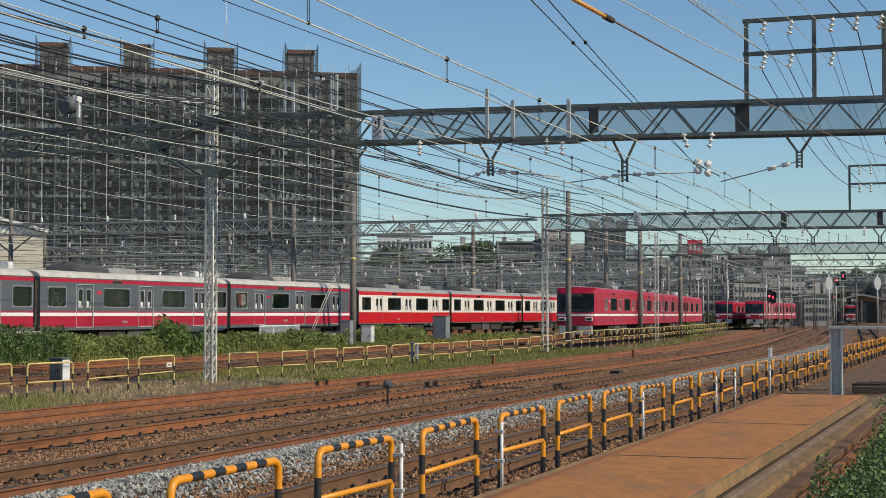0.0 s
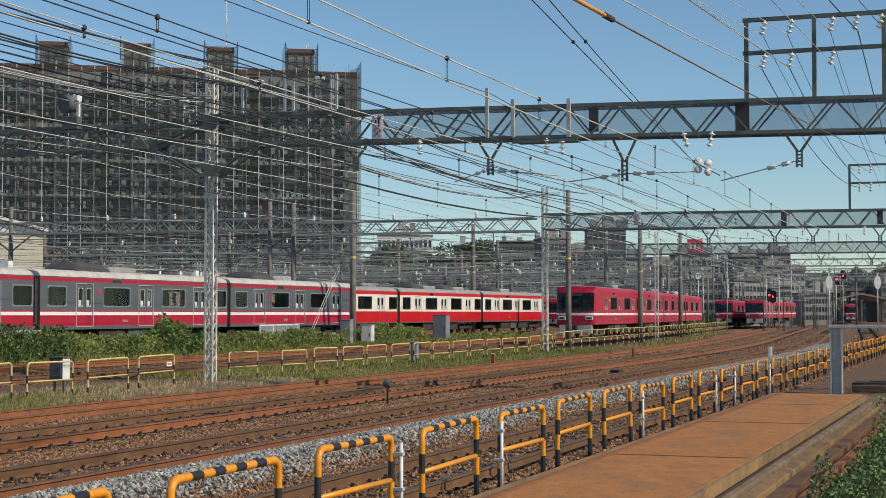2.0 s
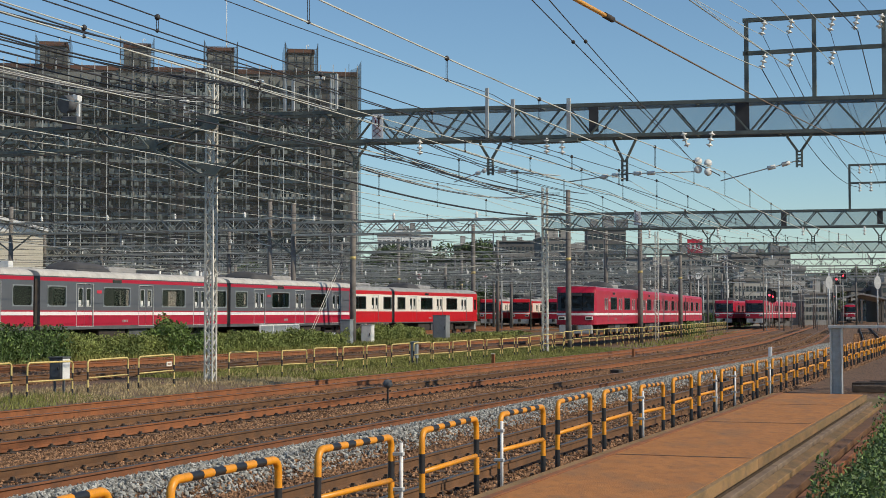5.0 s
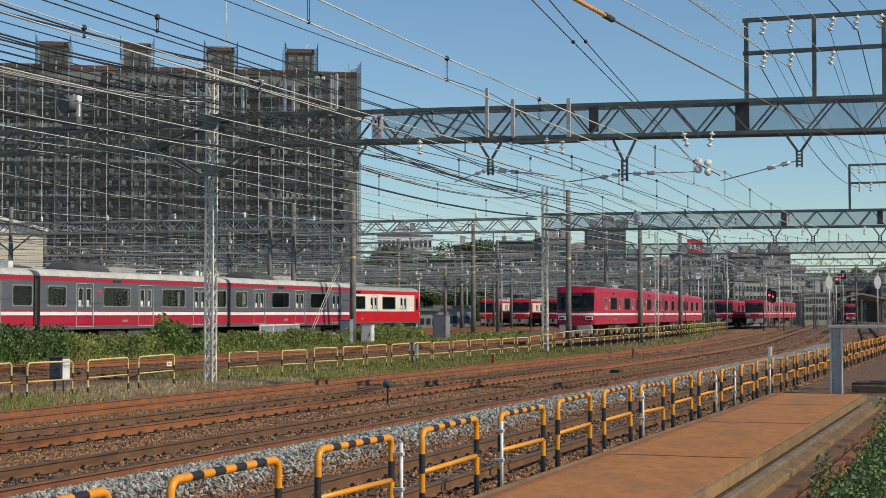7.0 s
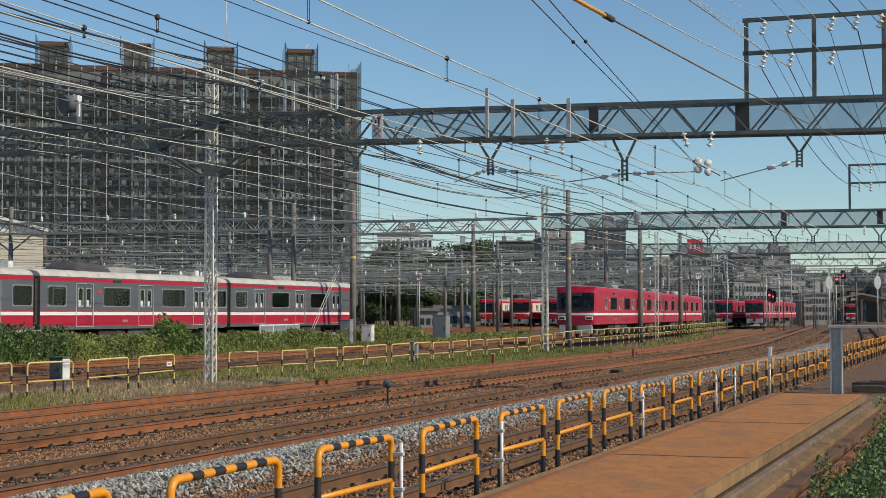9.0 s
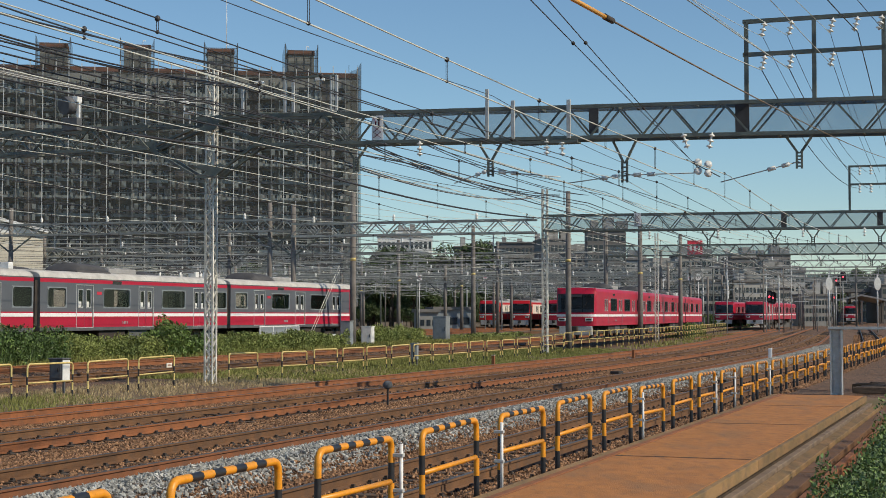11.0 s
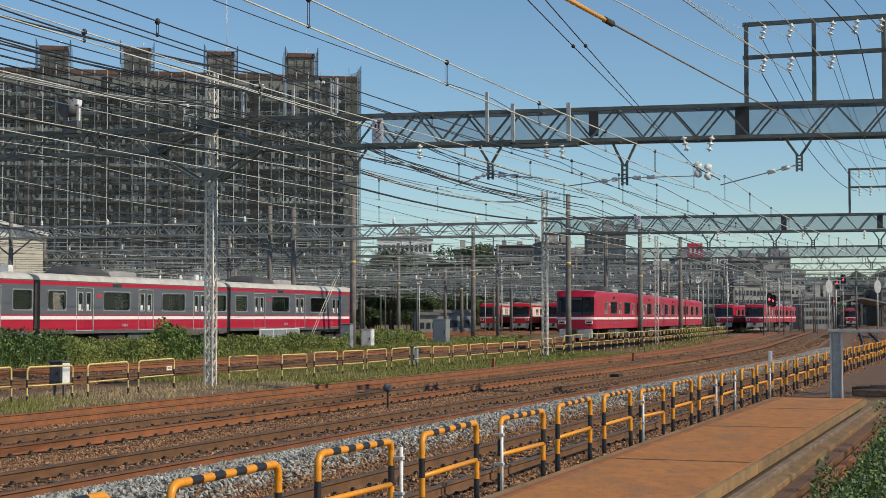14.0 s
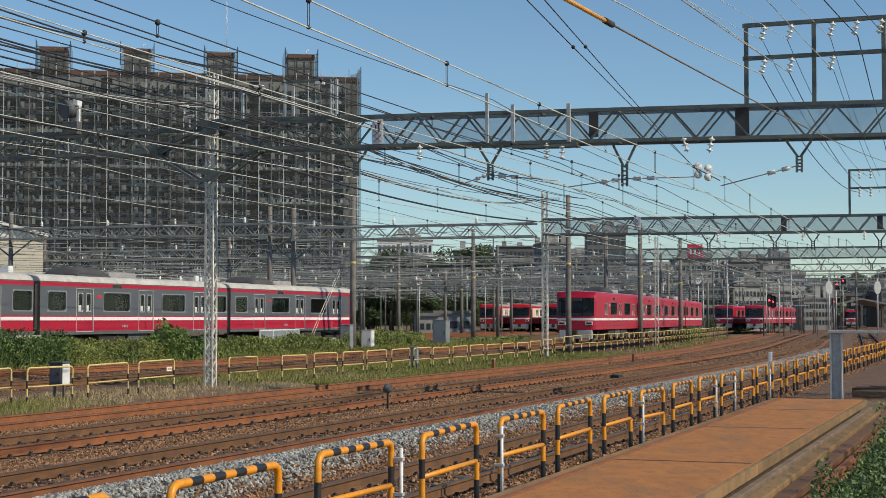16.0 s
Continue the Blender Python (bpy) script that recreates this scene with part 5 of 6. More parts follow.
# rails, planks and trough beside the deck
for d, w, z, h, m, lab in ((-3.40, 0.12, -0.16, 0.14, "old_grey", "dull grey timber rail along the deck"), (-3.17, 0.22, -0.19, 0.1, "deck_edge", "worn brown plank along the deck"), (-2.88, 0.25, -0.23, 0.1, "rust", "dark rusty plank along the deck"),
                           (-2.60, 0.12, -0.27, 0.05, "rust_orange", "orange rusted rail along the bank")):
    for k in range(6):
        t = thing("edge_plank", lab, "plank", "planks along the deck", track_pose(4 + k * 7.0, d, z))
        bm = bmesh.new()
        box(bm, -w / 2, w / 2, 0.01, 6.98, -h - 0.15, 0, 0, 0.012)
        part("plank", bm, M[m], t)

# ---- signals ----
def signal(px, Y, z, lit, mast_base, label, dx=0.0):
    t = thing("railway_signal", label, "signal", "railway signals", Matrix.Translation(((px - 784) / 2800 * Y + dx, Y, 0)))
    bm = bmesh.new()
    bar(bm, (0, 0.15, mast_base), (0, 0.15, z + 0.6), 0.16, sides=10)
    part("mast", bm, M["galv"], t)
    bm = bmesh.new()
    box(bm, -0.45, 0.45, -0.06, 0.06, z - 0.9, z + 0.9, 0, 0.25)
    part("backboard", bm, M["black_paint"], t)
    bm = bmesh.new()
    lathe(bm, 0, 0, [(0.13, 0), (0.15, 0.03), (0.02, 0.05)], 14)
    part("lens", bm, M["signal_red"] if lit else M["black_paint"], t, at=pose(0, -0.07, z, 90, 0, 0))


signal(1492, 280, 8.9, True, 0, "black railway signal showing red on a tall mast")
signal(1480, 270, 8.0, True, 0, "black railway signal showing red below another")
signal(1476, 282, 5.2, True, 0, "small black railway signal showing red")
signal(1361, 235, 4.9, True, 0, "black railway signal showing red beside parked trains")
signal(1367, 236, 4.7, True, 0, "black railway signal showing red beside parked trains")
for px, Y in ((1467, 205), (1553, 205)):
    t = thing("oval_board", "pale grey oval board on a lineside mast", "sign", "oval boards", Matrix.Translation(((px - 784) / 2800 * Y, Y, 0)))
    bm = bmesh.new()
    bar(bm, (0, 0.1, -0.1), (0, 0.1, 7.4), 0.2, sides=10)
    part("mast", bm, M["galv"], t)
    bm = bmesh.new()
    lathe(bm, 0, 0, [(0.45, 0), (0.45, 0.05)], 20)
    o = part("board", bm, M["porcelain"], t, at=pose(0, 0, 6.2, 90, 0, 0) @ Matrix.Diagonal((1, 1.9, 1, 1)))


# ---- wires ----
SUPPORTS = [-64, -8, 47.7, 88, 140, 190, 240, 300]


def wire(name, label, d, z, sag, r, tone, s0=-12, s1=300, zig=0.0, dz=None, spans=SUPPORTS):
    """A wire along the railway, sagging from support to support."""
    bm = bmesh.new()
    pts, s = [], s0
    while s <= s1:
        k = max(i for i in range(len(spans)) if spans[i] <= s or i == 0)
        a, b = spans[k], spans[min(k + 1, len(spans) - 1)]
        f = (s - a) / (b - a) if b > a else 0
        dd = d + zig * ((-1) ** k) * (1 - 2 * f)
        pts.append(at(s, dd, z - sag * 4 * f * (1 - f)))
        s += 2.5 if s < 120 else 8
    tube(bm, pts, r, 5)
    t = thing(name, label, "overhead wire", "overhead wires")
    part("strand", bm, tone, t)
    return t, pts


def catenary(d, z, top=0.72, mid=0.24, tone="wire_bright", zig=0.22, s1=300, r=0.0095):
    wire("contact_wire", "bare overhead contact wire above a track", d, z, 0.03, r, M[tone], zig=zig, s1=s1)
    t, _ = wire("messenger_wire", "bare overhead messenger wire with droppers", d, z + top, top - mid, r, M[tone], zig=zig, s1=s1)
    s = 2.2
    while s < 120:
        k = max(i for i in range(len(SUPPORTS)) if SUPPORTS[i] <= s)
        a, b = SUPPORTS[k], SUPPORTS[k + 1]
        f = (s - a) / (b - a)
        dd = d + zig * ((-1) ** k) * (1 - 2 * f)
        hi = z + top - (top - mid) * 4 * f * (1 - f)
        lo = z - 0.03 * 4 * f * (1 - f)
        bm = bmesh.new()
        p = at(s, dd)
        for o in (-0.012, 0.012):
            bar(bm, (p.x + o, p.y, lo), (p.x + o, p.y, hi), 0.008)
        lathe(bm, p.x, p.y, [(0.01, hi - 0.04), (0.035, hi - 0.02), (0.035, hi + 0.02), (0.01, hi + 0.04)], 8)
        lathe(bm, p.x, p.y, [(0.01, lo - 0.02), (0.03, lo), (0.01, lo + 0.03)], 8)
        part("dropper", bm, M["wire"], t)
        s += 5.0
    return t


for d, z, top, mid, tone in ((-7.8, 5.71, 0.72, 0.30, "wire_bright"), (-9.85, 5.73, 0.5, 0.14, "wire"), (-10.9, 5.72, 0.62, 0.08, "wire_bright"), (-12.75, 5.6, 0.72, 0.24, "wire"), (-16.9, 5.6, 0.72, 0.24, "wire_bright"), (-20.9, 5.6, 0.72, 0.24, "wire")):
    catenary(d, z, top, mid, tone, zig=0.0, s1=300 if d > -20 else 160, r=0.012 if d == -7.8 else 0.0095)
for d, z in ((-27.2, 5.6), (-30.6, 5.3), (-34.6, 5.5), (-40.7, 5.7)):
    catenary(d, z, tone="wire", zig=0.2, s1=240)
FEED = "dark feeder cable along the gantries"
for d, z, sag, r, tone in ((-21.0, 9.0, 0.10, 0.017, "wire_bright"), (-21.1, 9.15, 0.25, 0.015, "wire"), (-20.6, 8.85, 0.3, 0.015, "wire"), (-22.1, 8.55, 0.25, 0.024, "wire"),
                           (-22.3, 8.45, 0.3, 0.02, "wire"), (-22.0, 7.6, 0.1, 0.016, "wire_bright"), (-24.0, 7.7, 0.5, 0.04, "wire"), (-18.2, 7.2, 0.25, 0.014, "wire_bright"),
                           (-15.3, 9.2, 0.5, 0.011, "wire"), (-17.6, 7.0, 0.4, 0.02, "wire"), (-13.1, 7.1, 0.35, 0.012, "wire"), (-28.5, 7.7, 0.4, 0.011, "wire_bright"), (-31, 7.8, 0.5, 0.011, "wire_bright"),
                           (-33.5, 7.6, 0.4, 0.014, "wire"), (-36, 7.7, 0.5, 0.011, "wire_bright"), (-38.5, 8.0, 0.4, 0.014, "wire"), (-26.5, 9.3, 0.6, 0.014, "wire")):
    wire("feeder_cable", FEED, d, z, sag, r, M[tone], s1=300 if d > -25 else 220)
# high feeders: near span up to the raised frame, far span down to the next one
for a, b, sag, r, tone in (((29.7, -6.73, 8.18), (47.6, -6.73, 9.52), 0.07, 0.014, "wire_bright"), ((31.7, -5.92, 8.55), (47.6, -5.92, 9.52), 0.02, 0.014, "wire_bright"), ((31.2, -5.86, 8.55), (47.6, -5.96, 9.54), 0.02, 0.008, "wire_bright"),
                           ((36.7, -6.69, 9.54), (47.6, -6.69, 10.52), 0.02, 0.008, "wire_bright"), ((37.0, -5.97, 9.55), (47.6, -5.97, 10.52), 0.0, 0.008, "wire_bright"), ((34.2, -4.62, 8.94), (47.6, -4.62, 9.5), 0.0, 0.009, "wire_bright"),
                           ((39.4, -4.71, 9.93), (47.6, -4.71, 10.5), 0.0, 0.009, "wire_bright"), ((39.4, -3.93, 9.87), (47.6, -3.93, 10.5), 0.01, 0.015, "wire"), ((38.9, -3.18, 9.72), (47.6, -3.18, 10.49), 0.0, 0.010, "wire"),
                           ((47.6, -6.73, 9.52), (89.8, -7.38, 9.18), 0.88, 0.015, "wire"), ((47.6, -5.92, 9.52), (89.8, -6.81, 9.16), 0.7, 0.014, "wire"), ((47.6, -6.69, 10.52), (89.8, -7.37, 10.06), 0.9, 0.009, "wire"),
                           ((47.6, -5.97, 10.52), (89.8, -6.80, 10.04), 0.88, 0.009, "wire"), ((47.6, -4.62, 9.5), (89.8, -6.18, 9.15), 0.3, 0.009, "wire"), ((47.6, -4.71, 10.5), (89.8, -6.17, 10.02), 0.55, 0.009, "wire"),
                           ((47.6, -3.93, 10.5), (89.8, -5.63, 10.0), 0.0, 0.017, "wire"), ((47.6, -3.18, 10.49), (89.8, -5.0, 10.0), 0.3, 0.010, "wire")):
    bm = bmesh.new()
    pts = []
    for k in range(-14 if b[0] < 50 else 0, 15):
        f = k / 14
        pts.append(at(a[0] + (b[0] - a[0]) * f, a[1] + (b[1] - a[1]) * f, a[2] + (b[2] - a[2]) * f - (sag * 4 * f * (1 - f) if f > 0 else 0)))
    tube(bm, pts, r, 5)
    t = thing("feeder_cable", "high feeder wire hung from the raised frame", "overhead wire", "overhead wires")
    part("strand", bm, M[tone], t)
# yard wires, many and thin
for i in range(34):
    d = -44 - i * 2.4 + rng.uniform(-0.5, 0.5)
    z = rng.choice((5.4, 5.9, 6.4, 7.2, 7.8, 8.4)) + rng.uniform(-0.2, 0.2)
    wire("yard_wire", "thin overhead wire across the yard", d, z, rng.uniform(0.2, 0.6), 0.013, M[rng.choice(("wire", "wire", "wire_bright", "galv"))], 55, 300, 0.2, spans=[20, 55, 97, 128, 160, 190, 225, 300])
for i in range(60):     # cross spans
    s = rng.uniform(95, 260)
    z = rng.uniform(5.2, 8.5)
    bm = bmesh.new()
    a, b = rng.uniform(-140, -70), rng.uniform(-45, -29)
    tube(bm, [at(s, a + (b - a) * k / 12, z - 0.5 * 4 * (k / 12) * (1 - k / 12)) for k in range(13)], 0.016, 5)
    t = thing("span_wire", "thin cross-span wire over the sidings", "overhead wire", "overhead wires")
    part("strand", bm, M[rng.choice(("wire", "galv", "wire_bright"))], t)
# anchored wire with an orange insulating sleeve
t = thing("anchored_wire", "steel wire with an orange insulating sleeve", "overhead wire")
A, B = Vector((0.68, 12.15, 4.82)), Vector((18.6, 66.0, 8.73))
bm = bmesh.new()
tube(bm, [A.lerp(B, k / 20) - Vector((0, 0, 0.15 * 4 * (k / 20) * (1 - k / 20))) for k in range(-6, 21)], 0.010, 6)
part("strand", bm, M["old_grey"], t)
bm = bmesh.new()
tube(bm, [A.lerp(B, k) - Vector((0, 0, 0.15 * 4 * k * (1 - k))) for k in (-0.28, -0.2, -0.1, 0.0, 0.048)], 0.021, 10)
part("sleeve", bm, M["orange_sleeve"], t, "orange insulating sleeve")
bm = bmesh.new()
tube(bm, [A.lerp(B, k) - Vector((0, 0, 0.15 * 4 * k * (1 - k))) for k in (0.046, 0.052)], 0.030, 10)
part("clamp", bm, M["dark"], t)
# disc insulators in the line near the gantry, and a registration arm
t = thing("disc_insulator", "pair of pale disc insulators in a wire", "insulator")
for k, (dd, z) in enumerate(((-8.55, 6.75), (-8.25, 6.68), (-8.55, 6.5), (-8.25, 6.42))):
    bm = bmesh.new()
    lathe(bm, 0, 0, [(0.03, -0.05), (0.12, -0.03), (0.12, 0.02), (0.04, 0.06)], 14)
    part("disc", bm, M["porcelain"], t, at=Matrix.Translation(at(47.0, dd, z)) @ pose(0, 0, 0, 70, 20, 0))
bm = bmesh.new()
bar(bm, at(47.0, -8.9, 6.85), at(47.0, -7.9, 6.3), 0.03, sides=6)
part("link", bm, M["dark"], t)
for d0, z0, d1, z1 in ((-5.66, 6.75, -8.0, 6.2), (-10.95, 6.5, -12.75, 6.3), (-10.95, 6.5, -8.6, 6.5), (-15.29, 6.8, -16.5, 6.4), (-15.29, 6.75, -13.0, 6.5)):
    t = thing("registration_arm", "steel registration arm with insulators under the gantry", "registration arm", "registration arms")
    bm = bmesh.new()
    bar(bm, at(47.7, d0, z0), at(47.7, d1, z1), 0.035, sides=6)
    part("rod", bm, M["galv"], t)
    for f in (0.12, 0.3):
        bm = bmesh.new()
        p, q = at(47.7, d0, z0).lerp(at(47.7, d1, z1), f), at(47.7, d0, z0).lerp(at(47.7, d1, z1), f + 0.1)
        bar(bm, p, q, 0.13, sides=10)
        part("insulator", bm, M["porcelain"], t)


# heavy cables slung between the gantries and the lattice pole
def slung(label, a, b, sag, r, tone):
    t = thing("slung_cable", label, "cable", "slung cables")
    bm = bmesh.new()
    pts = []
    for k in range(25):
        f = k / 24
        pts.append(at(a[0] + (b[0] - a[0]) * f, a[1] + (b[1] - a[1]) * f, a[2] + (b[2] - a[2]) * f - sag * 4 * f * (1 - f)))
    tube(bm, pts, r, 6)
    part("strand", bm, M[tone], t)


for k in range(3):
    slung("heavy dark cable slung between two gantries", (47.7, -19.51, 7.82 - k * 0.06), (89.8, -24.25, 9.25 - k * 0.06), 0.48 + k * 0.05, 0.018, "wire")
for k in range(3):
    slung("heavy grey cable slung between two gantries", (47.7, -20.31, 7.11 + k * 0.05), (89.8, -25.9, 9.05 + k * 0.04), 0.44 + k * 0.03, 0.018, "galv" if k == 1 else "wire")
for k in range(2):
    slung("dark cable slung between two gantries", (47.7, -18.53, 8.25 - k * 0.08), (89.8, -22.54, 9.14), 0.40 + k * 0.04, 0.015, "wire")
for a, b, sag, r in (((28, -19.78, 8.07), (47.7, -23.6, 9.86), 0.18, 0.022), ((28, -19.78, 7.95), (47.7, -23.8, 9.83), 0.13, 0.022), ((28, -19.78, 8.01), (47.7, -23.7, 9.80), 0.2, 0.018),
                     ((28, -19.79, 8.54), (47.7, -22.8, 10.2), 0.08, 0.022), ((28, -19.79, 8.69), (47.7, -22.8, 10.3), 0.25, 0.020)):
    slung("heavy dark feeder cable running up to the gantry", a, b, sag, r, "wire")
for k in range(4):
    slung("bundle of grey cables slung to the lattice pole", (6, -18.6, 8.7 + k * 0.06), (47.7, -25.2, 9.35 + k * 0.07), 1.15 + k * 0.05, 0.017, "skirt" if k % 2 else "galv")

# wires anchored at the disc insulators, with a dropper between them
for a, b, nm in ((tuple(at(19, -5.54, 6.14)), tuple(at(47, -8.48, 6.54)), "lower"), (tuple(at(19, -5.32, 6.13)), tuple(at(47, -8.54, 6.57)), "upper")):
    t = thing("anchored_wire", "dark wire ending in disc insulators under the gantry", "overhead wire", "overhead wires")
    bm = bmesh.new()
    A2, B2 = Vector(a), Vector(b)
    tube(bm, [A2.lerp(B2, k / 12) - Vector((0, 0, 0.03 * 4 * (k / 12) * (1 - k / 12))) for k in range(-4, 13)], 0.008, 5)
    part("strand", bm, M["wire"], t)
    for f in (0.12, 0.42):
        p = A2.lerp(B2, f) - Vector((0, 0, 0.03 * 4 * f * (1 - f)))
        bm = bmesh.new()
        lathe(bm, p.x, p.y, [(0.008, p.z - 0.03), (0.028, p.z - 0.012), (0.028, p.z + 0.012), (0.008, p.z + 0.03)], 8)
        part("clamp", bm, M["dark"], t)

# pale stakes clamped to some hoops
for s in (16.07, 19.71, 28.26, 36.0, 38.67, 44.8):
    t = thing("fence_stake", "pale galvanised stake clamped to a fence hoop", "stake", "fence stakes", track_pose(s, -6.17, 0))
    bm = bmesh.new()
    bar(bm, (0, 0, -0.2), (0, 0, 0.80), 0.042, sides=10)
    part("pipe", bm, M["white_box"], t)
    for z in (0.30, 0.68):
        bm = bmesh.new()
        box(bm, -0.10, 0.03, -0.035, 0.035, z - 0.02, z + 0.02, 0, 0.006)
        part("clip", bm, M["galv"], t)

# station roofs and an overbridge at the end of the view
t = thing("station_canopy", "dark gabled station canopy on posts far down the line", "canopy", at=pose((1525 - 784) / 2800 * 370, 370, 0, 0, 0, -12))
bm = bmesh.new()
for sx in (-1, 1):
    vs = [bm.verts.new(v) for v in ((0, 0, 6.6), (sx * 6.5, 0, 5.2), (sx * 6.5, 60, 5.2), (0, 60, 6.6))]
    vt = [bm.verts.new(v.co + Vector((0, 0, 0.4))) for v in vs]
    bm.faces.new(vs), bm.faces.new(vt[::-1])
    for k in range(4):
        bm.faces.new((vs[k], vs[(k + 1) % 4], vt[(k + 1) % 4], vt[k]))
part("roof", bm, M["roof_grey"], t)
for x in (-5.5, 0.0, 5.5):
    for y in (0.5, 12, 24):
        bm = bmesh.new()
        bar(bm, (x, y, -0.2), (x, y, 5.6), 0.35)
        part("post", bm, M["concrete"], t)
t = thing("overbridge", "dark covered footbridge across the far station", "bridge", at=pose((1395 - 784) / 2800 * 430, 430, 0, 0, 0, -6))
bm = bmesh.new()
box(bm, 0, 60, 0, 5, 8.2, 11.2, 0, 0.1)
part("deck", bm, M["far_grey"], t)
bm = bmesh.new()
box(bm, -0.5, 60.5, -0.6, 5.6, 11.2, 11.8)
part("roof", bm, M["roof_grey"], t)
for k in range(14):
    bm = bmesh.new()
    box(bm, 1 + k * 4.2, 4.4 + k * 4.2, -0.05, 0.02, 9.2, 10.6)
    part("window", bm, M["far_glass"], t)
for k in range(5):
    bm = bmesh.new()
    box(bm, 2 + k * 14, 2.8 + k * 14, 1, 4, -1, 8.2)
    part("pier", bm, M["concrete"], t)


# ---- distance ----
def far_building(px0, px1, top, Y, floors, bays, tone, label, base=555, roof_bits=True):
    """A block seen far off: walls, roof slab, and a window for each bay and storey."""
    x0, x1 = (px0 - 784) / 2800 * Y, (px1 - 784) / 2800 * Y
    h = 2.2 + (555 - top) / 2800 * Y
    t = thing("distant_building", label, "building", "distant town", pose(x0, Y, 0, 0, 0, rng.uniform(-4, 8)))
    w, dp = x1 - x0, rng.uniform(9, 15)
    bm = bmesh.new()
    box(bm, 0, w, 0, dp, -1, h - 0.4)
    part("wall", bm, tone, t)
    bm = bmesh.new()
    box(bm, -0.3, w + 0.3, -0.3, dp + 0.3, h - 0.4, h)
    part("roof", bm, M["far_grey"], t)
    st, bw = (h - 1.5) / floors, w / bays
    bm = bmesh.new()
    box(bm, bw * 0.18, bw * 0.82, -0.06, 0.05, st * 0.25, st * 0.78)
    win = mesh_of("window", bm, M["far_glass"])
    bm = bmesh.new()
    box(bm, bw * 0.04, bw * 0.96, -0.9, 0, 0, st * 0.3)
    bal = mesh_of("balcony", bm, M["far_white"])
    has = rng.random() < 0.5
    for f in range(floors):
        for b in range(bays):
            m = Matrix.Translation((b * bw, 0, 0.5 + f * st))
            part("window", win, [], t, at=m)
            if has and f:
                part("balcony", bal, [], t, at=m)
    if roof_bits:
        for k in range(3):
            bm = bmesh.new()
            x = (0.08 + 0.3 * k + rng.uniform(0, 0.12)) * w
            box(bm, x, x + rng.uniform(1, 2.5), 2, 5, h, h + rng.uniform(0.8, 2.5))
            part("roof_plant", bm, M["far_white"], t)
    return t


TOWN = "distant town block with rows of windows"
for a, b, top, Y, fl, bays, tone in ((1040, 1108, 402, 330, 9, 7, "far_grey"), (1000, 1042, 440, 360, 6, 4, "far_grey"), (1108, 1150, 455, 380, 5, 5, "far_white"), (1150, 1200, 470, 340, 4, 5, "far_grey"),
                                     (1196, 1260, 448, 350, 6, 7, "far_white"), (1255, 1300, 462, 390, 5, 5, "far_white"), (1296, 1345, 452, 360, 6, 5, "far_grey"), (1340, 1400, 447, 400, 7, 7, "far_grey"),
                                     (1345, 1385, 470, 320, 4, 5, "far_white"), (1398, 1425, 478, 420, 5, 3, "far_white"), (1430, 1480, 500, 460, 4, 5, "far_grey"), (1478, 1568, 512, 500, 3, 9, "far_grey"),
                                     (960, 1010, 420, 400, 6, 7, "far_grey"), (880, 965, 426, 420, 6, 12, "far_grey"), (805, 885, 433, 430, 6, 10, "far_grey"), (1100, 1180, 488, 300, 4, 12, "far_grey"),
                                     (1210, 1290, 492, 300, 4, 12, "far_grey"), (1300, 1360, 494, 300, 4, 9, "far_white"), (1362, 1402, 504, 310, 3, 8, "far_grey"), (1560, 1660, 500, 420, 4, 8, "far_grey"), (1420, 1470, 518, 330, 3, 9, "far_white")):
    far_building(a, b, top, Y, fl, bays, M[tone], TOWN)
far_building(668, 765, 416, 620, 6, 12, M["white_box"], "white hospital-like block on a wooded rise")
far_building(700, 735, 405, 640, 3, 4, M["white_box"], "white upper block on a wooded rise")
t = thing("rooftop_sign", "red rooftop advertising board with pale marks", "sign", at=pose((1217 - 784) / 2800 * 345, 345, 0))
bm = bmesh.new()
box(bm, 0, 3.3, 0, 0.3, 15.3, 18.4, 0, 0.03)
part("board", bm, M["sign_red"], t)
bm = bmesh.new()
for k in range(3):
    box(bm, 0.5 + k * 0.9, 0.95 + k * 0.9, -0.05, 0, 16.2, 17.6)
part("marks", bm, M["white"], t)
bm = bmesh.new()
for x in (0.4, 2.9):
    bar(bm, (x, 0.15, 0), (x, 0.15, 15.4), 0.25)
part("stand", bm, M["skirt"], t)
bm = bmesh.new()
box(bm, -1.6, -0.1, 0, 0.3, 15.6, 17.6)
part("side_board", bm, M["far_white"], t)

# shed with a pale gable behind the yard
t = thing("pale_shed", "cream clad shed with a white gable roof and a window band", "shed", at=pose(-33.4, 132, 0, 0, 0, 17))
bm = bmesh.new()
box(bm, -30, 0, 0, 20, 0, 9.0)
part("wall", bm, M["tan"], t)
for k in range(20):
    bm = bmesh.new()
    box(bm, -30, 0.0, -0.04, -0.005, 3.0 + k * 0.3, 3.26 + k * 0.3)
    part("cladding_board", bm, M["tan"], t)
bm = bmesh.new()
for a, b in (((0.4, 9.0), (-12, 12.2)), ((-12, 12.2), (-24, 9.0))):
    vs = [bm.verts.new(v) for v in ((a[0], -0.5, a[1]), (b[0], -0.5, b[1]), (b[0], 20.5, b[1]), (a[0], 20.5, a[1]))]
    vt = [bm.verts.new(v.co + Vector((0, 0, 0.25))) for v in vs]
    bm.faces.new(vs), bm.faces.new(vt[::-1])
    for k in range(4):
        bm.faces.new((vs[k], vs[(k + 1) % 4], vt[(k + 1) % 4], vt[k]))
bm.faces.new([bm.verts.new(v) for v in ((0, -0.02, 9.0), (-12, -0.02, 12.1), (-24, -0.02, 9.0))])
part("roof", bm, M["white_box"], t, "white metal gable roof")
bm = bmesh.new()
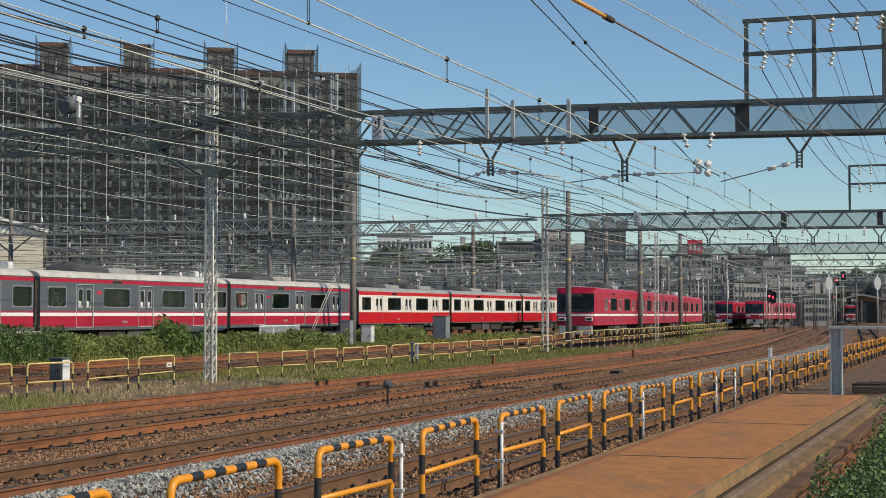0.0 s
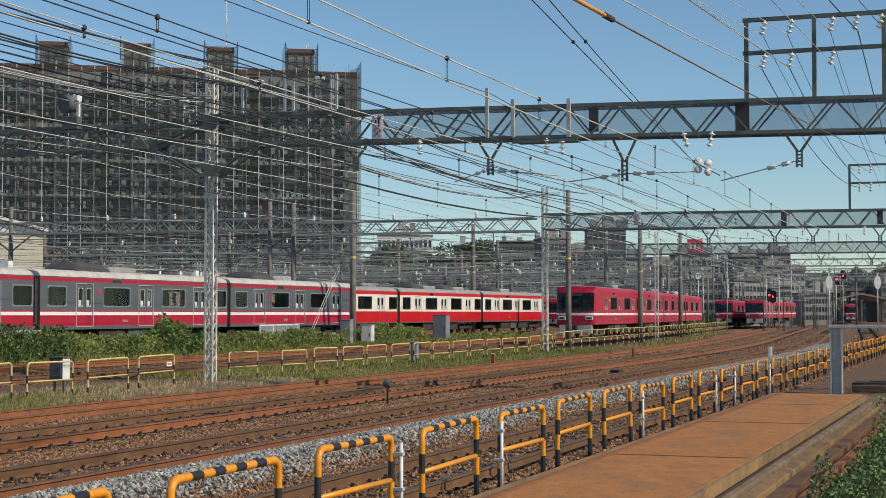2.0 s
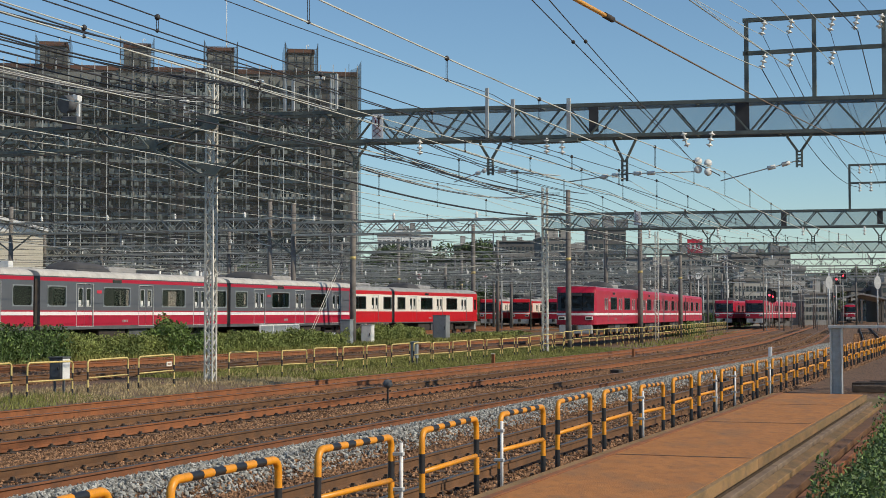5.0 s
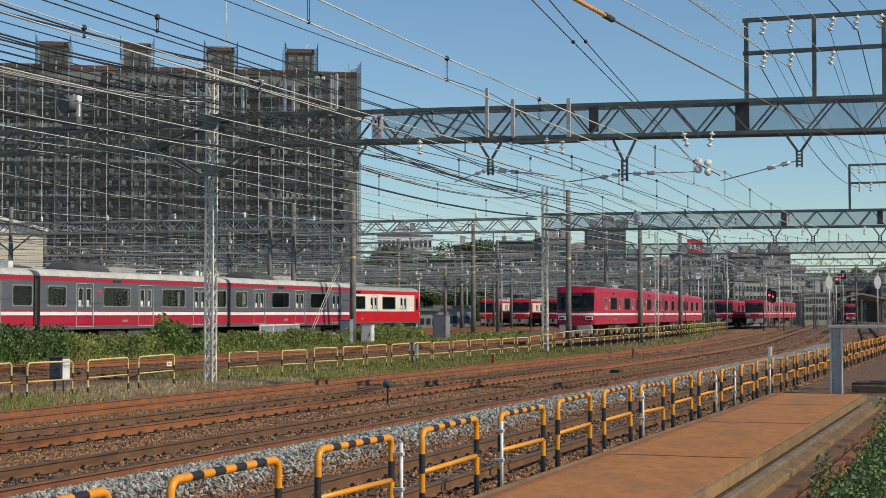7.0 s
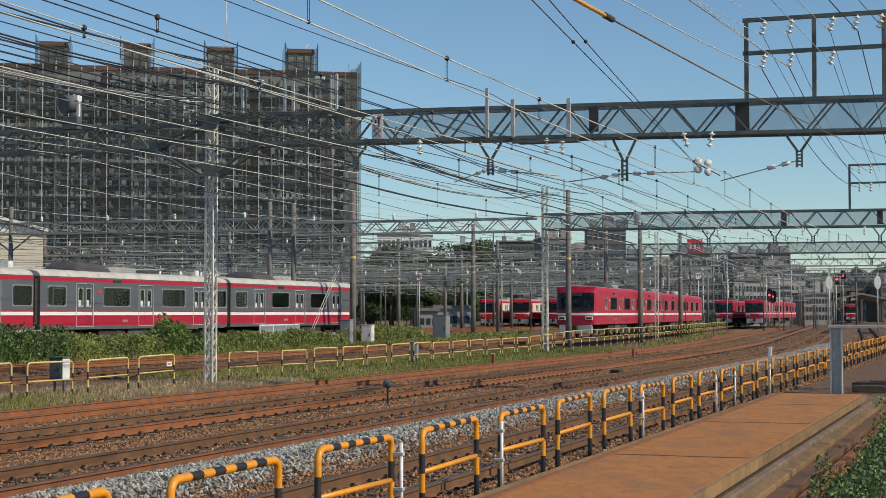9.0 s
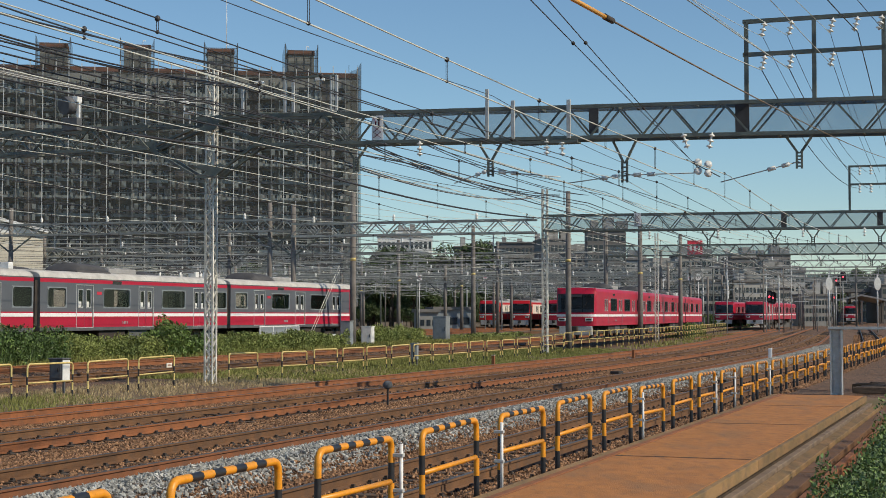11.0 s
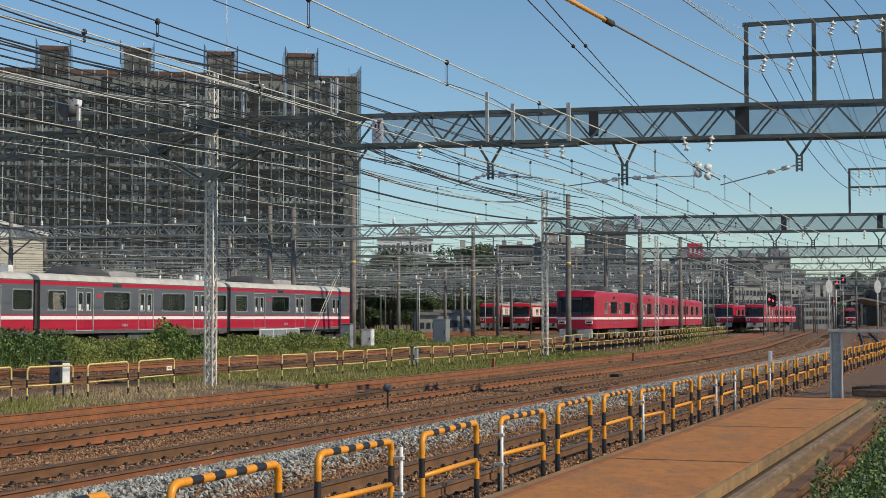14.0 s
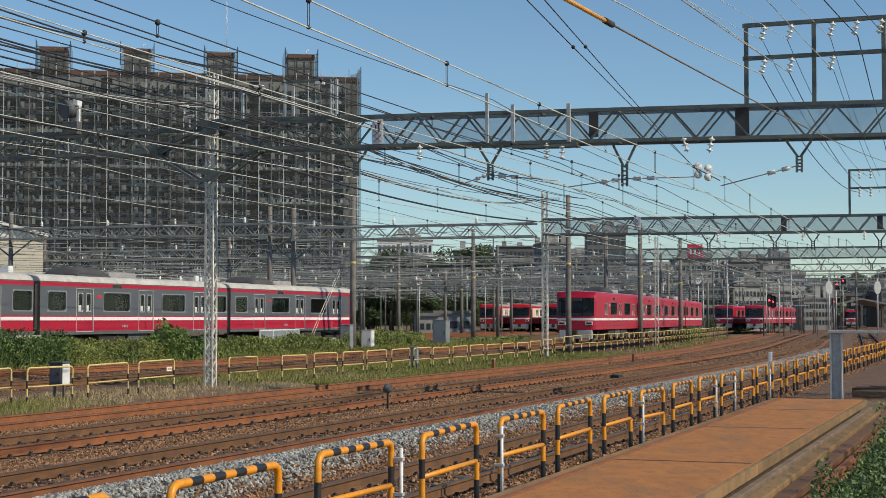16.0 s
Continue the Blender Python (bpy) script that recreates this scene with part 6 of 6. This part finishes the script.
for k in range(9):
    box(bm, -0.9 - k * 1.3, -1.95 - k * 1.3 + 2.1 - 1.05, -0.06, -0.02, 5.2, 6.9)
part("window", bm, M["far_glass"], t)
# low sheds in the yard
for px0, px1, top, Y, tone in ((742, 775, 545, 195, "far_white"), (770, 835, 541, 205, "grey_box")):
    far_building(px0, px1, top, Y, 1, 3, M[tone], "low grey yard shed with small windows", roof_bits=False)

# wooded hills on the horizon
for Y, lo, amp, sd_ in ((1500, 36, 18, 3), (2300, 60, 26, 9)):
    bm = bmesh.new()
    a0, n = -40, 160
    row = []
    for k in range(n + 1):
        a = radians(a0 + 80 * k / n)
        z = lo + amp * noise.noise(Vector((k * 0.09, sd_, 0))) + amp * 0.3 * noise.noise(Vector((k * 0.6, sd_, 5)))
        row.append([bm.verts.new((math.sin(a) * rr, math.cos(a) * rr, zz)) for rr, zz in ((Y, -5), (Y + 40, max(3, z)), (Y + 300, -5))])
    for a, b in zip(row, row[1:]):
        for k in range(2):
            bm.faces.new((a[k], b[k], b[k + 1], a[k + 1])).smooth = True
    tagged(part("backdrop", bm, M["hill"]), "low wooded hills on the horizon", "hills", kind="structure")


# ---- plants ----
def leaf_cloud(n, pick, size, seed, tall=1.0):
    """n small bent leaves at places given by pick(rng) -> (x, y, z); returns vertices and faces."""
    r = np.random.RandomState(seed)
    c = np.array([pick(r) for _ in range(n)])
    a = r.normal(size=(n, 3))
    a[:, 2] *= tall
    a /= np.linalg.norm(a, axis=1)[:, None]
    b = np.cross(a, r.normal(size=(n, 3)))
    b /= np.linalg.norm(b, axis=1)[:, None]
    s = (size * r.uniform(0.6, 1.4, n))[:, None]
    v = np.stack([c - a * s, c + b * s * 0.45, c + a * s, c - b * s * 0.45], 1).reshape(-1, 3)
    return v


def quads(name, v, mat, parent=None, label=""):
    me = bpy.data.meshes.new(name)
    n = len(v) // 4
    me.vertices.add(len(v))
    me.vertices.foreach_set("co", v.astype(np.float32).ravel())
    me.loops.add(n * 4)
    me.loops.foreach_set("vertex_index", np.arange(n * 4, dtype=np.int32))
    me.polygons.add(n)
    me.polygons.foreach_set("loop_start", np.arange(0, n * 4, 4, dtype=np.int32))
    me.materials.append(mat)
    me.update(calc_edges=True)
    me.validate()
    ob = new(name, me)
    if parent:
        ob.parent = parent
    if label:
        ob["label"] = label
    return ob


def blades(n, pick, h, w, seed):
    """Upright grass blades or stalks as thin leaning slivers."""
    r = np.random.RandomState(seed)
    base = np.array([pick(r) for _ in range(n)])
    ang = r.uniform(0, 6.28, n)
    hh = h * r.uniform(0.4, 1.3, n)
    lean = r.normal(0, 0.28, (n, 2)) * hh[:, None]
    side = np.stack([np.cos(ang), np.sin(ang), np.zeros(n)], 1) * (w * r.uniform(0.6, 1.4, n))[:, None]
    up = np.concatenate([lean, hh[:, None]], 1)
    v = np.stack([base - side, base + side, base + up * 0.6 + side * 0.8 + np.array([0, 0, 0.0]), base + up], 1)
    return v.reshape(-1, 3)


def strip(d0, d1, s0, s1, power=1.0, clump=0.5, seed=1):
    """A picker of ground places in a stretch of the line, denser near its start, in clumps."""
    def pick(r):
        while True:
            s = s0 + (s1 - s0) * r.rand() ** power
            d = r.uniform(d0, d1)
            p = at(s, d)
            if noise.noise(Vector((p.x * 0.5, p.y * 0.5, seed))) + 0.5 * noise.noise(Vector((p.x * 1.7, p.y * 1.7, seed + 4))) > r.uniform(-0.7, 0.5) * clump:
                return (p.x, p.y, level(d))
    return pick


def stuff(name, label, cat, v, mat):
    tagged(quads(name, v, mat), label, cat, kind="stuff")


stuff("grass", "short green grass along the fence", "grass", np.concatenate([blades(9000, strip(-25.4, -22.9, 22, 38.5, 1.0, 0.7, 1), 0.13, 0.007, 1), blades(22000, strip(-24.4, -22.6, 52, 104, 1.3, 0.8, 1), 0.13, 0.011, 5)]), M["grass"])
stuff("grass", "green grass between the fence and the sidings", "grass", blades(42000, strip(-29.4, -24.6, 50, 104, 1.1, 0.7, 2), 0.14, 0.012, 2), M["grass"])
stuff("grass", "green grass beyond the sidings", "grass", blades(24000, strip(-38.0, -35.2, 40, 125, 1.1, 0.8, 6), 0.25, 0.016, 12), M["grass"])
stuff("dry_grass", "dry straw-coloured grass round the pole", "grass", blades(15000, strip(-27.2, -23.0, 36, 60, 1.1, 0.9, 3), 0.12, 0.007, 3), M["dry"])
stuff("grass", "grass patches along the far line", "grass", blades(1200, strip(-24.6, -22.2, 108, 190, 1.1, 1.3, 8), 0.25, 0.03, 13), M["grass"])


def weed_bed(s0, s1, d0, d1, h, n, seed, mat, label, leaf=0.05):
    hs_ = {}

    def pick(r):
        s, d = r.uniform(s0, s1), r.uniform(d0, d1)
        p = at(s, d)
        top = h * (0.72 + 0.55 * noise.noise(Vector((p.x * 0.55, p.y * 0.55, seed))) + 0.25 * noise.noise(Vector((p.x * 2.1, p.y * 2.1, seed + 3))))
        return (p.x, p.y, level(d) + max(0.1, top) * r.rand() ** 0.65)
    stuff("weeds", label, "weeds", leaf_cloud(n, pick, leaf, seed, 1.15), mat)
    stuff("weed_stalks", "thin stalks of the weed bed", "weeds", blades(n // 16, lambda r: (lambda p: (p[0], p[1], level(d0)))(pick(r)), h * 0.65, 0.010, seed + 1), mat)


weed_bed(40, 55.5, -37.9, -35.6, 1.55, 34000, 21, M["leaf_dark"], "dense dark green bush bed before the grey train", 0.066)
# paler copy of the bed: sunlight put into the leaf colour
weed_bed(40, 55.5, -37.7, -35.5, 1.60, 9000, 29, M["leaf"], "bush bed sprays in a paler green standing for sunlight", 0.06)
weed_bed(55, 63, -37.9, -35.9, 1.10, 16000, 30, M["weed"], "yellow-green brush before the grey train", 0.055)
weed_bed(62, 86, -37.9, -35.9, 1.12, 44000, 22, M["weed"], "tall yellow-green weeds before the grey train", 0.06)
weed_bed(63.8, 67.2, -37.4, -35.6, 1.95, 6000, 23, M["leaf"], "leafy green shrub among the weeds", 0.08)
weed_bed(95, 107, -39.9, -37.9, 1.2, 17000, 24, M["weed"], "tall yellow-green weeds beside the cabinets", 0.07)
weed_bed(110, 140, -40.0, -37.0, 0.45, 3500, 25, M["weed"], "low weeds in the yard throat", 0.09)
weed_bed(158, 164, -27.5, -25.0, 1.7, 6000, 26, M["leaf"], "round green shrub at the end of the yellow fence", 0.11)


weed_bed(235, 300, -33.5, -27.5, 2.2, 9000, 27, M["leaf"], "rough green scrub beside the far sidings", 0.2)
weed_bed(168, 178, -27.0, -25.2, 1.3, 3000, 28, M["weed"], "low green scrub by the end of the yellow fence", 0.12)


def shrub_near():
    t = thing("shrub", "leafy green creeper shrub beside the planks", "shrub")

    def pick(r):
        s = 15 + 23 * r.rand() ** 1.2
        d = -2.2 + abs(r.normal(0, 0.65))
        h = 0.95 * max(0.05, 0.5 + 1.3 * noise.noise(Vector((s * 1.3, d * 1.9, 2)))) * min(1, 0.2 + (d + 2.2) / 0.6)
        p = at(s, d)
        return (p.x, p.y, -0.42 + max(0.02, h) * r.rand() ** 0.6 * 1.4)
    # two leaf tones paint shade and sun into the shrub's colour
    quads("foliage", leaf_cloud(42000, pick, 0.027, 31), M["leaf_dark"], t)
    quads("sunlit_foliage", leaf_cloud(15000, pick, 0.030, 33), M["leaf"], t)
    bm = bmesh.new()
    r = random.Random(5)
    for k in range(40):
        s, d = r.uniform(17, 27), r.uniform(-1.8, -0.8)
        p = at(s, d, -0.4)
        tube(bm, [p, p + Vector((r.uniform(-0.1, 0.1), r.uniform(-0.1, 0.1), 0.25)), p + Vector((r.uniform(-0.25, 0.25), r.uniform(-0.2, 0.2), 0.5))], 0.008, 5)
    part("stems", bm, M["bark"], t)


shrub_near()


def tree(label, h, spread, seed, leaves=6500):
    t = thing("tree", label, "tree", "trees behind the yard")
    r = random.Random(seed)
    bm = bmesh.new()
    tube(bm, [(0, 0, -0.3), (0.1, 0, h * 0.3), (0.0, 0.1, h * 0.6), (0.1, 0, h * 0.85)], h * 0.025, 7)
    clumps = []
    for k in range(16):
        a, e = r.uniform(0, 6.28), r.uniform(0.25, 1.0)
        c = Vector((math.cos(a) * spread * r.uniform(0.3, 1) * (1.1 - e * 0.6), math.sin(a) * spread * r.uniform(0.3, 1) * (1.1 - e * 0.6), h * e))
        clumps.append((c, r.uniform(0.2, 0.42) * spread))
        tube(bm, [(0, 0, c.z * 0.6), c * 0.6 + Vector((0, 0, c.z * 0.3)), c], h * 0.008, 5)
    part("trunk", bm, M["bark"], t)

    def pick(q):
        c, rad = clumps[q.randint(len(clumps))]
        v = q.normal(size=3)
        v *= rad * q.uniform(0.5, 1) / np.linalg.norm(v)
        return (c.x + v[0], c.y + v[1], c.z + v[2] * 0.8)
    quads("crown", leaf_cloud(leaves, pick, h * 0.021, seed), M["tree_leaf"], t)
    return t


T1, T2, T3 = (tree("broad green tree behind the yard", 9, 4.0, k) for k in (41, 42, 43))
for T in (T1, T2, T3):
    T.location = (-30 + 6 * (T is T2), 240, 0)
tr = random.Random(3)
for k in range(104):
    if k < 24:
        Y, px, sc = tr.uniform(235, 270), tr.uniform(645, 860), tr.uniform(0.5, 0.85)
    elif k < 62:
        Y, px, sc = tr.uniform(400, 540), tr.uniform(636, 860), tr.uniform(1.5, 2.3)
    elif k >= 78:
        Y, px, sc = tr.uniform(480, 600), tr.uniform(1385, 1640), tr.uniform(1.2, 1.9)
    else:
        Y, px, sc = tr.uniform(300, 420), tr.choice((tr.uniform(880, 1000), tr.uniform(1380, 1480), tr.uniform(1400, 1470))), tr.uniform(0.4, 0.9)
    c = copy_thing((T1, T2, T3)[k % 3], pose(0, 0, 0))
    c.matrix_basis = pose((px - 784) / 2800 * Y, Y, 0, 0, 0, tr.uniform(0, 360)) @ Matrix.Scale(sc, 4)


# ---- loose stones ----
def stones(n, pick, size, seed):
    r = np.random.RandomState(seed)
    chip = np.array([(1.1, 0, 0), (0, 1.1, 0), (-1.1, 0, 0), (0, -1.1, 0), (0, 0, 1.1), (0, 0, -1.1)], float)
    faces = np.array([(0, 1, 4), (1, 2, 4), (2, 3, 4), (3, 0, 4), (1, 0, 5), (2, 1, 5), (3, 2, 5), (0, 3, 5)])
    c = np.array([pick(r) for _ in range(n)])
    v = chip[None] * r.uniform(0.6, 1.0, (n, 6, 1)) + r.uniform(-0.4, 0.4, (n, 6, 3))
    v *= (size * r.uniform(0.5, 1.25, n))[:, None, None] * np.array([1.0, 0.8, 0.6])
    q = r.normal(size=(n, 4))
    q /= np.linalg.norm(q, axis=1)[:, None]
    w, x, y, z = q.T
    R = np.stack([1 - 2 * (y * y + z * z), 2 * (x * y - z * w), 2 * (x * z + y * w), 2 * (x * y + z * w), 1 - 2 * (x * x + z * z), 2 * (y * z - x * w),
                  2 * (x * z - y * w), 2 * (y * z + x * w), 1 - 2 * (x * x + y * y)], 1).reshape(n, 3, 3)
    v = np.einsum("nij,nkj->nki", R, v) + c[:, None]
    f = (faces[None] + 6 * np.arange(n)[:, None, None]).reshape(-1)
    me = bpy.data.meshes.new("ballast_stones")
    me.vertices.add(n * 6)
    me.vertices.foreach_set("co", v.astype(np.float32).ravel())
    me.loops.add(len(f))
    me.loops.foreach_set("vertex_index", f.astype(np.int32))
    me.polygons.add(len(f) // 3)
    me.polygons.foreach_set("loop_start", np.arange(0, len(f), 3, dtype=np.int32))
    me.polygons.foreach_set("use_smooth", np.zeros(len(f) // 3, dtype=bool))
    me.update(calc_edges=True)
    return me


def stone_bed(name, label, n, ranges, s0, s1, power, size, seed, mat, lift=0.0):
    def pick(r):
        d0, d1 = ranges[r.randint(len(ranges))]
        s = s0 + (s1 - s0) * r.rand() ** power
        d = r.uniform(d0, d1)
        p = at(s, d)
        return (p.x, p.y, level(d) + lift + r.uniform(-0.02, 0.03))
    me = stones(n, pick, size, seed)
    me.materials.append(mat)
    tagged(new(name, me), label, "ballast", kind="stuff")


stone_bed("ballast_stones", "loose grey new ballast stones in a ridge", 62000, [(-12.0, -9.9), (-11.7, -10.2), (-11.7, -9.6)], 9, 120, 1.6, 0.043, 51, M["stone_grey"], 0.03)
stone_bed("ballast_stones", "rust-brown ballast stones between the tracks", 90000, [(-15.9, -13.7), (-15.9, -13.7), (-19.9, -18.0)], 16, 80, 1.5, 0.037, 52, M["stone_brown"])
stone_bed("ballast_stones", "rust-brown ballast stones in the tracks", 76000, [(-10.3, -8.7), (-10.0, -8.7), (-8.5, -7.1), (-7.0, -6.35), (-12.0, -13.4), (-16.2, -17.7)], 9, 80, 1.5, 0.036, 53, M["stone_brown"], 0.015)
stone_bed("ballast_stones", "brown ballast stones farther down the line", 16000, [(-20.0, -17.3), (-15.6, -13.5), (-9.4, -8.6), (-8.4, -7.2), (-6.9, -6.4), (-12.0, -13.5), (-16.2, -17.6)], 78, 190, 1.3, 0.08, 55, M["stone_brown"])
stone_bed("ballast_stones", "brown ballast stones of the overgrown sidings", 14000, [(-36.0, -29.6), (-31.5, -29.6)], 38, 100, 1.2, 0.06, 56, M["stone_brown"])
stone_bed("ballast_stones", "brown ballast stones by the siding", 9000, [(-22.6, -20.0), (-6.2, -5.9)], 25, 90, 1.4, 0.05, 54, M["stone_brown"])


def motions():
    """The ivory train rolls towards the left along a straight lead."""
    h = radians(21.7)
    way = Vector((math.sin(h), math.cos(h), 0))
    side = Vector((math.cos(h), -math.sin(h), 0))
    start = Vector((-5.55, 113.0, YARD)) - side * HALF
    rows = ROLL
    for i, c in enumerate(IVORY):
        keys = []
        for t, y in rows:
            k = (y - 113.0) / way.y - (LENGTH + 0.5) * i - LENGTH
            keys.append((t, Matrix.Translation(start + way * k) @ Matrix.Rotation(-h, 4, "Z")))
        walk(c, keys)


# depth of the train's tail over time
ROLL = [(0.0, 161.7), (0.5, 159.9), (1.0, 157.7), (1.5, 154.8), (2.0, 151.8), (2.5, 148.9), (3.0, 146.0), (3.5, 143.1), (4.0, 140.2), (6.5, 125.1),
        (7.0, 122.3), (7.5, 119.5), (8.0, 116.6), (8.5, 113.8), (9.0, 110.9), (11.5, 96.6), (14.0, 82.3), (16.0, 70.9)]
motions()
